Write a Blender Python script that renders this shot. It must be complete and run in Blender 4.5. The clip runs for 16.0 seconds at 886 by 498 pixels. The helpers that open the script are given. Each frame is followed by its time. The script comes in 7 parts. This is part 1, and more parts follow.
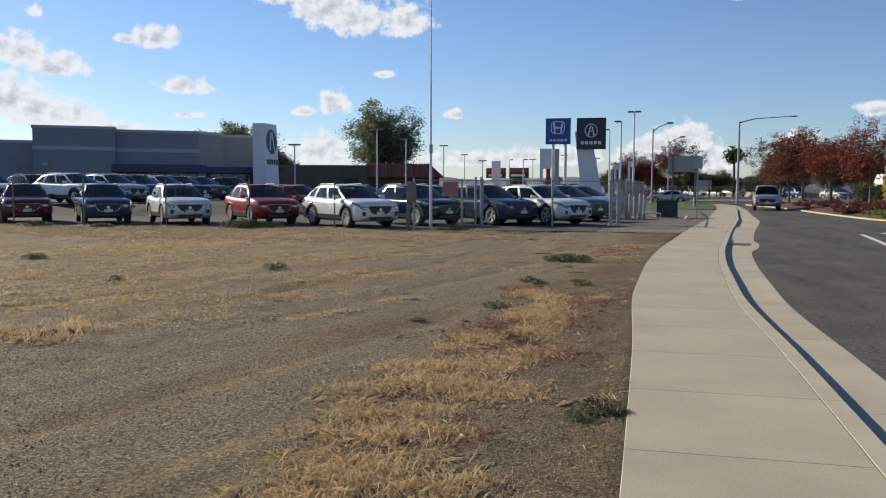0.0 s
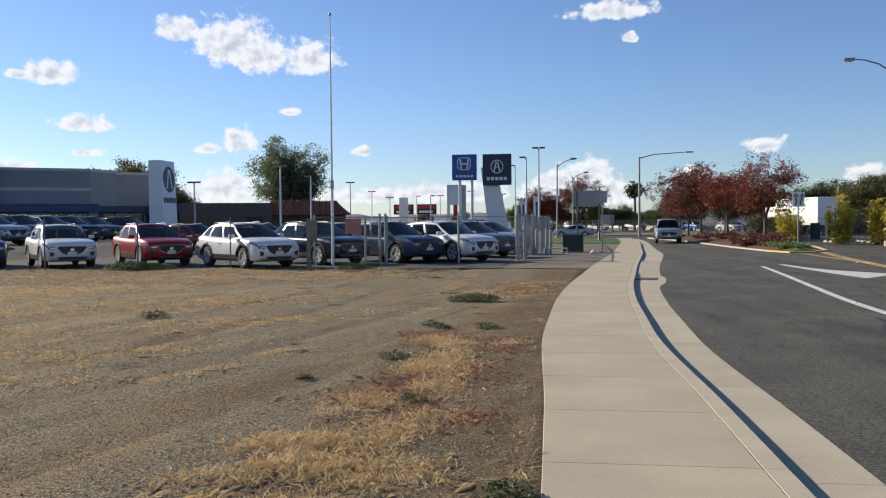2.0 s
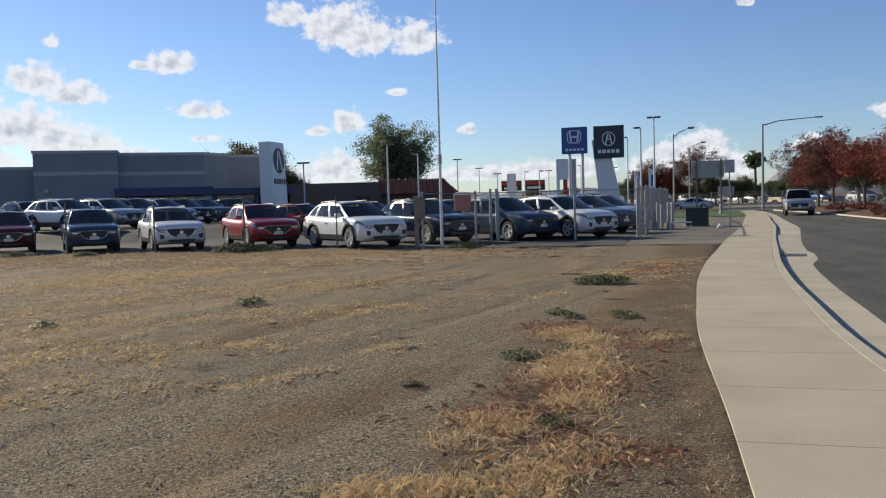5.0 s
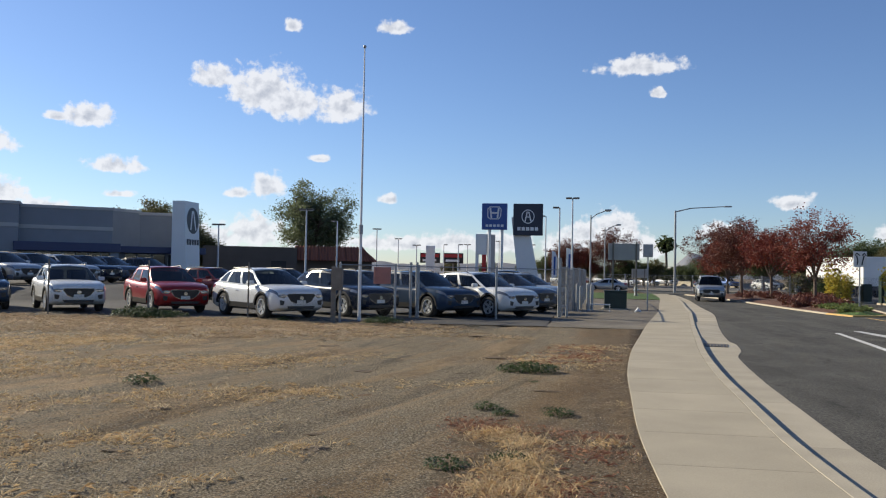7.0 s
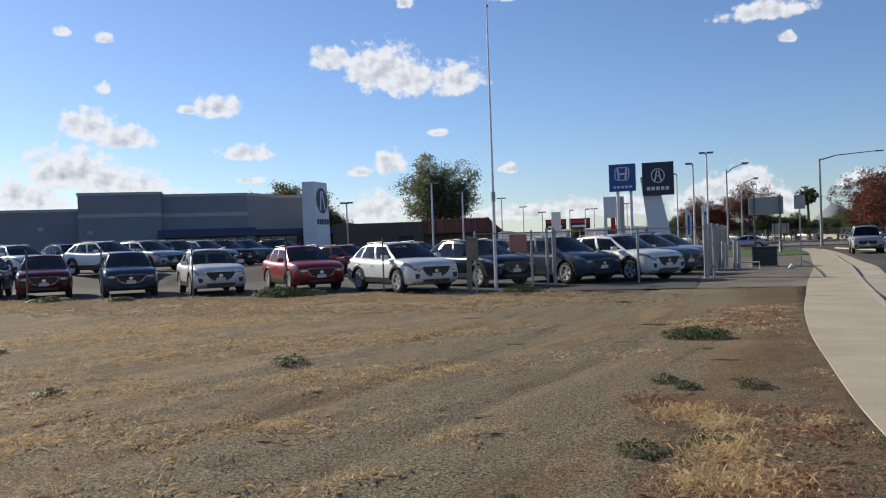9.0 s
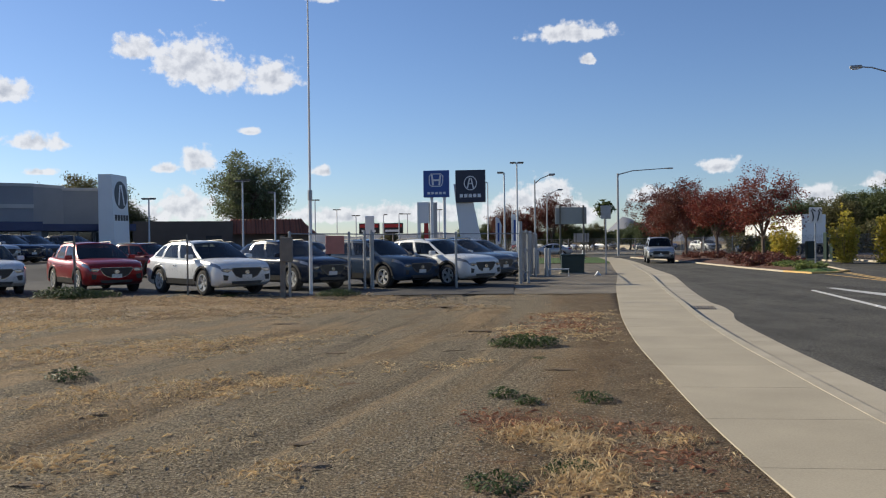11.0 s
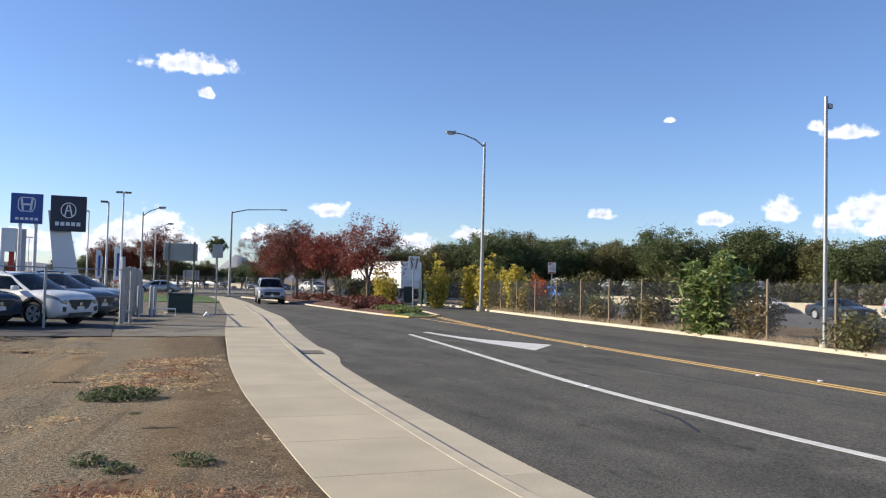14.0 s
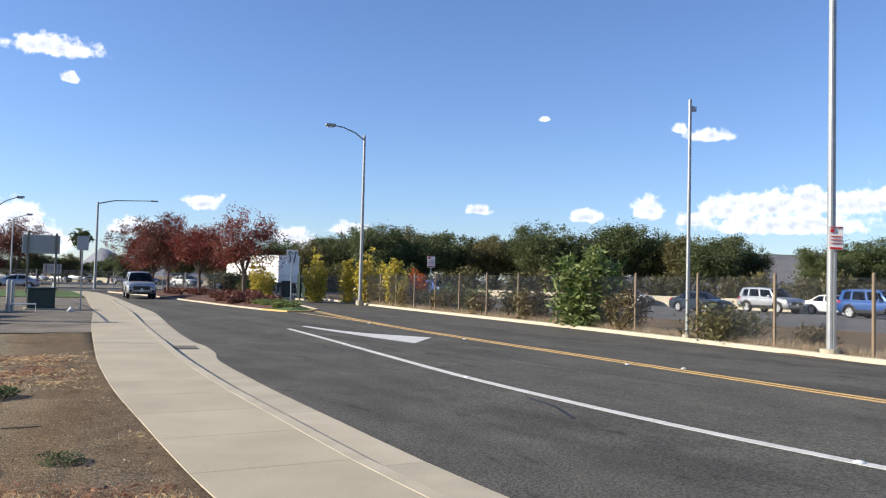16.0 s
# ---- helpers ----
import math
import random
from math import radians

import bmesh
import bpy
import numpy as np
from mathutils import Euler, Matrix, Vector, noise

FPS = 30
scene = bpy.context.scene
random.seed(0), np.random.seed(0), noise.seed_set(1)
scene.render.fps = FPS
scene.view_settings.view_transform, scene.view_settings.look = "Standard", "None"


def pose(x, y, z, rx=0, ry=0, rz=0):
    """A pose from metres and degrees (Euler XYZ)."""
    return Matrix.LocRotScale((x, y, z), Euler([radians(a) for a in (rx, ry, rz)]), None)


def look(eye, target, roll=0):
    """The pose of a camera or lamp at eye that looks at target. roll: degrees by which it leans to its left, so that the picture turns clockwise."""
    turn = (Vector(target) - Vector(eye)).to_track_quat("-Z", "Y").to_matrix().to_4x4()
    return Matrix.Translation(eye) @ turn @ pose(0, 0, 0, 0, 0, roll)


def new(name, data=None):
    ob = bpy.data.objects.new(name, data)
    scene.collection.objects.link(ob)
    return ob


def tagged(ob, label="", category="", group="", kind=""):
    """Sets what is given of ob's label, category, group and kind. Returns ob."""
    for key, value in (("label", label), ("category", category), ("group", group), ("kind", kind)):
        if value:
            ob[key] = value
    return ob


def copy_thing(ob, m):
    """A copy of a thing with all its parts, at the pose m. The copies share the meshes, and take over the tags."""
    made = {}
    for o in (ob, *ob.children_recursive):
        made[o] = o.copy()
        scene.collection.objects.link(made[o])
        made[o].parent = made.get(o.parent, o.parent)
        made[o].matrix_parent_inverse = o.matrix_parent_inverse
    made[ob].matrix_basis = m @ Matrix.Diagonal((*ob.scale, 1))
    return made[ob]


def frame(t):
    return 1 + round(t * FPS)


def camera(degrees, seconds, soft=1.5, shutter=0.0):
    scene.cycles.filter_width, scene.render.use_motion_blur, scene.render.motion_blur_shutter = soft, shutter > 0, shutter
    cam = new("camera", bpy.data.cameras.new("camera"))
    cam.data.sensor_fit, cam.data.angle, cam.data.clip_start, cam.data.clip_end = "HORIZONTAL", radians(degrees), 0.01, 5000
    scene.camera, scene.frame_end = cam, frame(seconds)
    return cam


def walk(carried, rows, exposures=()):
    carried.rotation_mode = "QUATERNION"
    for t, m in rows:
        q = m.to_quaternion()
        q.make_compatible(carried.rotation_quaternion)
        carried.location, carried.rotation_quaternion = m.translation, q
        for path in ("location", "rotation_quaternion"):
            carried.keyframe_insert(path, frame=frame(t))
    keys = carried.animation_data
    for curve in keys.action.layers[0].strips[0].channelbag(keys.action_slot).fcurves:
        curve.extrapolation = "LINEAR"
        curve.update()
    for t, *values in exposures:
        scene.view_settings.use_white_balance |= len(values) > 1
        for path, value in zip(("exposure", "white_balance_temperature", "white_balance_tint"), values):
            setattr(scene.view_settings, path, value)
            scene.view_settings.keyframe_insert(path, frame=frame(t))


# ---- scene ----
cam = camera(55.9, 16.0, soft=1.15)
ROWS = [
    (0.0, 0.022, 0.038, 1.523, -4.20, -0.15, 14.24),
    (0.5, 0.027, 0.328, 1.517, -4.95, -0.40, 11.85),
    (1.0, 0.009, 0.569, 1.545, -2.11, -0.23, 8.21),
    (1.5, 0.029, 0.830, 1.543, -0.38, -1.00, 7.79),
    (2.0, -0.019, 1.119, 1.532, -1.72, 0.52, 8.00),
    (2.5, -0.029, 1.402, 1.519, -3.48, 1.20, 9.94),
    (3.0, -0.056, 1.655, 1.501, -4.79, 1.10, 13.37),
    (3.2, -0.085, 1.750, 1.492, -6.02, 1.45, 14.72),
    (5.3, -0.555, 2.896, 1.479, -2.98, 1.64, 15.33),
    (5.5, -0.574, 2.979, 1.474, -3.49, 1.32, 14.81),
    (6.0, -0.678, 3.203, 1.495, -4.17, 0.88, 13.57),
    (6.5, -0.804, 3.417, 1.551, -1.58, 1.74, 11.89),
    (7.0, -0.819, 3.632, 1.602, 1.63, -1.07, 9.66),
    (7.5, -0.925, 3.811, 1.594, 0.86, -0.77, 10.61),
    (8.0, -1.114, 3.994, 1.579, 0.82, 1.89, 13.52),
    (8.2, -1.161, 4.072, 1.570, -0.18, 1.98, 15.28),
    (10.3, -1.684, 5.124, 1.509, -0.57, 2.06, 19.08),
    (10.5, -1.698, 5.213, 1.505, -1.52, 1.71, 17.28),
    (11.0, -1.770, 5.430, 1.488, -0.40, 0.63, 5.31),
    (11.5, -1.751, 5.656, 1.494, -2.21, -0.19, -1.47),
    (12.0, -1.708, 5.789, 1.521, -0.91, -0.63, -8.81),
    (12.5, -1.719, 5.820, 1.544, -0.73, -0.09, -16.24),
    (13.0, -1.706, 5.821, 1.565, -0.30, -0.26, -18.40),
    (13.5, -1.709, 5.814, 1.588, 1.28, -0.76, -19.28),
    (14.0, -1.727, 5.812, 1.589, 2.43, -1.44, -20.88),
    (14.5, -1.745, 5.832, 1.587, 2.72, -1.31, -21.69),
    (15.0, -1.754, 5.845, 1.573, 2.47, -1.41, -22.00),
    (15.5, -1.760, 5.818, 1.568, 2.28, -1.40, -24.28),
    (16.0, -1.772, 5.819, 1.555, 2.26, -1.41, -29.19),
]
walk(cam, [(t, pose(x, y, z, 90 + pitch, roll, yaw)) for t, x, y, z, pitch, roll, yaw in ROWS],
     exposures=[(0.0, .36, 6500, 10), (1.0, .50, 6500, 10), (2.0, .50, 6500, 10), (3.0, .43, 6500, 10), (5.5, .36, 6500, 10), (8.0, .42, 6500, 10), (10.5, .22, 6500, 10), (11.2, .38, 6500, 10), (12.5, .70, 6450, 11), (14.0, .80, 6350, 12), (16.0, .84, 6250, 12)])

# ---- world, sun ----
SUN_AZ, SUN_EL = -66.0, 25.0
world = bpy.data.worlds.new("world")
scene.world = world
world.use_nodes = True
wt = world.node_tree
wt.nodes.clear()


def wnode(kind, **kw):
    n = wt.nodes.new(kind)
    for k, v in kw.items():
        setattr(n, k, v)
    return n


def wmath(op, a, b=None, c=None):
    n = wnode("ShaderNodeMath", operation=op)
    for i, v in enumerate((a, b, c)):
        if v is None:
            continue
        if isinstance(v, (int, float)):
            n.inputs[i].default_value = v
        else:
            wt.links.new(v, n.inputs[i])
    return n.outputs[0]


sky = wnode("ShaderNodeTexSky", sky_type="NISHITA", sun_disc=False)
sky.sun_elevation, sky.sun_rotation = radians(SUN_EL), radians(SUN_AZ)
sky.air_density, sky.dust_density, sky.ozone_density, sky.altitude = 1.0, 0.22, 2.6, 300.0
geo = wnode("ShaderNodeTexCoord")
sep = wnode("ShaderNodeSeparateXYZ")
wt.links.new(geo.outputs["Generated"], sep.inputs[0])
az = wmath("DEGREES", wmath("ARCTAN2", sep.outputs[0], sep.outputs[1]))
el = wmath("DEGREES", wmath("ARCSINE", sep.outputs[2]))
comb = wnode("ShaderNodeCombineXYZ")
wt.links.new(az, comb.inputs[0])
wt.links.new(el, comb.inputs[1])
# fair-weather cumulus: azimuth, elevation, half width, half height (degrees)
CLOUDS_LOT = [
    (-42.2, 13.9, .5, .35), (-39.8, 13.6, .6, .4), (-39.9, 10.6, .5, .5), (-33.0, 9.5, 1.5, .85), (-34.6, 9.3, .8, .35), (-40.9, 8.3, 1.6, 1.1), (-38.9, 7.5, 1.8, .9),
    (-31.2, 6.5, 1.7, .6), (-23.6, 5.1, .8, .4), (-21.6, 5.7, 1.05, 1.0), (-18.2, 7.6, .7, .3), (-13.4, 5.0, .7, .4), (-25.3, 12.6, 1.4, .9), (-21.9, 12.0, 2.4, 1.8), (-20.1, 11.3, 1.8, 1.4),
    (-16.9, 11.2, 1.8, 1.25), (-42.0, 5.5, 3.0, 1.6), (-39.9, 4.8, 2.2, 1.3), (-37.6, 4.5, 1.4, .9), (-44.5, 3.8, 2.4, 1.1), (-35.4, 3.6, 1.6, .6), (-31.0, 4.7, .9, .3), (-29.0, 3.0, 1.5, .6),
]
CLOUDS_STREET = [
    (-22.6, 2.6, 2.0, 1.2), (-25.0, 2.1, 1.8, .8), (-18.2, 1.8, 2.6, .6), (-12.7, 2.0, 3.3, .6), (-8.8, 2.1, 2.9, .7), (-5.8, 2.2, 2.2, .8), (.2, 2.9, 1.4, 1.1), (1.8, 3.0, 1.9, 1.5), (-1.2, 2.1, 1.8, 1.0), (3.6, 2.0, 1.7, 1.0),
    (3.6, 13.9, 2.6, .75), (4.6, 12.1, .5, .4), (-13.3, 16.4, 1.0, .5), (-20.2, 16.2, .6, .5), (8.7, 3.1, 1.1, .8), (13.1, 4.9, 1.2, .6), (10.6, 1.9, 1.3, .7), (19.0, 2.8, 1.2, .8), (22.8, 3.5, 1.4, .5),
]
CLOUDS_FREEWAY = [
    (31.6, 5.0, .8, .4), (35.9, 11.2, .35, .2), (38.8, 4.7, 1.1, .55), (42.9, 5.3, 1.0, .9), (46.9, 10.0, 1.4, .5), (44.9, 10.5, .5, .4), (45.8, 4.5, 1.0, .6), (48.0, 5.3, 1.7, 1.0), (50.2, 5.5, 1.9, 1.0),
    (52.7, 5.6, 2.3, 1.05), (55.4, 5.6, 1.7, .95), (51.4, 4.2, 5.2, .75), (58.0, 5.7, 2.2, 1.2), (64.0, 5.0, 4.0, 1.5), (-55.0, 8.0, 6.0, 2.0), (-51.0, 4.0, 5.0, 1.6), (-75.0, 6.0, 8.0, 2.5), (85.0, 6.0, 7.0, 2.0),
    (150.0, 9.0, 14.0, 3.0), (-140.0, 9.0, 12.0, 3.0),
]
# billowing outline: the flat position is pushed about by a soft noise before the clouds are looked up
warp = wnode("ShaderNodeTexNoise")
warp.inputs["Scale"].default_value, warp.inputs["Detail"].default_value, warp.inputs["Roughness"].default_value = 1.15, 6, .56
wt.links.new(comb.outputs[0], warp.inputs["Vector"])
field = None
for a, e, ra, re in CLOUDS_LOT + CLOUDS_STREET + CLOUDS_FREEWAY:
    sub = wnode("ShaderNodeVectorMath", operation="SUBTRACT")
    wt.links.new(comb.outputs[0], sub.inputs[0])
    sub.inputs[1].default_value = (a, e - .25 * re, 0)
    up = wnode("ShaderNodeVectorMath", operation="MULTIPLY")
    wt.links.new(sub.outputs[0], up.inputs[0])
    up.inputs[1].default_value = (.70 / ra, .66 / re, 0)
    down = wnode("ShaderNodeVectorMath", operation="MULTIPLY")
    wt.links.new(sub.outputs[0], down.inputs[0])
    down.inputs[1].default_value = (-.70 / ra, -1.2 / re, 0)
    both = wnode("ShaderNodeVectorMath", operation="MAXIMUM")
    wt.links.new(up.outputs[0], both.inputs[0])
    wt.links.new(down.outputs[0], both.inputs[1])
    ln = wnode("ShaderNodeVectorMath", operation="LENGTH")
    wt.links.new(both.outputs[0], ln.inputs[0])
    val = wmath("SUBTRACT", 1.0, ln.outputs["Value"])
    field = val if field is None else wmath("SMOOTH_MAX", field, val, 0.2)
puff = wmath("ADD", field, wmath("MULTIPLY", wmath("SUBTRACT", warp.outputs[0], .5), 1.5))
ramp = wnode("ShaderNodeMapRange", interpolation_type="SMOOTHSTEP")
ramp.inputs["From Min"].default_value, ramp.inputs["From Max"].default_value = .12, .50
wt.links.new(puff, ramp.inputs["Value"])
# the side away from the sun and the thick base turn grey
lee = wnode("ShaderNodeTexNoise")
lee.inputs["Scale"].default_value, lee.inputs["Detail"].default_value, lee.inputs["Roughness"].default_value = 1.15, 5, .52
off = wnode("ShaderNodeVectorMath", operation="ADD")
off.inputs[1].default_value = (-.28, .34, 0)
wt.links.new(comb.outputs[0], off.inputs[0])
wt.links.new(off.outputs[0], lee.inputs["Vector"])
relief = wmath("MULTIPLY", wmath("SUBTRACT", lee.outputs[0], warp.outputs[0]), 1.9)
thick = wnode("ShaderNodeMapRange")
thick.inputs["From Min"].default_value, thick.inputs["From Max"].default_value, thick.inputs["To Max"].default_value = .40, 1.15, .45
wt.links.new(puff, thick.inputs["Value"])
grey = wnode("ShaderNodeClamp")
wt.links.new(wmath("ADD", wmath("MULTIPLY", relief, ramp.outputs[0]), thick.outputs[0]), grey.inputs[0])
ccol = wnode("ShaderNodeMixRGB")
ccol.inputs[1].default_value = (8.3, 8.45, 8.8, 1)
ccol.inputs[2].default_value = (2.6, 3.0, 3.9, 1)
wt.links.new(grey.outputs[0], ccol.inputs[0])
mixc = wnode("ShaderNodeMixRGB")
wt.links.new(wmath("MULTIPLY", ramp.outputs[0], .93), mixc.inputs[0])
tint = wnode("ShaderNodeMixRGB", blend_type="MULTIPLY")
tint.inputs[0].default_value, tint.inputs[2].default_value = 1.0, (.87, .96, 1.18, 1)
wt.links.new(sky.outputs[0], tint.inputs[1])
wt.links.new(tint.outputs[0], mixc.inputs[1])
wt.links.new(ccol.outputs[0], mixc.inputs[2])
bg = wnode("ShaderNodeBackground")
bg.inputs["Strength"].default_value = 0.08
wt.links.new(mixc.outputs[0], bg.inputs["Color"])
wt.links.new(bg.outputs[0], wnode("ShaderNodeOutputWorld").inputs[0])

sun = new("sun", bpy.data.lights.new("sun", "SUN"))
sun.data.energy, sun.data.angle, sun.data.color = 5.0, radians(.53), (1.0, .90, .70)
sd = Vector((math.sin(radians(SUN_AZ)) * math.cos(radians(SUN_EL)), math.cos(radians(SUN_AZ)) * math.cos(radians(SUN_EL)), math.sin(radians(SUN_EL))))
sun.matrix_world = look(sd * 100, (0, 0, 0))

# ---- materials ----
MATS = {}


def mat(name, col, rough=.6, metal=0.0, vary=.25, scale=8.0, fine=60.0, bump=.15, dist=.01, coat=0.0, rand=0.0, island=0.0, col2=None, spec=.5):
    """A painted, cast or grown surface with variation at two scales and fine relief, in object space."""
    if name in MATS:
        return MATS[name]
    m = bpy.data.materials.new(name)
    m.use_nodes = True
    nt = m.node_tree
    b = nt.nodes["Principled BSDF"]
    b.inputs["Roughness"].default_value, b.inputs["Metallic"].default_value = rough, metal
    b.inputs["Coat Weight"].default_value = coat
    b.inputs["Coat Roughness"].default_value = .04
    b.inputs["Specular IOR Level"].default_value = spec
    tc = nt.nodes.new("ShaderNodeTexCoord")
    n1, n2 = nt.nodes.new("ShaderNodeTexNoise"), nt.nodes.new("ShaderNodeTexNoise")
    n1.inputs["Scale"].default_value, n1.inputs["Detail"].default_value = scale, 5
    n2.inputs["Scale"].default_value, n2.inputs["Detail"].default_value = fine, 4
    for n in (n1, n2):
        nt.links.new(tc.outputs["Object"], n.inputs["Vector"])
    mx = nt.nodes.new("ShaderNodeMixRGB")
    c2 = col2 or tuple(c * (1 - vary) for c in col)
    c1 = col if col2 else tuple(min(1, c * (1 + vary * .6)) for c in col)
    mx.inputs[1].default_value, mx.inputs[2].default_value = (*c2, 1), (*c1, 1)
    mr = nt.nodes.new("ShaderNodeMapRange")
    mr.inputs["From Min"].default_value, mr.inputs["From Max"].default_value = .32, .68
    av = nt.nodes.new("ShaderNodeMath")
    av.operation = "MULTIPLY_ADD"
    av.inputs[1].default_value = .45
    nt.links.new(n2.outputs[0], av.inputs[0])
    hf = nt.nodes.new("ShaderNodeMath")
    hf.operation = "MULTIPLY"
    hf.inputs[1].default_value = .55
    nt.links.new(n1.outputs[0], hf.inputs[0])
    nt.links.new(hf.outputs[0], av.inputs[2])
    last = av.outputs[0]
    if rand or island:
        src = nt.nodes.new("ShaderNodeObjectInfo").outputs["Random"] if rand else nt.nodes.new("ShaderNodeNewGeometry").outputs["Random Per Island"]
        ad = nt.nodes.new("ShaderNodeMath")
        ad.operation = "MULTIPLY_ADD"
        ad.inputs[1].default_value = rand or island
        nt.links.new(src, ad.inputs[0])
        sb = nt.nodes.new("ShaderNodeMath")
        sb.operation = "SUBTRACT"
        sb.inputs[1].default_value = (rand or island) / 2
        nt.links.new(last, sb.inputs[0])
        nt.links.new(sb.outputs[0], ad.inputs[2])
        last = ad.outputs[0]
    nt.links.new(last, mr.inputs["Value"])
    nt.links.new(mr.outputs[0], mx.inputs[0])
    nt.links.new(mx.outputs[0], b.inputs["Base Color"])
    if bump:
        bp = nt.nodes.new("ShaderNodeBump")
        bp.inputs["Strength"].default_value, bp.inputs["Distance"].default_value = bump, dist
        nt.links.new(n2.outputs[0], bp.inputs["Height"])
        nt.links.new(bp.outputs[0], b.inputs["Normal"])
    MATS[name] = m
    return m


def leafmat(name, col, col2, thru=.35):
    """Leaves: two greens or reds mixed leaf by leaf, with light passing through."""
    m = bpy.data.materials.new(name)
    m.use_nodes = True
    nt = m.node_tree
    b, out = nt.nodes["Principled BSDF"], nt.nodes["Material Output"]
    b.inputs["Roughness"].default_value = .55
    b.inputs["Specular IOR Level"].default_value = .3
    g = nt.nodes.new("ShaderNodeNewGeometry")
    oi = nt.nodes.new("ShaderNodeObjectInfo")
    ad = nt.nodes.new("ShaderNodeMath")
    ad.operation = "MULTIPLY_ADD"
    ad.inputs[1].default_value = .8
    nt.links.new(g.outputs["Random Per Island"], ad.inputs[0])
    ml = nt.nodes.new("ShaderNodeMath")
    ml.operation = "MULTIPLY"
    ml.inputs[1].default_value = .25
    nt.links.new(oi.outputs["Random"], ml.inputs[0])
    nt.links.new(ml.outputs[0], ad.inputs[2])
    mx = nt.nodes.new("ShaderNodeMixRGB")
    mx.inputs[1].default_value, mx.inputs[2].default_value = (*col, 1), (*col2, 1)
    nt.links.new(ad.outputs[0], mx.inputs[0])
    nt.links.new(mx.outputs[0], b.inputs["Base Color"])
    tr = nt.nodes.new("ShaderNodeBsdfTranslucent")
    nt.links.new(mx.outputs[0], tr.inputs["Color"])
    ms = nt.nodes.new("ShaderNodeMixShader")
    ms.inputs[0].default_value = thru
    nt.links.new(b.outputs[0], ms.inputs[1])
    nt.links.new(tr.outputs[0], ms.inputs[2])
    nt.links.new(ms.outputs[0], out.inputs[0])
    return m


def glassmat(name, tint, ior=1.45):
    """Tinted single-pane glass: sees through dimly, mirrors by Fresnel."""
    m = bpy.data.materials.new(name)
    m.use_nodes = True
    nt = m.node_tree
    nt.nodes.remove(nt.nodes["Principled BSDF"])
    t, g, f, ms = (nt.nodes.new(k) for k in ("ShaderNodeBsdfTransparent", "ShaderNodeBsdfGlossy", "ShaderNodeFresnel", "ShaderNodeMixShader"))
    t.inputs[0].default_value = (*tint, 1)
    g.inputs["Roughness"].default_value = .02
    f.inputs[0].default_value = ior
    nt.links.new(f.outputs[0], ms.inputs[0])
    nt.links.new(t.outputs[0], ms.inputs[1])
    nt.links.new(g.outputs[0], ms.inputs[2])
    nt.links.new(ms.outputs[0], nt.nodes["Material Output"].inputs[0])
    return m


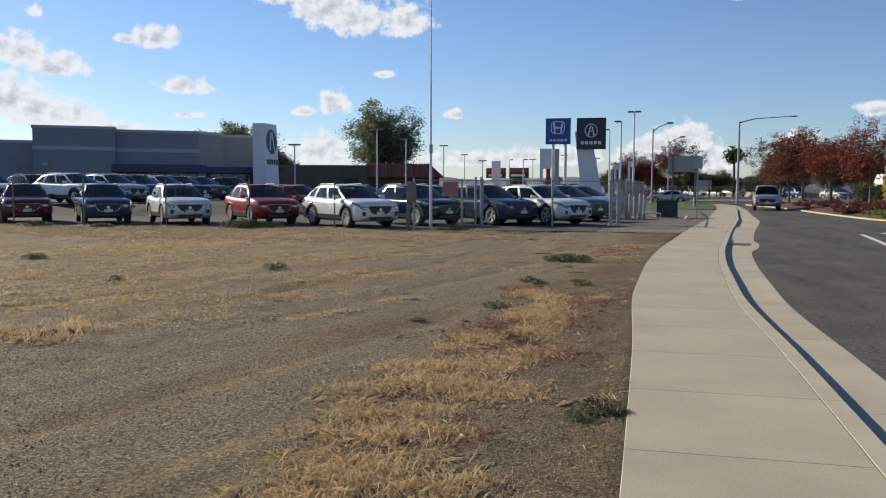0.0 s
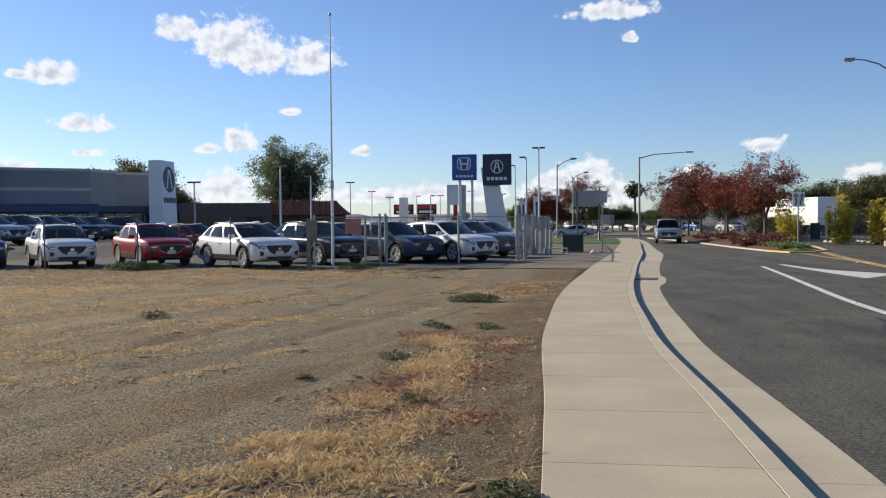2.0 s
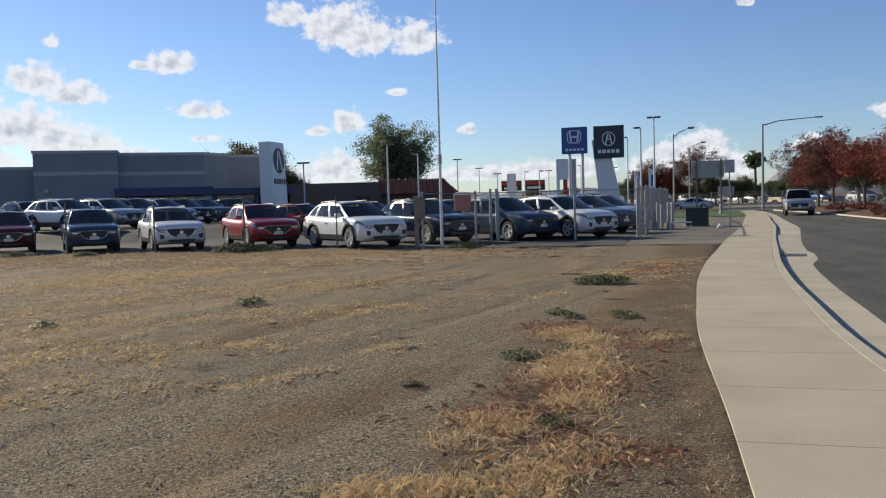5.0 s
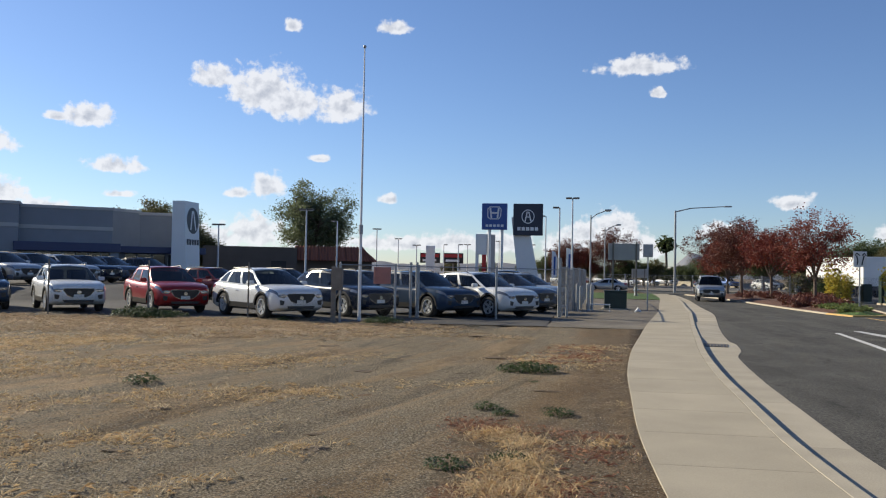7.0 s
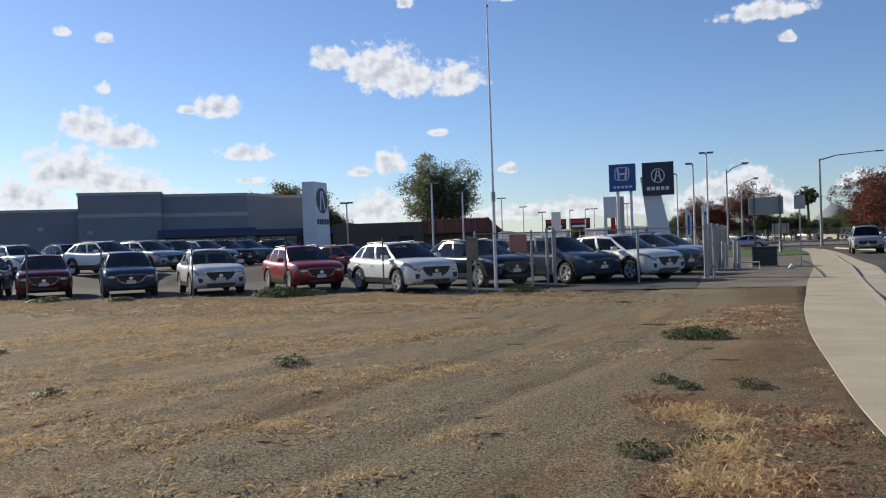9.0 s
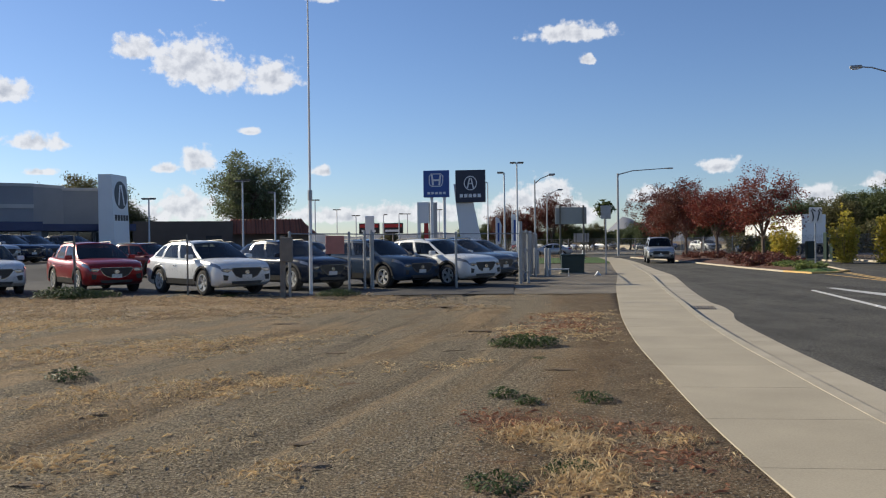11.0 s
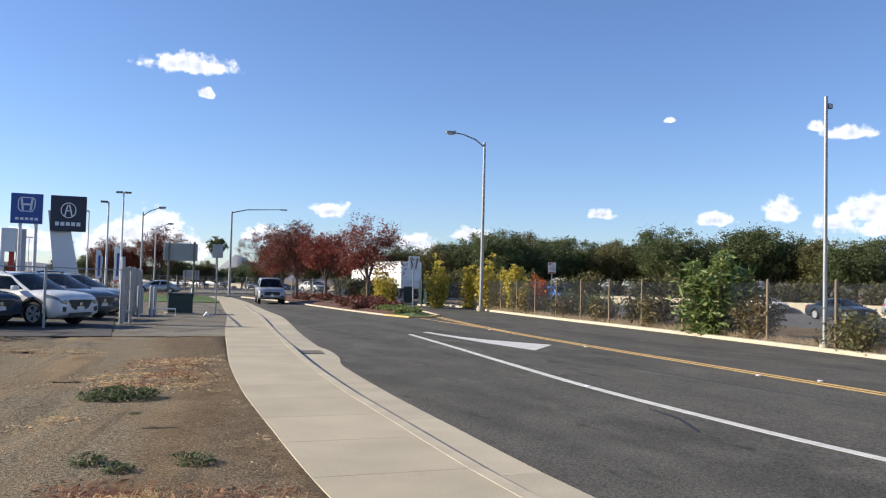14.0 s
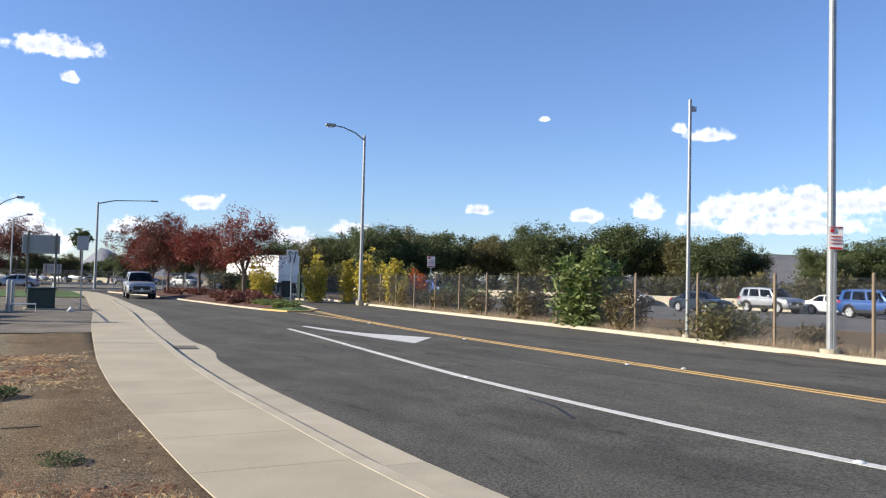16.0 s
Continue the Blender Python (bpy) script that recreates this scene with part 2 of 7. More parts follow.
def groundmat():
    """Vacant lot: brown loam, grey gravel, straw-coloured and rusty litter, by noise at several scales."""
    m = bpy.data.materials.new("dry_field")
    m.use_nodes = True
    nt = m.node_tree
    b = nt.nodes["Principled BSDF"]
    b.inputs["Roughness"].default_value = .95
    b.inputs["Specular IOR Level"].default_value = .15
    tc = nt.nodes.new("ShaderNodeTexCoord")

    def noi(scale, detail=5, stretch=None, rough=.6):
        n = nt.nodes.new("ShaderNodeTexNoise")
        n.inputs["Scale"].default_value, n.inputs["Detail"].default_value, n.inputs["Roughness"].default_value = scale, detail, rough
        if stretch:
            mp = nt.nodes.new("ShaderNodeMapping")
            mp.inputs["Rotation"].default_value = (0, 0, radians(stretch[2]))
            mp.inputs["Scale"].default_value = (stretch[0], stretch[1], 1)
            nt.links.new(tc.outputs["Object"], mp.inputs[0])
            nt.links.new(mp.outputs[0], n.inputs["Vector"])
        else:
            nt.links.new(tc.outputs["Object"], n.inputs["Vector"])
        return n.outputs[0]

    def rng(v, a, c):
        r = nt.nodes.new("ShaderNodeMapRange")
        r.interpolation_type = "SMOOTHSTEP"
        r.inputs["From Min"].default_value, r.inputs["From Max"].default_value = a, c
        nt.links.new(v, r.inputs["Value"])
        return r.outputs[0]

    def mix(f, a, c, mode="MIX"):
        x = nt.nodes.new("ShaderNodeMixRGB")
        x.blend_type = mode
        for i, v in enumerate((f, a, c)):
            if isinstance(v, tuple):
                x.inputs[i].default_value = (*v, 1)
            elif isinstance(v, float):
                x.inputs[i].default_value = v
            else:
                nt.links.new(v, x.inputs[i])
        return x.outputs[0]

    sx = nt.nodes.new("ShaderNodeSeparateXYZ")
    nt.links.new(tc.outputs["Object"], sx.inputs[0])

    def mth(op, a, c):
        q = nt.nodes.new("ShaderNodeMath")
        q.operation = op
        for i, v in enumerate((a, c)):
            if isinstance(v, (int, float)):
                q.inputs[i].default_value = v
            else:
                nt.links.new(v, q.inputs[i])
        return q.outputs[0]

    # wheel tracks sweep across the lot towards the gate: u is constant along a track
    yy = mth("SUBTRACT", sx.outputs[1], 12.0)
    u = mth("ADD", mth("SUBTRACT", sx.outputs[0], mth("MULTIPLY", yy, .22)), mth("MULTIPLY", mth("MULTIPLY", yy, yy), .006))
    fl = nt.nodes.new("ShaderNodeCombineXYZ")
    nt.links.new(u, fl.inputs[0])
    nt.links.new(sx.outputs[1], fl.inputs[1])

    def flow(scale, across, along, seed, detail=6, rough=.62):
        n, mp = nt.nodes.new("ShaderNodeTexNoise"), nt.nodes.new("ShaderNodeMapping")
        mp.inputs["Scale"].default_value, mp.inputs["Location"].default_value = (across, along, 1), (seed, seed * 1.7, 0)
        n.inputs["Scale"].default_value, n.inputs["Detail"].default_value, n.inputs["Roughness"].default_value = scale, detail, rough
        nt.links.new(fl.outputs[0], mp.inputs[0])
        nt.links.new(mp.outputs[0], n.inputs["Vector"])
        return n.outputs[0]

    soil = mix(rng(noi(.55, 6), .35, .65), (.262, .184, .106), (.392, .288, .172))
    gravel = mix(rng(noi(38, 3), .3, .7), (.148, .121, .082), (.48, .40, .282))
    base = mix(rng(flow(1.0, .8, .16, 3.0), .36, .52), soil, gravel)
    base = mix(mth("MULTIPLY", rng(flow(1.0, 2.4, .13, 11.0), .55, .66), .75), base, (.435, .322, .198))
    base = mix(mth("MULTIPLY", rng(flow(1.0, 3.4, .20, 23.0), .56, .68), .6), base, (.14, .12, .09))
    straw = mix(rng(noi(30, 4, (1, 5, 20)), .35, .7), (.375, .255, .145), (.65, .485, .305))
    base = mix(mth("MULTIPLY", rng(flow(1.3, 1.2, .45, 37.0, 8, .72), .59, .67), .75), base, straw)
    base = mix(mth("MULTIPLY", rng(flow(1.6, 1.1, .5, 51.0, 8, .72), .62, .69), .7), base, (.22, .105, .05))
    # straw-littered strip along the lot fence, and the trampled band beside the pavement
    wob = mth("MULTIPLY", mth("SUBTRACT", noi(.5, 6, (.6, 1.2, 10), .65), .5), 9.0)
    strip = mth("MULTIPLY", rng(mth("ADD", sx.outputs[1], wob), 23.0, 26.5), rng(mth("MULTIPLY", sx.outputs[0], -1.0), 4.5, 8.0))
    strip = mth("MULTIPLY", strip, rng(noi(1.1, 7, (.7, 1.8, 0), .7), .34, .50))
    base = mix(mth("MULTIPLY", strip, .95), base, straw)
    leftm = rng(mth("ADD", mth("MULTIPLY", sx.outputs[0], -1.0), mth("MULTIPLY", wob, .3)), 4.6, 7.2)
    streak = rng(flow(1.0, 1.5, .4, 67.0, 8, .70), .47, .57)
    base = mix(mth("MULTIPLY", mth("MULTIPLY", streak, leftm), .8), base, straw)
    off = mth("ABSOLUTE", mth("ADD", mth("ADD", sx.outputs[0], 1.5), mth("MULTIPLY", wob, .10)), 0.0)
    bandy = rng(mth("MULTIPLY", off, -1.0), -.75, -.15)
    bandy = mth("MULTIPLY", bandy, rng(mth("MULTIPLY", sx.outputs[1], -1.0), -13.4, -12.2))
    base = mix(mth("MULTIPLY", bandy, .7), base, mix(rng(noi(1.7, 6, None, .7), .46, .56), (.135, .092, .055), mix(rng(noi(2.3, 5), .45, .6), (.30, .20, .105), (.24, .095, .045))))
    loam = rng(mth("ADD", sx.outputs[0], mth("MULTIPLY", wob, .12)), -1.35, -.45)
    base = mix(mth("MULTIPLY", loam, .7), base, mix(rng(noi(3.0, 5), .4, .6), (.15, .098, .055), (.225, .158, .094)))
    grain = rng(noi(44, 5, None, .7), .36, .66)
    base = mix(.85, base, mix(grain, (.34, .33, .32), (1.36, 1.33, 1.28)), "MULTIPLY")
    # single pebbles, light and dark
    peb = nt.nodes.new("ShaderNodeTexVoronoi")
    peb.inputs["Scale"].default_value = 46
    nt.links.new(tc.outputs["Object"], peb.inputs["Vector"])
    ps = nt.nodes.new("ShaderNodeSeparateColor")
    nt.links.new(peb.outputs["Color"], ps.inputs[0])
    core = rng(mth("MULTIPLY", peb.outputs["Distance"], -1.0), -.48, -.30)
    rare = rng(ps.outputs[0], .62, .70)
    base = mix(mth("MULTIPLY", mth("MULTIPLY", core, rare), .75), base, mix(ps.outputs[1], (.10, .088, .066), (.55, .485, .37)))
    nt.links.new(base, b.inputs["Base Color"])
    bp = nt.nodes.new("ShaderNodeBump")
    bp.inputs["Strength"].default_value, bp.inputs["Distance"].default_value = 1.0, .05
    h = mth("ADD", mth("ADD", noi(26, 6), noi(95, 3)), mth("MULTIPLY", mth("MULTIPLY", core, rare), .35))
    h = mth("ADD", h, mth("MULTIPLY", noi(5.0, 4), .6))
    nt.links.new(h, bp.inputs["Height"])
    nt.links.new(bp.outputs[0], b.inputs["Normal"])
    return m


def asphaltmat():
    """Street asphalt: wheel-worn streaks, mottling, and a salt-and-pepper aggregate."""
    m = bpy.data.materials.new("asphalt")
    m.use_nodes = True
    nt = m.node_tree
    b = nt.nodes["Principled BSDF"]
    b.inputs["Roughness"].default_value = .88
    b.inputs["Specular IOR Level"].default_value = .25
    tc = nt.nodes.new("ShaderNodeTexCoord")

    def noi(scale, detail, sx, sy, lo, hi):
        mp, n, r = nt.nodes.new("ShaderNodeMapping"), nt.nodes.new("ShaderNodeTexNoise"), nt.nodes.new("ShaderNodeMapRange")
        mp.inputs["Scale"].default_value = (sx, sy, 1)
        n.inputs["Scale"].default_value, n.inputs["Detail"].default_value, n.inputs["Roughness"].default_value = scale, detail, .62
        r.inputs["From Min"].default_value, r.inputs["From Max"].default_value = lo, hi
        nt.links.new(tc.outputs["Object"], mp.inputs[0])
        nt.links.new(mp.outputs[0], n.inputs["Vector"])
        nt.links.new(n.outputs[0], r.inputs["Value"])
        return r.outputs[0]

    def mix(f, a, c, mode="MIX"):
        x = nt.nodes.new("ShaderNodeMixRGB")
        x.blend_type = mode
        for i, v in enumerate((f, a, c)):
            if isinstance(v, tuple):
                x.inputs[i].default_value = (*v, 1)
            elif isinstance(v, float):
                x.inputs[i].default_value = v
            else:
                nt.links.new(v, x.inputs[i])
        return x.outputs[0]
    base = mix(noi(1.0, 4, .55, .045, .38, .62), (.056, .053, .046), (.092, .087, .076))
    base = mix(noi(.8, 6, 1, .6, .45, .68), base, (.110, .104, .090))
    base = mix(noi(2.6, 6, 1, .3, .60, .70), base, (.034, .032, .028))
    spec = mix(noi(30, 3, 1, 1, .36, .64), (.45, .45, .45), (1.5, 1.48, 1.42))
    base = mix(.9, base, spec, "MULTIPLY")
    base = mix(noi(55, 2, 1, 1, .66, .74), base, (.24, .225, .19))
    nt.links.new(base, b.inputs["Base Color"])
    bp = nt.nodes.new("ShaderNodeBump")
    bp.inputs["Strength"].default_value, bp.inputs["Distance"].default_value = .7, .012
    nt.links.new(noi(45, 4, 1, 1, .2, .8), bp.inputs["Height"])
    nt.links.new(bp.outputs[0], b.inputs["Normal"])
    return m


DIRT = groundmat()
ASPHALT = asphaltmat()
LOT = mat("worn_asphalt", (.085, .08, .075), .9, vary=.35, scale=.3, fine=90, bump=.5, dist=.01, spec=.25)
GRAVEL = mat("grey_gravel", (.215, .188, .15), .95, vary=.5, scale=.5, fine=45, bump=.9, dist=.03, spec=.2)
CONC = mat("pale_concrete", (.405, .353, .262), .85, vary=.2, scale=.9, fine=70, bump=.2, dist=.006, rand=.07, spec=.25)
KERB = mat("kerb_concrete", (.435, .383, .292), .85, vary=.2, scale=1.6, fine=60, bump=.25, dist=.006, spec=.25)
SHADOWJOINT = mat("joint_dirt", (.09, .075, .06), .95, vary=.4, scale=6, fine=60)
WHITE = mat("road_paint_white", (.56, .555, .53), .7, vary=.3, scale=5, fine=70, bump=.3, dist=.004)
YELLOW = mat("road_paint_yellow", (.56, .36, .12), .7, vary=.3, scale=5, fine=70, bump=.3, dist=.004)
GALV = mat("galvanised_steel", (.33, .34, .35), .5, .6, vary=.2, scale=3, fine=40, bump=.05)
RUSTYSTEEL = mat("weathered_steel", (.20, .18, .155), .75, .2, vary=.35, scale=4, fine=40, bump=.2)
STEELWHITE = mat("pale_painted_steel", (.66, .67, .68), .5, 0, vary=.12, scale=2, fine=40, bump=.05)
LAWN = mat("mown_lawn", (.07, .13, .025), .9, vary=.4, scale=1.5, fine=60, bump=.9, dist=.04)
# hill colours have the blue-grey of distance haze mixed into them
HAZED_HILL_TAN = mat("haze_tinted_tan_hills", (.10, .118, .15), 1.0, vary=.3, scale=.004, fine=.02, bump=0, col2=(.17, .16, .155), spec=0)
HAZED_HILL = mat("haze_tinted_hills", (.17, .20, .255), 1.0, vary=.3, scale=.006, fine=.03, bump=0, col2=(.25, .24, .24), spec=0)
# grey stucco, with the bluish cast of shade and haze put into its colour
STUCCO = mat("haze_tinted_grey_stucco", (.225, .24, .27), .9, vary=.1, scale=.8, fine=50, bump=.2, dist=.008)
STUCCO_PALE = mat("pale_stucco", (.40, .40, .40), .9, vary=.1, scale=.8, fine=50, bump=.2, dist=.008)
DARKBLUE = mat("navy_fascia", (.02, .034, .10), .4, .2, vary=.15, scale=2, fine=30, bump=.03)
PANELWHITE = mat("white_metal_panel", (.70, .72, .74), .4, .1, vary=.06, scale=.5, fine=30, bump=.02)
BROWNSTUCCO = mat("brown_stucco", (.13, .10, .08), .9, vary=.2, scale=.7, fine=40, bump=.2)
TERRACOTTA = mat("terracotta_tiles", (.30, .10, .055), .85, vary=.35, scale=3, fine=40, bump=.2, rand=.5)
BARK = mat("grey_brown_bark", (.14, .105, .08), .95, vary=.4, scale=6, fine=30, bump=.8, dist=.03)
MULCH = mat("bark_mulch", (.13, .062, .04), .95, vary=.5, scale=3, fine=50, bump=.9, dist=.05)
BLACK = mat("black_plastic", (.016, .016, .017), .5, vary=.3, scale=4, fine=40, bump=.05)


# ---- building helpers ----
def link(name, bm, material, parent=None, label="", smooth=False, loc=None):
    me = bpy.data.meshes.new(name)
    bm.to_mesh(me)
    bm.free()
    if material:
        me.materials.append(material)
    if smooth:
        me.polygons.foreach_set("use_smooth", [True] * len(me.polygons))
    ob = new(name, me)
    if parent:
        ob.parent = parent
    if loc is not None:
        ob.location = loc
    if label:
        ob["label"] = label
    return ob


def part(name, bm, material, parent, label="", smooth=False):
    return link(name, bm, material, parent, label, smooth)


def thing(name, label, category, group="", loc=(0, 0, 0), rz=0.0):
    e = new(name)
    e.matrix_basis = pose(*loc, 0, 0, rz)
    return tagged(e, label, category, group)


def box(bm, x0, y0, z0, x1, y1, z1, bevel=0.0):
    r = bmesh.ops.create_cube(bm, size=1)
    vs = r["verts"]
    for v in vs:
        v.co = Vector(((x0 + x1) / 2 + v.co.x * (x1 - x0), (y0 + y1) / 2 + v.co.y * (y1 - y0), (z0 + z1) / 2 + v.co.z * (z1 - z0)))
    if bevel:
        es = {e for v in vs for e in v.link_edges}
        bmesh.ops.bevel(bm, geom=list(es), offset=bevel, segments=2, profile=.6, affect="EDGES")
    return bm


def boxbm(*a, bevel=0.0):
    return box(bmesh.new(), *a, bevel=bevel)


def tube(bm, pts, radii, sides=10, cap=True):
    """A round tube through the points, with a radius at each."""
    rings = []
    pts = [Vector(p) for p in pts]
    for i, p in enumerate(pts):
        d = (pts[min(i + 1, len(pts) - 1)] - pts[max(i - 1, 0)]).normalized()
        u = d.orthogonal().normalized() if abs(d.z) < .99 else Vector((1, 0, 0))
        if abs(d.z) < .99:
            u = Vector((0, 0, 1)).cross(d).normalized()
        w = d.cross(u)
        r = radii[i] if isinstance(radii, (list, tuple)) else radii
        rings.append([bm.verts.new(p + u * (r * math.cos(2 * math.pi * k / sides)) + w * (r * math.sin(2 * math.pi * k / sides))) for k in range(sides)])
    for a, b in zip(rings, rings[1:]):
        for k in range(sides):
            bm.faces.new((a[k], a[(k + 1) % sides], b[(k + 1) % sides], b[k]))
    if cap:
        bm.faces.new(rings[0][::-1])
        bm.faces.new(rings[-1])
    return bm


def tubebm(pts, radii, sides=10):
    return tube(bmesh.new(), pts, radii, sides)


def prism(bm, outline, z0, z1):
    """An upright solid over a counter-clockwise outline of (x, y)."""
    lo = [bm.verts.new((x, y, z0)) for x, y in outline]
    hi = [bm.verts.new((x, y, z1)) for x, y in outline]
    n = len(lo)
    for i in range(n):
        bm.faces.new((lo[i], lo[(i + 1) % n], hi[(i + 1) % n], hi[i]))
    bm.faces.new(hi)
    bm.faces.new(lo[::-1])
    return bm


def sheet(xl, xr, ys, nx, zf):
    """A ground strip between two lines x(y), with zf(u, x, y) for height."""
    bm = bmesh.new()
    rows = []
    for y in ys:
        a, b = xl(y), xr(y)
        rows.append([bm.verts.new((a + (b - a) * i / nx, y, zf(i / nx, a + (b - a) * i / nx, y))) for i in range(nx + 1)])
    for r, s in zip(rows, rows[1:]):
        for i in range(nx):
            bm.faces.new((r[i], r[i + 1], s[i + 1], s[i]))
    return bm


def from_np(name, verts, faces, material, smooth=False):
    me = bpy.data.meshes.new(name)
    me.from_pydata(verts, [], faces)
    me.materials.append(material)
    if smooth:
        me.polygons.foreach_set("use_smooth", [True] * len(me.polygons))
    return me


def curve_of(keys):
    ks = np.array(keys, float)

    def f(y):
        i = int(np.clip(np.searchsorted(ks[:, 0], y) - 1, 0, len(ks) - 2))
        y0, y1 = ks[i, 0], ks[i + 1, 0]
        m0 = (ks[i + 1, 1] - ks[max(i - 1, 0), 1]) / (y1 - ks[max(i - 1, 0), 0])
        m1 = (ks[min(i + 2, len(ks) - 1), 1] - ks[i, 1]) / (ks[min(i + 2, len(ks) - 1), 0] - y0)
        t = (y - y0) / (y1 - y0)
        h = y1 - y0
        if t < 0 or t > 1:
            return float(ks[i, 1] + (ks[i + 1, 1] - ks[i, 1]) * t)
        return float((2 * t**3 - 3 * t**2 + 1) * ks[i, 1] + (t**3 - 2 * t**2 + t) * h * m0 + (-2 * t**3 + 3 * t**2) * ks[i + 1, 1] + (t**3 - t**2) * h * m1)
    return f


# ---- the plan: lines as x of y ----
walk_l = curve_of([(-40, -.1), (0, -.1), (8, -.16), (12, -.26), (15, -.2), (18, -.1), (22, .18), (26, .58), (32, 1.2), (38, 1.9), (44, 2.6), (52, 3.3), (62, 4.2), (72, 4.85), (84, 5.3), (92, 5.5)])
kerb_w = curve_of([(-40, 1.33), (10, 1.36), (17, 1.42), (24, 1.42), (34, 1.4), (50, 1.3), (90, 1.3)])
kerb_l = lambda y: walk_l(y) + kerb_w(y)
gut_w = curve_of([(-40, .70), (9, .71), (14, .73), (19, .76), (22, .78), (22.7, .84), (23.6, .96), (24.8, 1.0), (25.8, .98), (26.8, .88), (32, .92), (42, 1.12), (46, 1.1), (52, .98), (62, .84), (92, .8)])
road_l = lambda y: kerb_l(y) + gut_w(y)
road_r = curve_of([(-40, 14.0), (0, 15.2), (10, 15.8), (18, 16.2), (25, 17.1), (31, 17.8), (37, 18.4), (47, 19.3), (55, 20.2), (65, 21.6), (78, 24), (90, 28)])
WALK_END = 84.0

# ---- ground, road, pavement ----
def graded(dense0, dense1, step, far):
    a = list(np.arange(dense0, dense1 + 1e-6, step))
    s, lo, hi = step, [dense0], [dense1]
    while hi[-1] < far:
        s *= 1.35
        hi.append(hi[-1] + s)
        lo.append(lo[-1] - s)
    return np.array(lo[1:][::-1] + a + hi[1:])


gx, gy = graded(-9.0, .3, .12, 3200), graded(2.5, 20, .14, 3200)


def lump(x, y):
    near = max(0.0, 1 - math.hypot(x + 3, y - 12) / 60)
    v = noise.noise((x * .5, y * .5, 0)) * .035 + noise.noise((x * 2.1, y * 2.1, 3)) * .018 + noise.noise((x * 6, y * 6, 7)) * .012
    # wheel ruts run along the sweep towards the gate
    u = x - .22 * (y - 12) + .006 * (y - 12) ** 2
    ruts = -.035 * max(0, math.cos(u * 3.6 + .6 * noise.noise((x * .2, y * .2, 9)))) ** 4 * min(1, max(0, (-1.9 - x) * 2)) * min(1, max(0, (x + 9.5) * 2))
    return (v + ruts) * near - .012


gv, gf = [], []
for y in gy:
    wl, rr = walk_l(min(max(y, -40), 92)), road_r(min(max(y, -40), 90))
    for x in gx:
        z = lump(x, y)
        if y < 120:
            if x > wl - .12:
                z = .004 - min(1, max(0, (x - wl - .1) / .25)) * .5 if x < rr + .3 else z
            if (y > 28.5 or (x < -17.5 and y > 27.7)) and x < wl:
                z = min(z, -.006)
        else:
            z = -.25
        if x > 19 and y > 20 or x > 30:
            z = min(z, -.12)
        gv.append((x, y, z))
nx = len(gx)
for j in range(len(gy) - 1):
    for i in range(nx - 1):
        a = j * nx + i
        gf.append((a, a + 1, a + nx + 1, a + nx))
ground = new("ground", from_np("ground", gv, gf, DIRT, True))
tagged(ground, "dry brown vacant lot of dirt, gravel and straw litter", "ground", kind="structure")

ys = [-40 + i * 1.0 for i in range(125)]
def rise(x, y):
    """The lot climbs a little towards the showroom."""
    a, b = min(1, max(0, (y - 34.6) / 3.2)), min(1, max(0, (-21.5 - x) / 5))
    return .012 + .6 * a * a * (3 - 2 * a) * b * b * (3 - 2 * b)


lot = link("parking_lot", sheet(lambda y: -110, lambda y: (-19.0 + (y - 27.9) * 10 if y < 29.6 else -2.0) if y < 60 else -1.0, [27.9, 28.4, 29.0, 29.6, 33, 34.6, 35.4, 36.2, 37, 37.8, 40, 46, 52, 60, 90, 110], 80, lambda u, x, y: rise(x, y)), LOT)
for v in lot.data.vertices:
    if v.co.y < 29.7:
        v.co.y += .45 * noise.noise((v.co.x * .8, 4.0, 0))
tagged(lot, "worn grey asphalt of a dealership parking lot", "parking lot", kind="structure")
apron = link("gravel_apron", sheet(lambda y: -2.0 + .15 * math.sin(y * 2), lambda y: walk_l(y) + .05, [29.8 + i for i in range(34)], 8, lambda u, x, y: .0 + .01 * noise.noise((x * 2, y * 2, 0))), GRAVEL)
for v in apron.data.vertices:
    if v.co.y < 29.9:
        v.co.y += .5 * noise.noise((v.co.x * 1.3, 9.0, 0)) - .15
tagged(apron, "dark grey gravel beside the pavement", "gravel", kind="structure")
lawn = link("lawn", sheet(lambda y: -1.0, lambda y: walk_l(y) + .02, [63 + i * 2 for i in range(11)], 6, lambda u, x, y: .03), LAWN)
tagged(lawn, "mown green lawn by the corner", "lawn", kind="structure")

road = link("road", sheet(lambda y: road_l(y) - .02, lambda y: road_r(y) + .02, ys, 10, lambda u, x, y: -.075 + .035 * math.sin(math.pi * u)), ASPHALT)
tagged(road, "dark grey asphalt street bending between concrete kerbs", "road", kind="structure")
cross = link("cross_street", sheet(lambda y: -160, lambda y: 60, [84.4, 90, 97, 104], 24, lambda u, x, y: -.13), ASPHALT)
tagged(cross, "dark asphalt cross street at the corner", "road", kind="structure")
far_kerb = link("far_kerb", boxbm(-160, 104, -.3, 60, 104.35, .02, bevel=.03), KERB)
tagged(far_kerb, "pale concrete kerb of the cross street", "kerb", kind="structure")
verge = link("verge", sheet(lambda y: -200, lambda y: 70, [104.3, 112, 120], 12, lambda u, x, y: -.03), GRAVEL)
tagged(verge, "dry grey verge beyond the cross street", "verge", kind="structure")


def zroad(x, y):
    a, b = road_l(y), road_r(y)
    return -.075 + .035 * math.sin(math.pi * min(1, max(0, (x - a) / (b - a))))


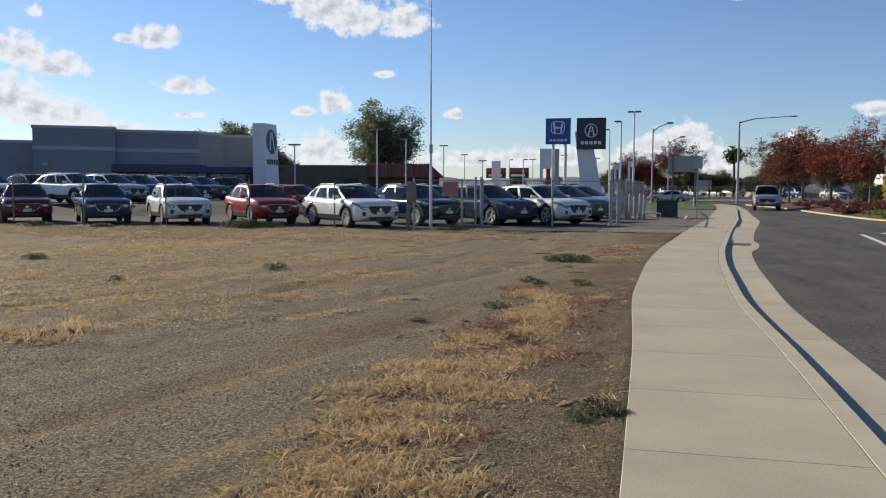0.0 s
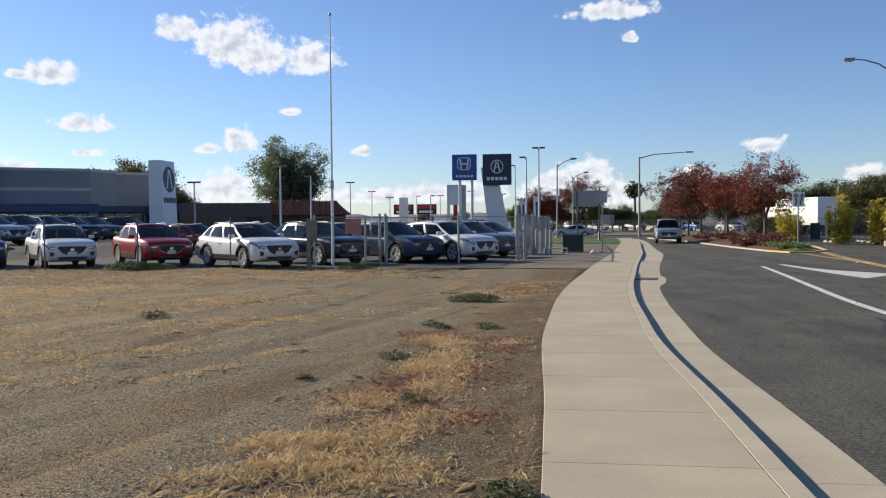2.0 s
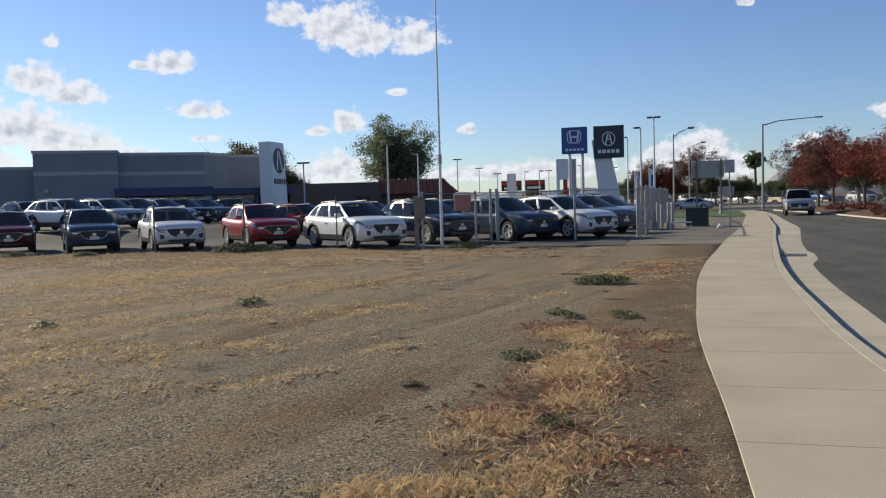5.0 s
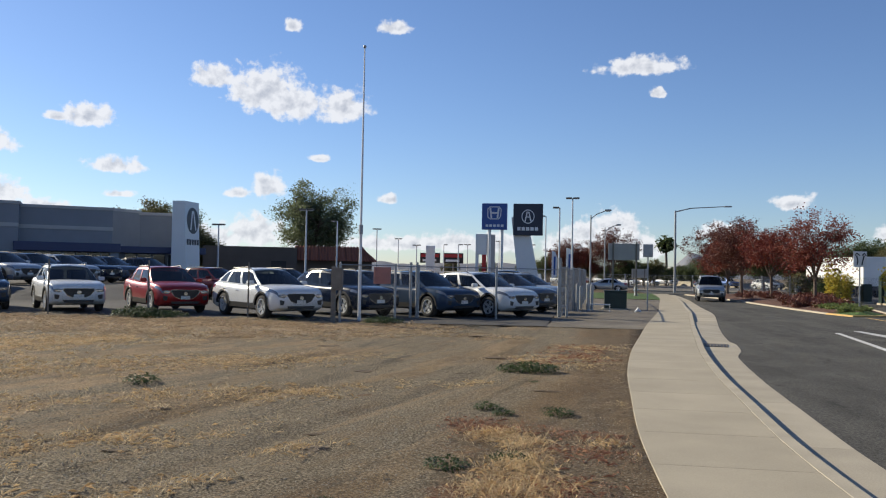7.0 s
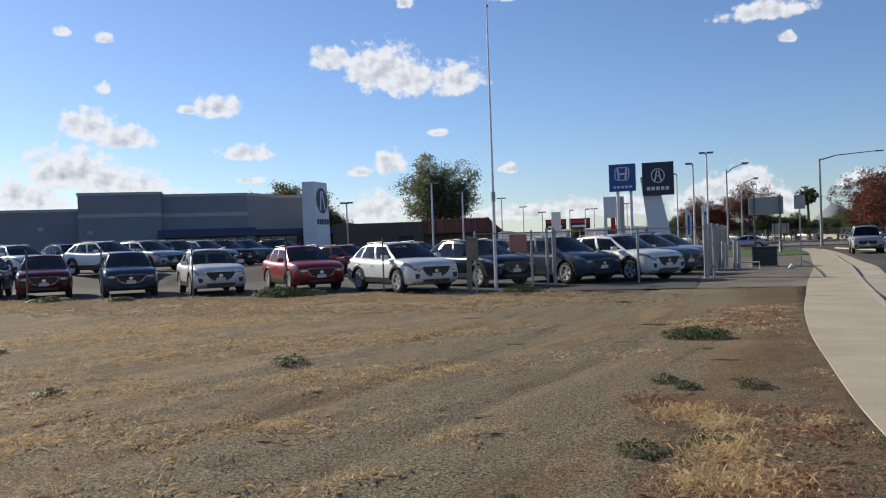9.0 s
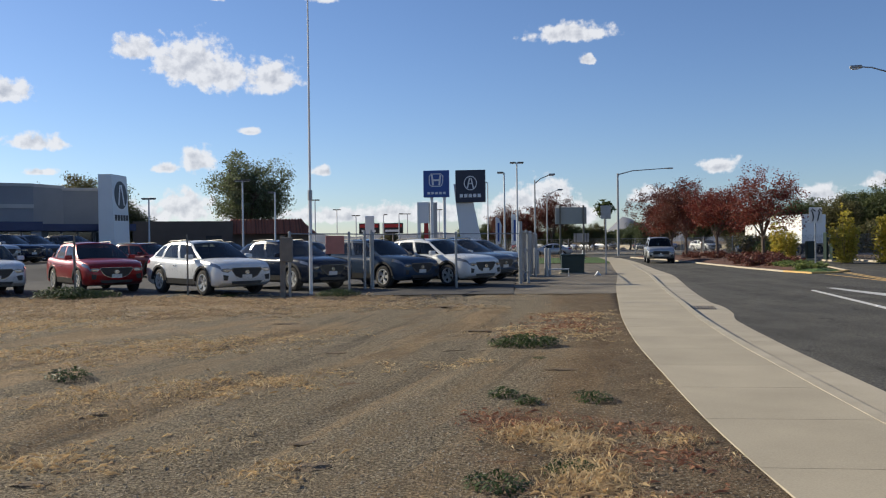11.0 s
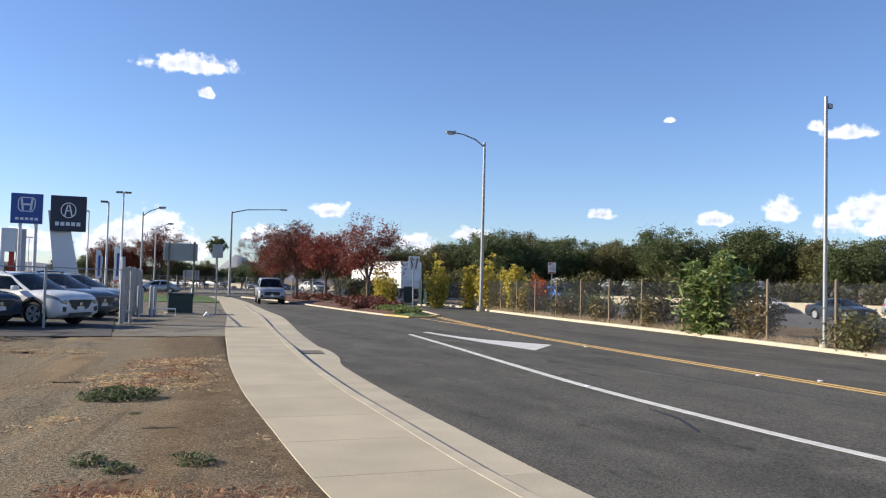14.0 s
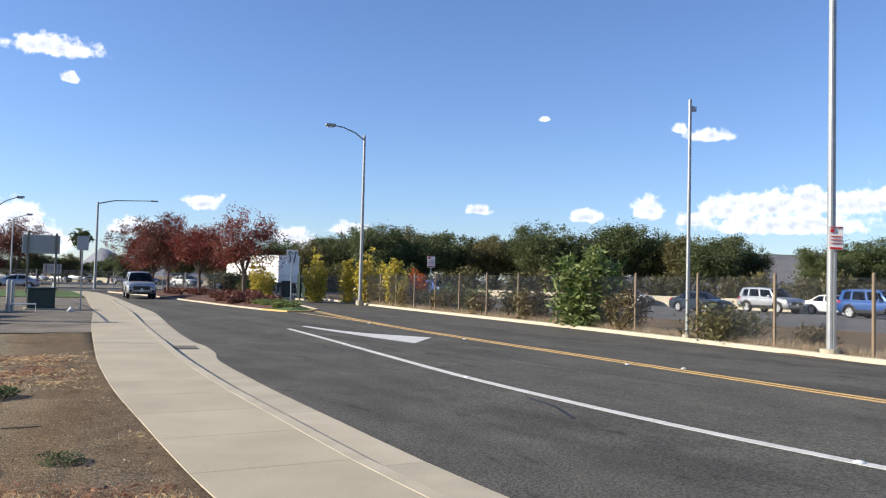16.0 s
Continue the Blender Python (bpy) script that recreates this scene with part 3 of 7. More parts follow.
def ribbon(name, pts, wide, material, label, lift=.006):
    """A painted line on the road through (x, y) points; wide may change along it."""
    bm = bmesh.new()
    prev = None
    c = curve_of([(p[1], p[0]) for p in sorted(pts, key=lambda p: p[1])])
    y0, y1 = min(p[1] for p in pts), max(p[1] for p in pts)
    n = max(2, int((y1 - y0) / .7))
    for i in range(n + 1):
        y = y0 + (y1 - y0) * i / n
        x = c(y)
        row = [bm.verts.new((x + s * wide / 2, y, zroad(x + s * wide / 2, y) + lift)) for s in (-1, 1)]
        if prev:
            bm.faces.new((prev[0], prev[1], row[1], row[0]))
        prev = row
    r = bmesh.ops.extrude_face_region(bm, geom=bm.faces[:])
    for v in r["geom"]:
        if isinstance(v, bmesh.types.BMVert):
            v.co.z -= .004
    ob = link(name, bm, material)
    return tagged(ob, label, "road marking", kind="structure")


lane = [(6.9, -6), (6.2, 4), (5.7, 9), (5.45, 12), (5.4, 14), (5.55, 18), (5.95, 22), (6.35, 25.6), (6.95, 31.4)]
ribbon("lane_line", lane, .16, WHITE, "solid white lane line, slightly worn")
yel = [(9.6, -10), (9.8, 5), (9.95, 13.5), (10.15, 18), (10.32, 21.7), (10.55, 26.3), (11.0, 32.3), (12.0, 39.5), (13.2, 46.5)]
ribbon("centre_line", [(x - .11, y) for x, y in yel], .11, YELLOW, "yellow line of a double centre marking")
ribbon("centre_line", [(x + .13, y) for x, y in yel], .11, YELLOW, "yellow line of a double centre marking")
ribbon("centre_line", [(11.15, 32.6), (11.3, 38), (11.4, 43)], .11, YELLOW, "yellow line running to the island nose")
bm = bmesh.new()
arrow = [(7.75, 32.6), (7.82, 29.6), (7.92, 27.5), (8.0, 26.6), (8.16, 25.0), (9.62, 26.8), (8.95, 28.0), (8.5, 28.9), (8.2, 30.2), (8.0, 32.6)]
bm.faces.new([bm.verts.new((x, y, zroad(x, y) + .006)) for x, y in arrow])
bmesh.ops.triangulate(bm, faces=bm.faces[:])
arrow_ob = tagged(link("lane_arrow", bm, WHITE), "white painted lane arrow on the asphalt", "road marking", kind="structure")
# raised pavement markers and sealed cracks
dome = bmesh.new()
bmesh.ops.create_uvsphere(dome, u_segments=10, v_segments=6, radius=.055)
bmesh.ops.scale(dome, vec=(1, 1, .35), verts=dome.verts[:])
dot = tagged(link("road_marker", dome, STEELWHITE), "small round white ceramic road marker", "road marker", "markers along the lane line")
lane_f = curve_of([(y, x) for x, y in lane])
dot.matrix_basis = pose(lane_f(18) + .0, 18, zroad(5.6, 18) + .01)
for y in (10.8, 25.2):
    copy_thing(dot, pose(lane_f(y), y, zroad(lane_f(y), y) + .01))
yel_f = curve_of([(y, x) for x, y in yel])
for y in (17.9, 18.9, 26.0, 34.0):
    copy_thing(dot, pose(yel_f(y) + .3 * (1 if y < 18.5 else -1), y, zroad(10, y) + .012))
TAR = mat("crack_seal", (.018, .017, .016), .6, vary=.3, scale=6, fine=50)
for pts in ([(4.6, 13.9), (4.75, 14.5), (4.95, 14.7), (5.1, 15.6)], [(8.6, 15.1), (8.3, 18), (8.2, 22)], [(6.5, 8.0), (6.7, 9.4), (6.9, 10.8)]):
    ribbon("sealed_crack", pts, .06, TAR, "thin dark tar seal on a road crack", .004)

# pavement slabs on a dark joint bed
pavement = tagged(link("pavement", sheet(lambda y: walk_l(y) + .03, lambda y: kerb_l(y) - .0, [y for y in np.arange(-12, WALK_END + 1, 1.0)], 2, lambda u, x, y: -.02), SHADOWJOINT), "pale concrete pavement curving along the street", "pavement", kind="structure")


def slab(y0, y1, xl, xr, top, low, n=4, bev=.005):
    """A cast slab between two lines, with softened top edges."""
    bm = bmesh.new()
    prev = None
    first = None
    for i in range(n + 1):
        t = i / n
        y = y0 + (y1 - y0) * t
        a, b = xl(y), xr(y)
        ta, tb = top(a, y), top(b, y)
        dz = bev * .6 if i in (0, n) else 0
        row = [bm.verts.new(p) for p in ((a, y, low), (a, y, ta - bev), (a + bev, y, ta - dz), (b - bev, y, tb - dz), (b, y, tb - bev), (b, y, low))]
        if prev:
            for k in range(5):
                bm.faces.new((prev[k], prev[k + 1], row[k + 1], row[k]))
        else:
            first = row
        prev = row
    bm.faces.new(first)
    bm.faces.new(prev[::-1])
    bmesh.ops.recalc_face_normals(bm, faces=bm.faces[:])
    return bm

# ---- distant land, freeway ----
def ridge(name, a0, a1, dist, height, seed, label, material=None):
    """A far ridge with a broken skyline, front and back slopes."""
    n = 120
    v, f = [], []
    for i in range(n + 1):
        a = radians(a0 + (a1 - a0) * i / n)
        env = min(1, 6 * i / n, 6 * (n - i) / n)
        h = (height(math.degrees(a)) + 14 * noise.noise((i * .16, seed, 0)) + 6 * noise.noise((i * .6, seed, 2))) * env
        d = Vector((math.sin(a), math.cos(a), 0))
        for k, (dd, hh) in enumerate(((dist - 500, -5), (dist - 260, h * .35), (dist - 100, h * .8), (dist, h), (dist + 400, -5))):
            p = d * (dd + 60 * noise.noise((i * .3, k * 2.1, seed)))
            v.append((p.x, p.y, hh))
        if i:
            b = i * 5
            for k in range(4):
                f.append((b - 5 + k, b + k, b + k + 1, b - 4 + k))
    ob = new(name, from_np(name, v, f, material or HAZED_HILL, True))
    return tagged(ob, label, "hills", kind="structure")


peak = lambda c, w, h: (lambda a: h * math.exp(-((a - c) / w) ** 2))
p1, p2, p3 = peak(6.9, .8, 40), peak(10.0, 4, 22), peak(62, 12, 120)
# the ridges look hazy by surface colour alone
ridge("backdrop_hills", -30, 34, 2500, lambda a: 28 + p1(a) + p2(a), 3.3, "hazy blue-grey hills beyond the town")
ridge("backdrop_hills", 30, 110, 2500, lambda a: 14 + 105 / (1 + math.exp(-(a - 46) / 3)), 7.7, "hazy brown hills beyond the freeway", HAZED_HILL_TAN)
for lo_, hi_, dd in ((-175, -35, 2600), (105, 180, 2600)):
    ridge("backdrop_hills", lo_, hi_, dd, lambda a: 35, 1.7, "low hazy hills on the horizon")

FW = mat("freeway_asphalt", (.12, .115, .11), .9, vary=.25, scale=.3, fine=60, bump=.4, dist=.01, spec=.25)
fpts = [(-160, 236), (-80, 222), (-20, 198), (12, 168), (32, 130), (41, 95), (45, 60), (47, 38), (49, 10), (51, -40)]


def along(off, z, k):
    i = min(int(k), len(fpts) - 2)
    p, q = Vector((*fpts[i], 0)), Vector((*fpts[i + 1], 0))
    a = Vector((*fpts[max(i - 1, 0)], 0))
    b = Vector((*fpts[min(i + 2, len(fpts) - 1)], 0))
    t = k - i
    d = ((q - a).normalized() * (1 - t) + (b - p).normalized() * t).normalized()
    c = p.lerp(q, t) + Vector((d.y, -d.x, 0)) * off
    return (c.x, c.y, z)


def band(offs, steps=60):
    bm = bmesh.new()
    prev = None
    for s in range(steps + 1):
        k = s / steps * (len(fpts) - 1)
        cur = [bm.verts.new(along(o, z, k)) for o, z in offs]
        if prev:
            for i in range(len(cur) - 1):
                bm.faces.new((prev[i], prev[i + 1], cur[i + 1], cur[i]))
        prev = cur
    bmesh.ops.recalc_face_normals(bm, faces=bm.faces[:])
    return bm


tagged(link("freeway", band([(17, -.3), (16.5, -.1), (0, -.08), (-14, -.1), (-14.5, -.3)]), FW), "pale grey asphalt freeway beyond the fence", "freeway", kind="structure")
tagged(link("median_barrier", band([(-6.55, -.1), (-6.45, .25), (-6.35, .8), (-6.2, .8), (-6.1, .25), (-6.0, -.1)]), KERB), "low concrete median barrier of the freeway", "barrier", kind="structure")
for o in (10.3, 6.3, 2.1, -2.0):
    tagged(link("freeway_line", band([(o + .08, -.082), (o - .08, -.082)]), WHITE), "white lane line on the freeway", "road marking", kind="structure")

# ---- right kerb and traffic island ----
bm = bmesh.new()
prev = None
for yy in np.arange(-40, 88, 1.0):
    x = road_r(yy)
    cur = [bm.verts.new(p) for p in ((x, yy, -.4), (x + .01, yy, -.05), (x + .04, yy, .04), (x + .32, yy, .045), (x + .34, yy, -.3))]
    if prev:
        for i in range(4):
            bm.faces.new((prev[i], prev[i + 1], cur[i + 1], cur[i]))
    prev = cur
bmesh.ops.recalc_face_normals(bm, faces=bm.faces[:])
tagged(link("kerb_east", bm, KERB), "pale concrete kerb along the fence side", "kerb", kind="structure")

isl = [(11.0, 43.6), (12.2, 43.9), (13.6, 46.2), (14.6, 51), (15.6, 57), (16.6, 64), (17.6, 74), (18.4, 83), (17.0, 85.5), (10.0, 85.5), (8.3, 84.2), (8.7, 80), (9.5, 73), (9.85, 65), (10.0, 58), (10.15, 52), (10.5, 46)]


def inset(poly, d):
    out = []
    n = len(poly)
    for i in range(n):
        p, a, b = (Vector(poly[j % n]) for j in (i, i - 1, i + 1))
        t1, t2 = (p - a).normalized(), (b - p).normalized()
        nn = Vector((-(t1 + t2).y, (t1 + t2).x)).normalized()
        out.append(tuple(p + nn * d))
    return out


inner = inset(isl, .18)
bm = bmesh.new()
n = len(isl)
lo, hi, hj, lj = ([bm.verts.new((x, y, z)) for x, y in poly] for poly, z in ((isl, -.3), (inset(isl, .02), .03), (inner, .035), (inner, -.1)))
for a, b in ((lo, hi), (hi, hj), (hj, lj)):
    for i in range(n):
        bm.faces.new((a[i], a[(i + 1) % n], b[(i + 1) % n], b[i]))
bmesh.ops.recalc_face_normals(bm, faces=bm.faces[:])
isl_ob = link("island_kerb", bm, KERB)
isl_ob.data.materials.append(YELLOW)
for p in isl_ob.data.polygons:
    if p.center.y < 47.0:
        p.material_index = 1
tagged(isl_ob, "concrete kerb of a planted island with a yellow nose", "kerb", kind="structure")
bm = bmesh.new()
vs = [bm.verts.new((x, y, -.02)) for x, y in inner]
cen = [bm.verts.new((x, y, .16)) for x, y in inset(isl, 1.3)]
for i in range(n):
    bm.faces.new((vs[i], vs[(i + 1) % n], cen[(i + 1) % n], cen[i]))
bm.faces.new(cen)
bed = link("planting_bed", bm, MULCH)
bed.data.materials.append(LAWN)
for p in bed.data.polygons:
    if p.center.y < 48.2:
        p.material_index = 1
tagged(bed, "mulched planting bed on the traffic island", "planting bed", kind="structure")
tagged(link("verge_east", sheet(lambda y: road_r(y) + .3, lambda y: road_r(y) + 9, [-40 + i * 2 for i in range(64)], 6, lambda u, x, y: .03 - .1 * u + .03 * noise.noise((x, y, 0))), DIRT), "dry dirt verge along the fence", "verge", kind="structure")


# ---- dealership building ----
def mass(name, x0, y0, x1, y1, z1, material, parent, cap=.25):
    g = bmesh.new()
    box(g, x0, y0, 0, x1, y1, z1)
    w = part(name, g, material, parent)
    part("parapet_cap", boxbm(x0 - .08, y0 - .08, z1, x1 + .08, y1 + .08, z1 + cap, bevel=.03), STUCCO_PALE, parent)
    return w


FRAME = mat("dark_window_frame", (.34, .35, .37), .4, .5, vary=.15, scale=4, fine=40, bump=.03)
SHOPGLASS = mat("dark_showroom_glass", (.012, .016, .02), .05, 0, vary=.2, scale=1, fine=20, bump=0, spec=.6)
deal = thing("dealership_building", "grey stucco car dealership with glazed showroom and white pylon", "building", loc=(-33.6, 67.6, 0))
# local frame: +x runs along the front away from the pylon, y faces the lot
deal.matrix_basis = pose(-33.6, 67.6, 0, 0, 0, 33)
mass("wing_wall", -18.25, .6, -12, 20, 6.3, STUCCO, deal)
mass("front_wall", -12, 1.6, -5.2, 20, 6.15, STUCCO, deal)
mass("entry_wall", -5.2, 3.4, 1.2, 18, 6.0, STUCCO, deal)
mass("side_wall", -40, 1.6, -18.25, 20, 5.1, STUCCO, deal)
g = bmesh.new()
prism(g, [(-5.2, 1.6), (-3.0, 3.4), (-3.0, 9), (-5.2, 9)], 0, 6.15)
part("canted_wall", g, STUCCO, deal)
g = bmesh.new()
prism(g, [(-5.2, 1.52), (-2.92, 3.38), (-2.92, 9), (-5.2, 9)], 6.15, 6.38)
part("parapet_cap", g, STUCCO_PALE, deal)
part("light_band", boxbm(-18.28, .55, 4.55, -11.97, .6, 4.85), STUCCO_PALE, deal)
part("light_band", boxbm(-12, 1.54, 4.5, -5.15, 1.6, 4.8), STUCCO_PALE, deal)
part("canopy", boxbm(-12.3, .3, 2.75, -4.6, 2.2, 3.45, bevel=.03), DARKBLUE, deal)
part("canopy", boxbm(-4.6, 1.4, 2.75, 2.2, 3.2, 3.3, bevel=.03), DARKBLUE, deal)
for i in range(8):
    x = -11.7 + i * .95
    if i == 7:
        break
    win = part("window", boxbm(x, 1.5, .5, x + .89, 1.56, 2.7), FRAME, deal)
    for zz in (.56, 1.65):
        part("pane", boxbm(x + .06, 1.47, zz, x + .83, 1.49, zz + 1.0), SHOPGLASS, win)
for i in range(5):
    x = -4.4 + i * 1.2
    win = part("window", boxbm(x, 2.5, .1, x + 1.12, 2.56, 2.72), FRAME, deal)
    part("pane", boxbm(x + .06, 2.46, .2, x + 1.06, 2.49, 2.66), SHOPGLASS, win)
part("column", boxbm(-5.4, .5, 0, -4.7, 1.2, 2.8, bevel=.03), STUCCO, deal)
# entrance blade: white metal, its emblem face turned towards the street
pyl_e = thing("entrance_sign", "white metal blade with a dark round emblem beside the showroom", "sign", loc=(-33.35, 67.2, 0))
g = bmesh.new()
prism(g, [(-.55, -.6), (.5, -.6), (.5, 1.9), (-.55, 1.9)], 0, 7.05)
for v in g.verts:
    if v.co.z < 1 and v.co.x > 0:
        v.co.x += .3
part("blade", g, PANELWHITE, pyl_e)
EMB = mat("navy_emblem", (.012, .016, .035), .35, .1, vary=.1, scale=3, fine=30, bump=.02)
tilt = lambda z: .5 + .3 * (1 - z / 7.05)
g = bmesh.new()
ring = [g.verts.new((tilt(5.5 + 1.08 * math.sin(a * math.pi / 14)) + .03, .75 + 1.0 * math.cos(a * math.pi / 14), 5.5 + 1.08 * math.sin(a * math.pi / 14))) for a in range(28)]
back = [g.verts.new((v.co.x - .05, v.co.y, v.co.z)) for v in ring]
g.faces.new(ring)
for i in range(28):
    g.faces.new((ring[i], ring[(i + 1) % 28], back[(i + 1) % 28], back[i]))
bmesh.ops.recalc_face_normals(g, faces=g.faces[:])
emb = part("emblem", g, EMB, pyl_e)
for dy in (-.3, .3):
    g = bmesh.new()
    g.faces.new([g.verts.new((tilt(z) + .045, .75 + yy, z)) for yy, z in ((dy * .3 - .1, 6.3), (dy * 1.5 - .1, 4.7), (dy * 1.5 + .1, 4.7), (dy * .3 + .1, 6.3))])
    part("emblem_stroke", g, PANELWHITE, emb)
for i in range(5):
    part("letter_bar", boxbm(tilt(3.7) - .02, -.35 + i * .45, 3.5, tilt(3.7) + .03, -.05 + i * .45, 3.95), EMB, pyl_e)
part("wall_lamp", boxbm(-17.6, .4, 3.2, -17.2, .6, 3.5, bevel=.04), FRAME, deal)
part("wall_lamp", boxbm(-21.2, .4, 3.6, -20.8, .6, 3.9, bevel=.04), FRAME, deal)

# ---- low building with a tiled mansard ----
low = thing("tile_roof_building", "low brown building with a red clay tile roof", "building", loc=(-43.5, 92.2, 0), rz=20)
part("wall", boxbm(0, 0, 0, 10.5, 14, 4.2), BROWNSTUCCO, low)
part("wall", boxbm(10.5, 1.5, 0, 19.3, 14, 3.0), BROWNSTUCCO, low)
g = bmesh.new()
q = [g.verts.new(p) for p in ((9.7, .4, 2.75), (19.9, .4, 2.75), (18.2, 2.8, 4.45), (10.4, 2.8, 4.45), (19.9, 12, 2.75), (18.2, 10, 4.45))]
g.faces.new((q[0], q[1], q[2], q[3]))
g.faces.new((q[1], q[4], q[5], q[2]))
roofp = part("roof", g, TERRACOTTA, low)
for i in range(28):
    x = 9.9 + i * .35
    g = bmesh.new()
    tx = min(max(x, 10.4), 18.2)
    tube(g, [(x, .36, 2.78), (tx, 2.8, 4.5)], .09, 6)
    part("ridge_tile", g, TERRACOTTA, roofp)
arch = part("archway", boxbm(7.6, -.05, .2, 9.3, .05, 2.6, bevel=.02), BLACK, low)


# ---- signs, poles ----
def sign_face(nm, x0, x1, z0, z1, yq, material, parent):
    return part(nm, boxbm(x0, yq - .25, z0, x1, yq + .25, z1, bevel=.04), material, parent)


BLUE = mat("blue_sign_face", (.022, .075, .30), .35, vary=.08, scale=1.2, fine=30, bump=.02)
NAVY = mat("navy_sign_face", (.012, .018, .045), .35, vary=.1, scale=1.2, fine=30, bump=.02)
INK = mat("pale_sign_ink", (.72, .74, .76), .45, vary=.05, scale=4, fine=40, bump=.02)


def stroke(parent, pts, wide, yq, material=INK, name="sign_stroke"):
    """A plain stroke on a sign face, in x and z."""
    g = bmesh.new()
    prev = None
    for i, (x, z) in enumerate(pts):
        a = Vector(pts[max(i - 1, 0)])
        b = Vector(pts[min(i + 1, len(pts) - 1)])
        d = (b - a).normalized()
        nrm = Vector((-d.y, d.x)) * wide / 2
        cur = [g.verts.new((x + s * nrm.x, yq, z + s * nrm.y)) for s in (-1, 1)]
        if prev:
            g.faces.new((prev[0], prev[1], cur[1], cur[0]))
        prev = cur
    r = bmesh.ops.extrude_face_region(g, geom=g.faces[:])
    for v in r["geom"]:
        if isinstance(v, bmesh.types.BMVert):
            v.co.y += .02
    bmesh.ops.recalc_face_normals(g, faces=g.faces[:])
    return part(name, g, material, parent)


s1 = thing("pole_sign", "blue square dealership sign on two white posts", "sign", loc=(-10.95, 97.1, 0))
sf = sign_face("sign_face", -1.42, 1.42, 6.55, 9.5, 0, BLUE, s1)
for x in (-.55, .85):
    part("post", tubebm([(x, .1, -.1), (x, .1, 6.6)], .17, 12), STEELWHITE, s1)
stroke(sf, [(-.75, 8.0), (-.75, 8.85), (-.55, 9.1), (.55, 9.1), (.75, 8.85), (.7, 8.1), (.5, 7.75), (-.5, 7.75), (-.75, 8.0)], .10, -.28)
stroke(sf, [(-.48, 9.0), (-.34, 7.85)], .2, -.28)
stroke(sf, [(.48, 9.0), (.34, 7.85)], .2, -.28)
stroke(sf, [(-.4, 8.42), (.4, 8.42)], .2, -.28)
for i in range(5):
    stroke(sf, [(-.98 + i * .43, 7.0), (-.98 + i * .43 + .3, 7.0)], .26, -.28, name="letter_bar")
s2 = thing("pylon_sign", "navy square dealership sign on a slanting white blade", "sign", loc=(-7.2, 97.3, 0))
sf = sign_face("sign_face", -1.65, 1.65, 5.95, 9.5, 0, NAVY, s2)
g = bmesh.new()
prism(g, [(-.95, .3), (1.5, .3), (1.5, .7), (-.95, .7)], -.1, 8.0)
for v in g.verts:
    if v.co.z > 1:
        v.co.x += -.95 if v.co.x < 0 else -1.65
part("blade", g, PANELWHITE, s2, "slanting white metal blade")
stroke(sf, [(.68 * math.cos(a * math.pi / 12), 8.05 + .74 * math.sin(a * math.pi / 12)) for a in range(25)], .09, -.28)
stroke(sf, [(-.08, 8.6), (-.33, 7.5)], .14, -.28)
stroke(sf, [(.08, 8.6), (.33, 7.5)], .14, -.28)
stroke(sf, [(-.13, 8.0), (.13, 8.0)], .1, -.28)
for i in range(5):
    stroke(sf, [(-1.18 + i * .49, 6.68), (-1.18 + i * .49 + .36, 6.68)], .38, -.28, name="letter_bar")
RED = mat("red_panel", (.42, .02, .018), .4, vary=.1, scale=2, fine=30, bump=.02)
s3 = thing("entrance_pylon", "white and grey entrance pylon with a red stripe", "sign", loc=(-12.9, 104.5, 0))
part("panel", boxbm(-1.1, -.2, 3.9, .3, .2, 6.4, bevel=.03), PANELWHITE, s3)
part("panel", boxbm(.35, -.25, 0, 1.25, .25, 6.35, bevel=.03), STUCCO_PALE, s3)
part("stripe", boxbm(-.3, -.22, 0, .2, .1, 3.9, bevel=.02), RED, s3)
part("panel", boxbm(-1.1, -.15, 0, -.75, .2, 3.9), PANELWHITE, s3)
s4 = thing("white_pylon", "plain white curved-top pylon far across the lot", "sign", loc=(-27.6, 147.4, 0))
part("blade", boxbm(-.8, -.2, -.2, .8, .2, 6.3, bevel=.12), PANELWHITE, s4)
for x, yq, lab, m_ in ((-29.6, 158, "red and dark roadside sign board far off", RED), (-25.2, 158, "red and dark roadside sign board far off", RED)):
    b_ = thing("billboard", lab, "sign", "far sign boards", loc=(x, yq, 0))
    part("board", boxbm(-1.9, -.2, 3.4, 1.9, .2, 5.3, bevel=.04), BLACK, b_)
    part("stripe", boxbm(-1.7, -.26, 4.5, 1.7, -.2, 5.1), m_, b_)
    part("letter_bar", boxbm(-1.4, -.26, 3.7, 1.2, -.2, 4.1), INK, b_)
    part("post", tubebm([(0, .1, -.2), (0, .1, 3.5)], .14, 8), RUSTYSTEEL, b_)


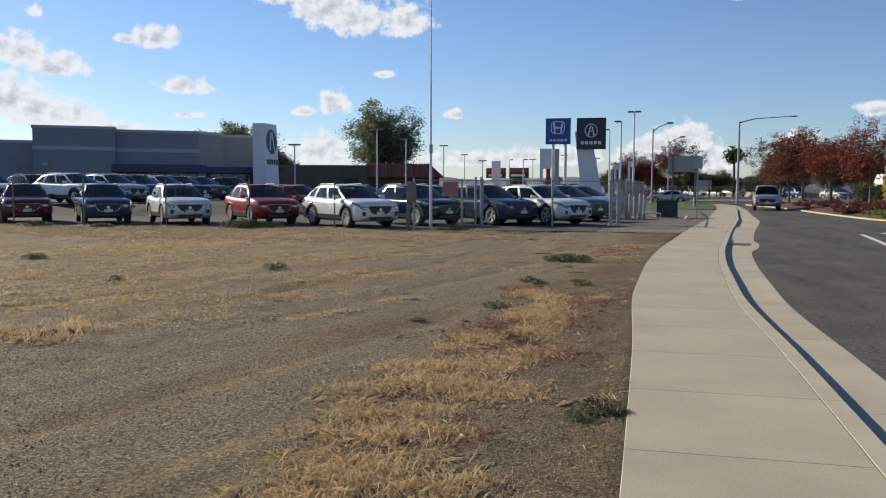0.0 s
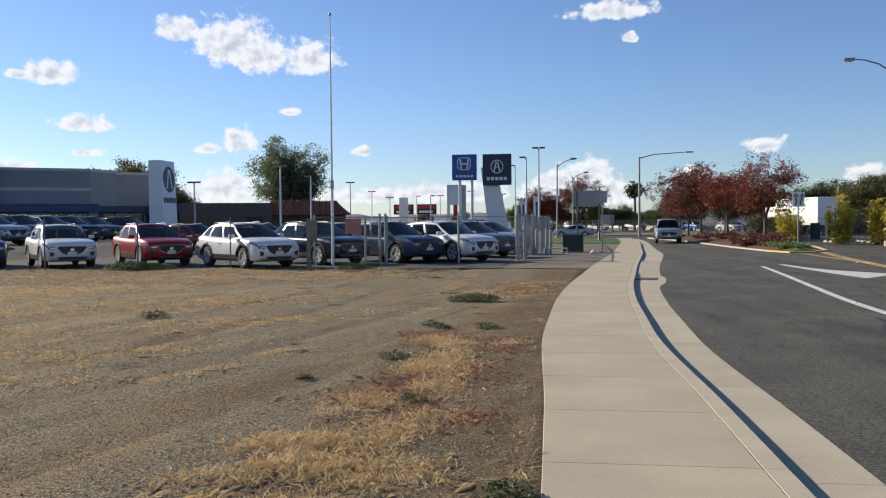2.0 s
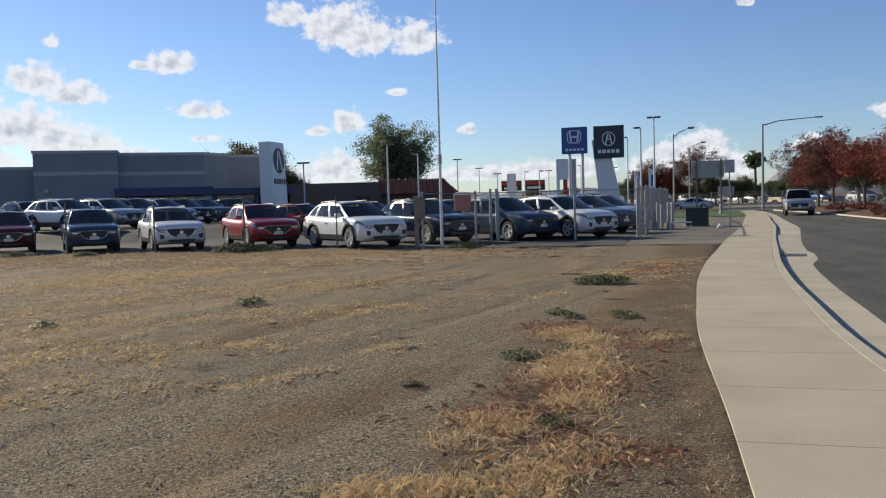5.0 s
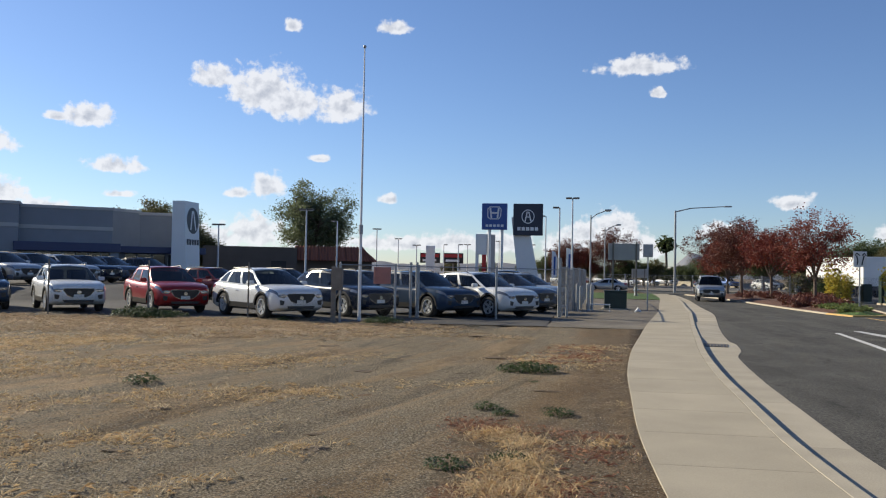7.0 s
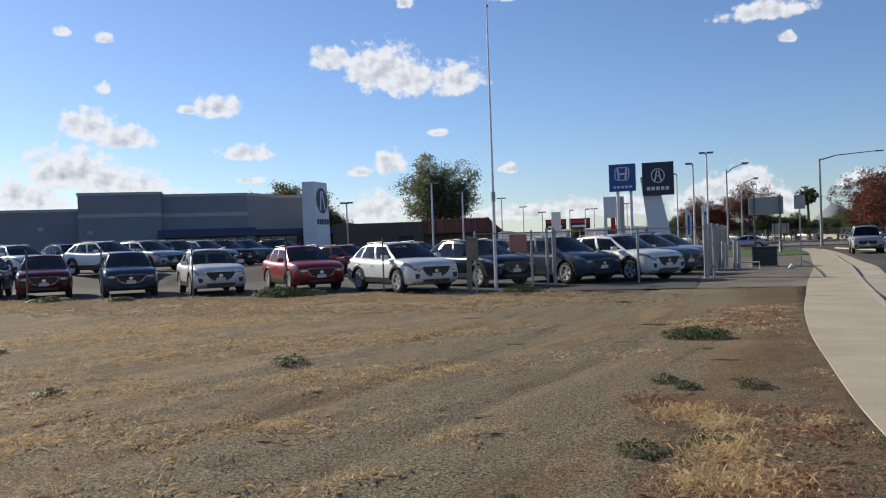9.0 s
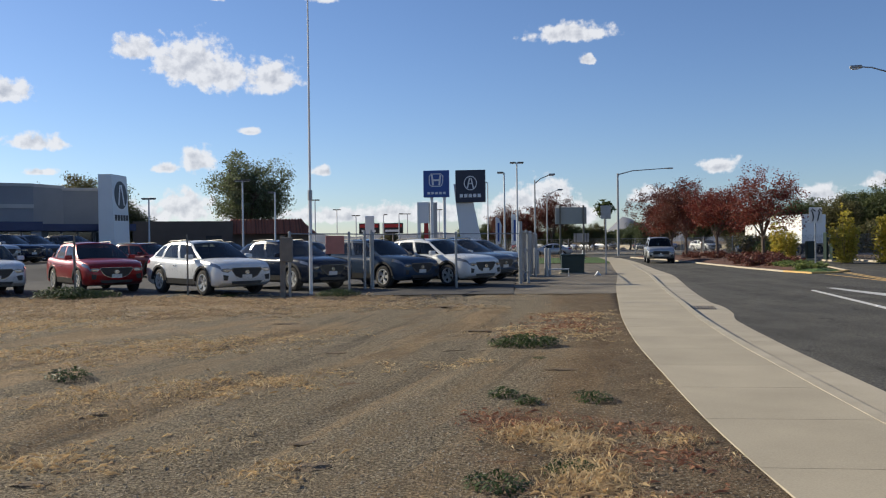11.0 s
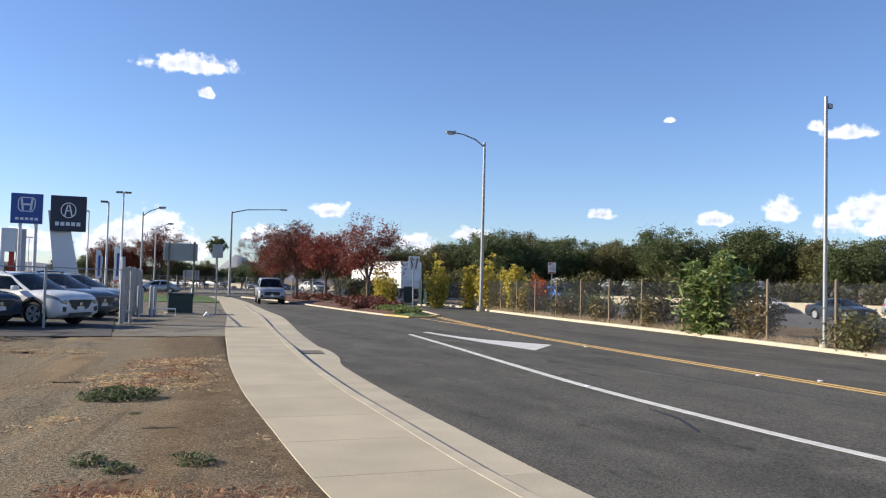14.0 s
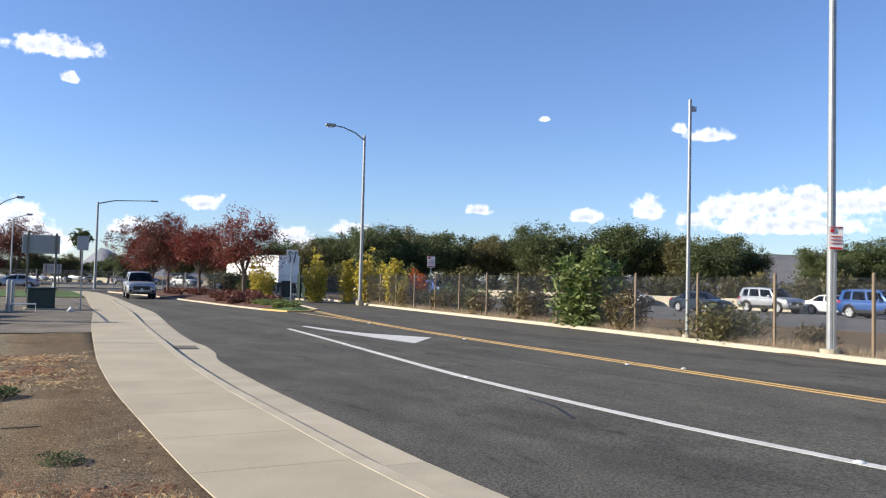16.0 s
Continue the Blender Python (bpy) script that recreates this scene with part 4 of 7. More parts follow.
def lot_lamp(x, y, h, heads, label, name="street_lamp", group="parking lot lamps", r=.085, arm=0.0, turn=0.0):
    e = thing(name, label, "lamp post", group, loc=(x, y, 0), rz=turn)
    part("pole", tubebm([(0, 0, -.1), (0, 0, .6), (0, 0, h)], [r * 1.25, r * 1.1, r * .75], 12), STEELWHITE if not arm else GALV, e)
    part("base", tubebm([(0, 0, -.1), (0, 0, .25)], r * 2.4, 12), KERB, e)
    if arm:
        pts = [(0, 0, h - .35), (-arm * .3, 0, h + .12), (-arm * .7, 0, h + .42), (-arm, 0, h + .5)]
        part("arm", tubebm(pts, [.05, .045, .04, .035], 8), GALV, e)
        hd = boxbm(-arm - .55, -.16, h + .42, -arm + .1, .16, h + .6, bevel=.06)
        head = part("lamp_head", hd, GALV, e)
        part("lens", boxbm(-arm - .45, -.12, h + .37, -arm - .05, .12, h + .43, bevel=.02), STEELWHITE, head)
    else:
        for s in heads:
            head = part("lamp_head", boxbm(min(s * .05, s * .62), -.17, h - .06, max(s * .05, s * .62), .17, h + .08, bevel=.03), RUSTYSTEEL, e)
            part("lens", boxbm(min(s * .12, s * .55), -.13, h - .08, max(s * .12, s * .55), .13, h - .055), STEELWHITE, head)
    return e


for x, y, h, heads in ((-3.17, 79.9, 7.7, (-1,)), (-2.05, 82, 8.75, (-1, 1)), (-5.8, 109.8, 9.0, (-1,)), (-34.9, 77.5, 5.75, (-1, 1)), (-24.05, 71, 6.7, (-1, 1)), (-24.5, 81.4, 6.4, (-1,)), (-29.4, 116.3, 7.5, (-1, 1)), (-30.9, 136.5, 7.0, (-1, 1)),
                       (-26.0, 127.4, 5.7, (-1, 1)), (-21.2, 148.5, 6.6, (-1, 1)), (-23.8, 139, 6.2, (1,)), (-16, 152, 7.4, (-1, 1)), (-9.5, 140, 6.4, (-1, 1)), (-18.5, 120, 5.6, (1,))):
    lot_lamp(x, y, h, heads, "pale steel parking lot lamp post")
lot_lamp(-.33, 88, 7.6, (), "galvanised street lamp with a curved arm by the corner", group="street lamps", arm=-1.9)
lot_lamp(1.6, 112, 7.6, (), "galvanised street lamp with a curved arm by the corner", group="street lamps", arm=-1.9)
lot_lamp(19.8, 55.3, 10.9, (), "tall galvanised street lamp with a curved arm at the kerb", group="street lamps", r=.11, arm=2.0, turn=-12)
mastp = thing("signal_mast", "galvanised mast with a long straight arm at the corner", "lamp post", loc=(8.85, 98.0, -.1))
part("pole", tubebm([(0, 0, 0), (0, 0, 9.0)], [.15, .10], 12), GALV, mastp)
part("arm", tubebm([(0, 0, 8.85), (1.6, 0, 9.25), (5.4, -.2, 9.45)], [.07, .055, .04], 8), GALV, mastp)
part("lamp_head", boxbm(5.1, -.35, 9.36, 5.9, -.05, 9.5, bevel=.04), GALV, mastp)
fl = thing("flagpole", "slender bare white flagpole with a ball finial by the fence", "flagpole", loc=(-7.98, 29.75, 0))
part("pole", tubebm([(0, 0, -.1), (0, 0, 3.0), (0, 0, 3.02), (0, 0, 8.85)], [.055, .05, .04, .022], 10), STEELWHITE, fl)
part("collar", tubebm([(0, 0, 2.8), (0, 0, 3.1)], .07, 10), GALV, fl)
g = bmesh.new()
bmesh.ops.create_uvsphere(g, u_segments=12, v_segments=8, radius=.055)
ob = part("finial", g, GALV, fl, smooth=True)
ob.location = (0, 0, 8.9)
for x, y, h, r in ((17.2, 24.45, 7.35, .062), (16.64, 19.15, 9.5, .105)):
    e = thing("steel_pole", "tall bare galvanised pole behind the kerb", "pole", "bare poles", loc=(x, y, 0))
    part("pole", tubebm([(0, 0, 0), (0, 0, h)], [r, r * .82], 14), GALV, e)
    part("base", tubebm([(0, 0, -.15), (0, 0, .14)], r * 2.3, 14), KERB, e)
    if h < 8:
        part("camera_bracket", boxbm(.05, -.06, h - .35, .22, .06, h - .2, bevel=.02), FRAME, e)

SIGNWHITE = mat("white_sign_face", (.72, .71, .69), .45, vary=.1, scale=3, fine=40, bump=.02)


def road_sign(x, y, h, w, hh, rz, label, kind):
    e = thing("road_sign", label, "road sign", "road signs", loc=(x, y, 0), rz=rz)
    part("post", boxbm(-.03, .0, -.1, .03, .05, h, bevel=.006), GALV, e)
    face = part("sign_face", boxbm(-w / 2, -.025, h - hh, w / 2, -.012, h, bevel=.004), SIGNWHITE if kind != "back" else GALV, e)
    z0 = h - hh
    if kind == "red":
        stroke(face, [(-w / 2 + .03, h - .015), (w / 2 - .03, h - .015)], .02, -.05, RED, "border")
        stroke(face, [(-w / 2 + .03, z0 + .05), (w / 2 - .03, z0 + .04)], .05, -.05, RED, "border")
        stroke(face, [(-w / 2 + .04, h - .1), (-.05, h - .1)], .09, -.05, RED, "symbol_block")
        for i in range(3):
            stroke(face, [(-w * .36, h - hh * (.42 + .14 * i)), (w * .36, h - hh * (.42 + .14 * i))], hh * .03, -.05, RED, "text_bar")
    if kind == "arrows":
        for dx in (-.1, .12):
            stroke(face, [(dx - .04, z0 + .1), (dx, z0 + .3), (dx + .06 * (1 if dx > 0 else -1), h - .2)], .05, -.05, BLACK, "arrow_stroke")
            stroke(face, [(dx - .07 + .05 * (1 if dx > 0 else -1), h - .2), (dx + .06 * (1 if dx > 0 else -1), h - .08), (dx + .12 + .03 * (1 if dx > 0 else -1), h - .2)], .05, -.05, BLACK, "arrow_stroke")
    return e


road_sign(12.2, 46.6, 3.0, .6, .75, 0, "white road sign with two black arrows on the island", "arrows")
road_sign(19.9, 46.0, 2.95, .42, .62, -20, "red and white parking sign on a steel post", "red")
rs = road_sign(16.6, 19.0, 3.15, .34, .58, -38, "red and white parking sign fixed to a steel pole", "red")
road_sign(2.05, 43.5, 3.1, .45, .6, 0, "bare metal back of a small road sign", "back")
bb = thing("notice_board", "grey metal back of a board on two dark posts", "sign", loc=(2.25, 73.0, 0))
part("board", boxbm(-1.25, -.06, 2.9, 1.25, .02, 4.25, bevel=.02), mat("grey_board", (.34, .34, .33), .6, .2, vary=.12, scale=1.5, fine=30, bump=.05), bb)
for x in (-.85, 1.0):
    part("post", boxbm(x - .07, -.2, -.1, x + .07, -.07, 4.4, bevel=.01), RUSTYSTEEL, bb)
bb2 = thing("notice_board", "grey metal back of a small far board on two posts", "sign", loc=(6.3, 118.0, 0))
part("board", boxbm(-1.0, -.06, 1.4, 1.0, .02, 2.6, bevel=.02), MATS["grey_board"], bb2)
for x in (-.7, .7):
    part("post", boxbm(x - .06, -.2, -.2, x + .06, -.07, 2.6), RUSTYSTEEL, bb2)

GREENBOX = mat("dark_green_enamel", (.012, .03, .026), .45, .1, vary=.2, scale=3, fine=30, bump=.05)
ub = thing("utility_box", "dark green metal utility cabinet on the gravel", "utility box", loc=(.62, 44.6, 0))
part("cabinet", boxbm(-.52, -.4, .05, .52, .4, .84, bevel=.03), GREENBOX, ub)
part("lid", boxbm(-.55, -.43, .84, .55, .43, .91, bevel=.02), GREENBOX, ub)
part("plinth", boxbm(-.62, -.5, -.1, .62, .5, .06, bevel=.02), KERB, ub)
for x, y, w, h in ((19.6, 69.5, .6, 1.35), (19.9, 65.0, .9, 1.2), (19.4, 65.8, .16, 1.95)):
    e = thing("utility_box", "dark green utility cabinet by the far kerb", "utility box", "utility cabinets", loc=(x, y, 0))
    part("cabinet", boxbm(-w / 2, -.3, -.05, w / 2, .3, h, bevel=.04), GREENBOX, e)
    part("plinth", boxbm(-w / 2 - .08, -.38, -.15, w / 2 + .08, .38, .06), KERB, e)
hyd = thing("fire_hydrant", "small white fire hydrant near the corner", "hydrant", loc=(3.3, 74.0, 0))
part("barrel", tubebm([(0, 0, -.05), (0, 0, .08), (0, 0, .1), (0, 0, .6), (0, 0, .72), (0, 0, .8)], [.17, .17, .11, .11, .13, .04], 12), STEELWHITE, hyd)
part("outlet", tubebm([(-.2, 0, .48), (.2, 0, .48)], .055, 8), STEELWHITE, hyd)
for i, (x, y, h) in enumerate(((-1.15, 41.4, 1.25), (-.68, 41.8, 1.25), (-.5, 43.0, 1.2), (-1.0, 44.2, 1.1))):
    e = thing("bollard", "grey steel bollard with a rounded cap", "bollard", "bollards by the gate", loc=(x, y, 0))
    part("tube", tubebm([(0, 0, -.1), (0, 0, h - .05), (0, 0, h)], [.075, .075, .03], 12), GALV, e)
part_bar = thing("pipe_rail", "low white pipe rail between the bollards", "rail", loc=(-.6, 42.6, 0))
part("bar", tubebm([(0, -.6, -.05), (0, -.6, .3), (.9, -.5, .3), (.9, -.5, -.05)], .03, 8), STEELWHITE, part_bar)

# feather flags by the lamps
for x, y in ((-2.6, 84.0), (-4.4, 95.0)):
    e = thing("feather_flag", "blue and white feather flag on a thin pole", "flag", "feather flags", loc=(x, y, 0))
    part("pole", tubebm([(0, 0, 0), (0, 0, 4.2)], .02, 6), STEELWHITE, e)
    g = bmesh.new()
    L_ = [(0, 1.2), (.55, 1.4), (.62, 3.4), (.35, 4.1), (0, 4.2)]
    f1 = g.faces.new([g.verts.new((a, .02 * math.sin(b * 3), b)) for a, b in L_])
    r = bmesh.ops.extrude_face_region(g, geom=[f1])
    for v in r["geom"]:
        if isinstance(v, bmesh.types.BMVert):
            v.co.y += .012
    bmesh.ops.recalc_face_normals(g, faces=g.faces[:])
    fl_ = part("cloth", g, INK, e)
    stroke(fl_, [(.28, 1.6), (.3, 3.6)], .2, -.05, BLUE, "stripe")

# ---- vehicles ----
TYRE = mat("tyre_rubber", (.018, .018, .019), .85, vary=.25, scale=8, fine=60, bump=.2)
ALLOY = mat("alloy_rim", (.75, .76, .77), .32, .5, vary=.1, scale=6, fine=40, bump=.02)
CHROME = mat("chrome_trim", (.42, .43, .45), .2, 1.0, vary=.05, scale=4, fine=30, bump=0)
LAMP = mat("clear_headlamp", (.20, .21, .23), .08, .3, vary=.3, scale=14, fine=60, bump=.1, coat=1.0)
TAIL = mat("red_tail_lamp", (.35, .012, .012), .15, 0, vary=.2, scale=12, fine=50, bump=.05, coat=1.0)
CABIN = mat("dark_cabin_trim", (.025, .024, .023), .8, vary=.3, scale=5, fine=50, bump=.1)
PLATE = mat("pale_plate", (.62, .62, .60), .5, vary=.15, scale=10, fine=50)
CARGLASS = glassmat("tinted_car_glass", (.16, .18, .18))


def paint(name, col, metal=.35):
    if max(col) < .16:
        return mat(name, col, .2, 0, vary=.08, scale=1.5, fine=300, bump=.0, dist=.002, coat=.3, spec=.1)
    return mat(name, col, .35, metal, vary=.08, scale=1.5, fine=300, bump=.0, dist=.002, coat=.4, spec=.25)


PAINTS = {
    "pearl white": paint("paint_pearl_white", (.66, .67, .67), .05), "crimson": paint("paint_crimson", (.30, .016, .018), .3),
    "dark red": paint("paint_dark_red", (.10, .010, .014), .3), "slate grey": paint("paint_slate_grey", (.034, .056, .096), .25),
    "near-black navy": paint("paint_navy", (.005, .012, .032), .1), "steel blue": paint("paint_steel_blue", (.07, .10, .15), .3),
    "silver": paint("paint_silver", (.42, .43, .44), .6), "black": paint("paint_black", (.004, .006, .009), .1),
    "graphite": paint("paint_graphite", (.024, .034, .050), .2), "blue": paint("paint_blue", (.03, .08, .24), .3), "plain white": paint("paint_white", (.72, .72, .70), .0),
}


def wheel_meshes(R):
    """A tyre with a rounded tread and an alloy rim of five paired spokes, axle along x, outside at +x."""
    bm = bmesh.new()
    prof = [(-.11, R * .66), (-.115, R * .82), (-.10, R * .95), (-.06, R), (.06, R), (.10, R * .95), (.115, R * .82), (.11, R * .66)]
    n = 28
    rings = [[bm.verts.new((x, r * math.cos(2 * math.pi * k / n), r * math.sin(2 * math.pi * k / n))) for x, r in prof] for k in range(n)]
    for k in range(n):
        a, b = rings[k], rings[(k + 1) % n]
        for i in range(len(prof) - 1):
            bm.faces.new((a[i], a[i + 1], b[i + 1], b[i]))
    tyre = bpy.data.meshes.new("tyre")
    bmesh.ops.recalc_face_normals(bm, faces=bm.faces[:])
    bm.to_mesh(tyre)
    bm.free()
    tyre.materials.append(TYRE)
    tyre.polygons.foreach_set("use_smooth", [True] * len(tyre.polygons))
    bm = bmesh.new()
    r1 = R * .67
    lip = [[bm.verts.new((x, r * math.cos(2 * math.pi * k / n), r * math.sin(2 * math.pi * k / n))) for x, r in ((.112, r1), (.112, r1 * .9), (.03, r1 * .88))] for k in range(n)]
    for k in range(n):
        for i in range(2):
            bm.faces.new((lip[k][i], lip[k][i + 1], lip[(k + 1) % n][i + 1], lip[(k + 1) % n][i]))
    for k in range(5):
        for da in (-.16, .16):
            a = 2 * math.pi * k / 5
            ins, out = Vector((.075, math.cos(a + da * .8) * r1 * .2, math.sin(a + da * .8) * r1 * .2)), Vector((.1, math.cos(a + da) * r1 * .92, math.sin(a + da) * r1 * .92))
            t = Vector((0, -math.sin(a), math.cos(a))) * R * .07
            q = [bm.verts.new(p) for p in (ins - t, ins + t, out + t * .8, out - t * .8)]
            low = [bm.verts.new(v.co - Vector((.04, 0, 0))) for v in q]
            bm.faces.new(q)
            for i in range(4):
                bm.faces.new((q[i], low[i], low[(i + 1) % 4], q[(i + 1) % 4]))
    hub = [bm.verts.new((.09, r1 * .24 * math.cos(2 * math.pi * k / 12), r1 * .24 * math.sin(2 * math.pi * k / 12))) for k in range(12)]
    bm.faces.new(hub)
    rim = bpy.data.meshes.new("rim")
    bm.to_mesh(rim)
    bm.free()
    rim.materials.append(ALLOY)
    bm = bmesh.new()
    bm.faces.new([bm.verts.new((.02, r1 * .93 * math.cos(2 * math.pi * k / 20), r1 * .93 * math.sin(2 * math.pi * k / 20))) for k in range(20)])
    disc = bpy.data.meshes.new("brake_disc")
    bm.to_mesh(disc)
    bm.free()
    disc.materials.append(CABIN)
    return tyre, rim, disc


WHEELS = {}

FORMS = {
    # length, width, height, wheelbase, wheel radius, deck line, belt and roof ends
    "suv": dict(L=4.72, W=1.90, H=1.66, wb=2.75, R=.385, deck=[(-1, .84), (-.985, .98), (-.94, 1.10), (-.8, 1.15), (-.4, 1.10), (.25, 1.06), (.42, 1.09), (.68, 1.06), (.86, 1.00), (.955, .92), (.985, .85), (1, .74)],
                base=(1.22, -2.26), roof=(.30, -1.62), rear=(.13, .2), sill=.27, rails=True),
    "sedan": dict(L=4.75, W=1.82, H=1.44, wb=2.75, R=.335, deck=[(-1, .72), (-.97, .92), (-.85, .98), (-.6, .97), (-.3, .93), (.25, .90), (.45, .94), (.7, .88), (.88, .79), (.96, .70), (1, .58)],
                  base=(1.15, -1.72), roof=(.18, -.95), rear=(.07, .1), sill=.22, rails=False),
    "pickup": dict(L=5.5, W=1.92, H=1.80, wb=3.4, R=.39, deck=[(-1, 1.0), (-.985, 1.12), (-.8, 1.14), (-.2, 1.14), (.2, 1.12), (.38, 1.16), (.62, 1.13), (.85, 1.09), (.97, 1.02), (1, .85)],
                   base=(1.35, -.75), roof=(.7, -.6), rear=(.05, .06), sill=.36, rails=False),
    "boxsuv": dict(L=4.85, W=1.90, H=1.83, wb=2.9, R=.39, deck=[(-1, 1.0), (-.985, 1.1), (-.9, 1.15), (-.4, 1.14), (.25, 1.12), (.42, 1.15), (.68, 1.12), (.9, 1.06), (.97, .96), (1, .72)],
                   base=(1.2, -2.32), roof=(.62, -2.16), rear=(.05, .06), sill=.34, rails=True),
}


def outward(g, mid=(0, 0, .7)):
    """Turns an open pane's faces away from the middle of the car."""
    g.normal_update()
    if sum(f.normal.dot(f.calc_center_median() - Vector(mid)) for f in g.faces) < 0:
        bmesh.ops.reverse_faces(g, faces=g.faces[:])
    return g


def build_car(form, colour, label, group="", detail=True):
    """A vehicle at the origin, nose towards +y: lofted shell with wheel arches, glazed cabin, wheels, lamps, grille and trim."""
    S = FORMS[form]
    L, W, H, R = S["L"], S["W"], S["H"], S["R"]
    body_mat = PAINTS[colour]
    car = thing("pickup_truck" if form == "pickup" else "car", label, "pickup" if form == "pickup" else "car", group)
    deck = curve_of([(k * L / 2, z) for k, z in S["deck"]])
    wy = (S["wb"] / 2 + .06, -S["wb"] / 2 + .06)
    n = 64 if detail else 34
    ss = [-L / 2 + L * (.5 - .5 * math.cos(math.pi * i / n)) * .35 + L * i / n * .65 for i in range(n + 1)]

    def half(s):
        k = abs(s) / (L / 2)
        e = max(0, (k - .70) / .30)
        return W / 2 * (1 - (.15 if s > 0 else .10) * e ** 3)

    def low(s):
        k = abs(s) / (L / 2)
        return S["sill"] + .12 * max(0, (k - .86) / .14) ** 1.5

    def row(s):
        w, zb, zd = half(s), low(s), deck(s)
        h = zd - zb
        pts = [(0, zb), (.88 * w, zb), (.975 * w, zb + .07 * h), (w, zb + .34 * h), (.992 * w, zb + .58 * h), (.985 * w, zb + .78 * h), (.945 * w, zd - .055), (.88 * w, zd - .012), (.5 * w, zd + .018), (0, zd + .026)]
        for c in wy:
            d = abs(s - c)
            if d < R + .07:
                za = R + math.sqrt((R + .07) ** 2 - d * d)
                pts = [(x, min(max(z, za), zd - .06)) if i < 6 else (x, z) for i, (x, z) in enumerate(pts)]
        return pts

    bm = bmesh.new()
    rings = []
    for s in ss:
        p = row(s)
        rings.append([bm.verts.new((x, s, z)) for x, z in p] + [bm.verts.new((-x, s, z)) for x, z in p[-2:0:-1]])
    m = len(rings[0])
    for a, b in zip(rings, rings[1:]):
        for i in range(m):
            bm.faces.new((a[i], b[i], b[(i + 1) % m], a[(i + 1) % m]))
    bm.faces.new(rings[0])
    bm.faces.new(rings[-1][::-1])
    bmesh.ops.remove_doubles(bm, verts=bm.verts[:], dist=.0005)
    bmesh.ops.recalc_face_normals(bm, faces=bm.faces[:])
    shell = part("body", bm, body_mat, car, f"{colour} painted body shell", True)

    def patch(name, s0, s1, r0, r1, material, side, lift=.006, parent=None, k=5):
        bm = bmesh.new()
        g = []
        for i in range(k + 1):
            s = s0 + (s1 - s0) * i / k
            p = row(s)
            w = half(s)
            line = []
            for r in (r0, (r0 + r1) / 2, r1):
                j = min(int(r), len(p) - 2)
                f = r - j
                x, z = p[j][0] + (p[j + 1][0] - p[j][0]) * f, p[j][1] + (p[j + 1][1] - p[j][1]) * f
                line.append(bm.verts.new((side * (x + lift), s + (lift if s > 0 else -lift) * (1 if abs(s) > L * .4 else 0), z + (lift if r > 5.5 else 0))))
            g.append(line)
        for a, b in zip(g, g[1:]):
            for j in range(2):
                bm.faces.new((a[j], b[j], b[j + 1], a[j + 1]) if side > 0 else (a[j], a[j + 1], b[j + 1], b[j]))
        r = bmesh.ops.extrude_face_region(bm, geom=bm.faces[:])
        for v in r["geom"]:
            if isinstance(v, bmesh.types.BMVert):
                v.co.x -= side * .012
        bmesh.ops.recalc_face_normals(bm, faces=bm.faces[:])
        return part(name, bm, material, parent or car, smooth=False)

    # cabin
    b0, b1 = S["base"]
    r0, r1 = S["roof"]
    wb_, wr_ = W / 2 * .90, W / 2 * .69

    def cab(u, v):
        s = (b0 + (r0 - b0) * v) * (1 - u) + (b1 + (r1 - b1) * v) * u
        zb = deck(b0 * (1 - u) + b1 * u) - .03
        zr = H - .10 * (1 - u) ** 3 - S["rear"][0] * u ** 2 - .015
        taper = 1 - .10 * max(0, (u - .6) / .4) ** 2 - .06 * max(0, (.25 - u) / .25) ** 2
        return (wb_ + (wr_ - wb_) * v + .035 * math.sin(math.pi * v)) * taper, s, zb + (zr - zb) * v
    three = form in ("suv", "boxsuv")
    us = [0, .055, .36, .405, .69, .735, .90, 1] if three else [0, .07, .46, .52, .90, 1]
    panes = {1, 3, 5} if three else {1, 3}
    vs = [0, .10, .5, .86, 1]
    cage = bmesh.new()
    for side in (1, -1):
        for iu in range(len(us) - 1):
            for iv in range(4):
                q = [cab(us[iu], vs[iv]), cab(us[iu + 1], vs[iv]), cab(us[iu + 1], vs[iv + 1]), cab(us[iu], vs[iv + 1])]
                q = [(side * x, s, z) for x, s, z in q]
                if iu in panes and iv in (1, 2):
                    if iv == 1:
                        g = bmesh.new()
                        a, b = us[iu], us[iu + 1]
                        cols = [[g.verts.new((side * (p[0] - .008), p[1], p[2])) for p in (cab(a + (b - a) * i / 3, vv) for vv in (.10, .35, .6, .86))] for i in range(4)]
                        for c, d in zip(cols, cols[1:]):
                            for j in range(3):
                                g.faces.new((c[j], d[j], d[j + 1], c[j + 1]))
                        part("side_window", outward(g), CARGLASS, car, smooth=True)
                    continue
                cage.faces.new([cage.verts.new(p) for p in q])
    bmesh.ops.remove_doubles(cage, verts=cage.verts[:], dist=.001)
    r = bmesh.ops.extrude_face_region(cage, geom=cage.faces[:])
    for v in r["geom"]:
        if isinstance(v, bmesh.types.BMVert):
            v.co.x *= .965
    bmesh.ops.recalc_face_normals(cage, faces=cage.faces[:])
    part("window_frame", cage, body_mat if form != "suv" else body_mat, car)
    rf = bmesh.new()
    grid = []
    for i in range(9):
        u = i / 8
        w, s, z = cab(u, 1)
        grid.append([rf.verts.new((w * x, s + .05 * (1 - x * x) * (1 if u < .3 else 0), z + .05 * (1 - x * x))) for x in (-1, -.93, -.6, 0, .6, .93, 1)])
    for a, b in zip(grid, grid[1:]):
        for j in range(6):
            rf.faces.new((a[j], b[j], b[j + 1], a[j + 1]))
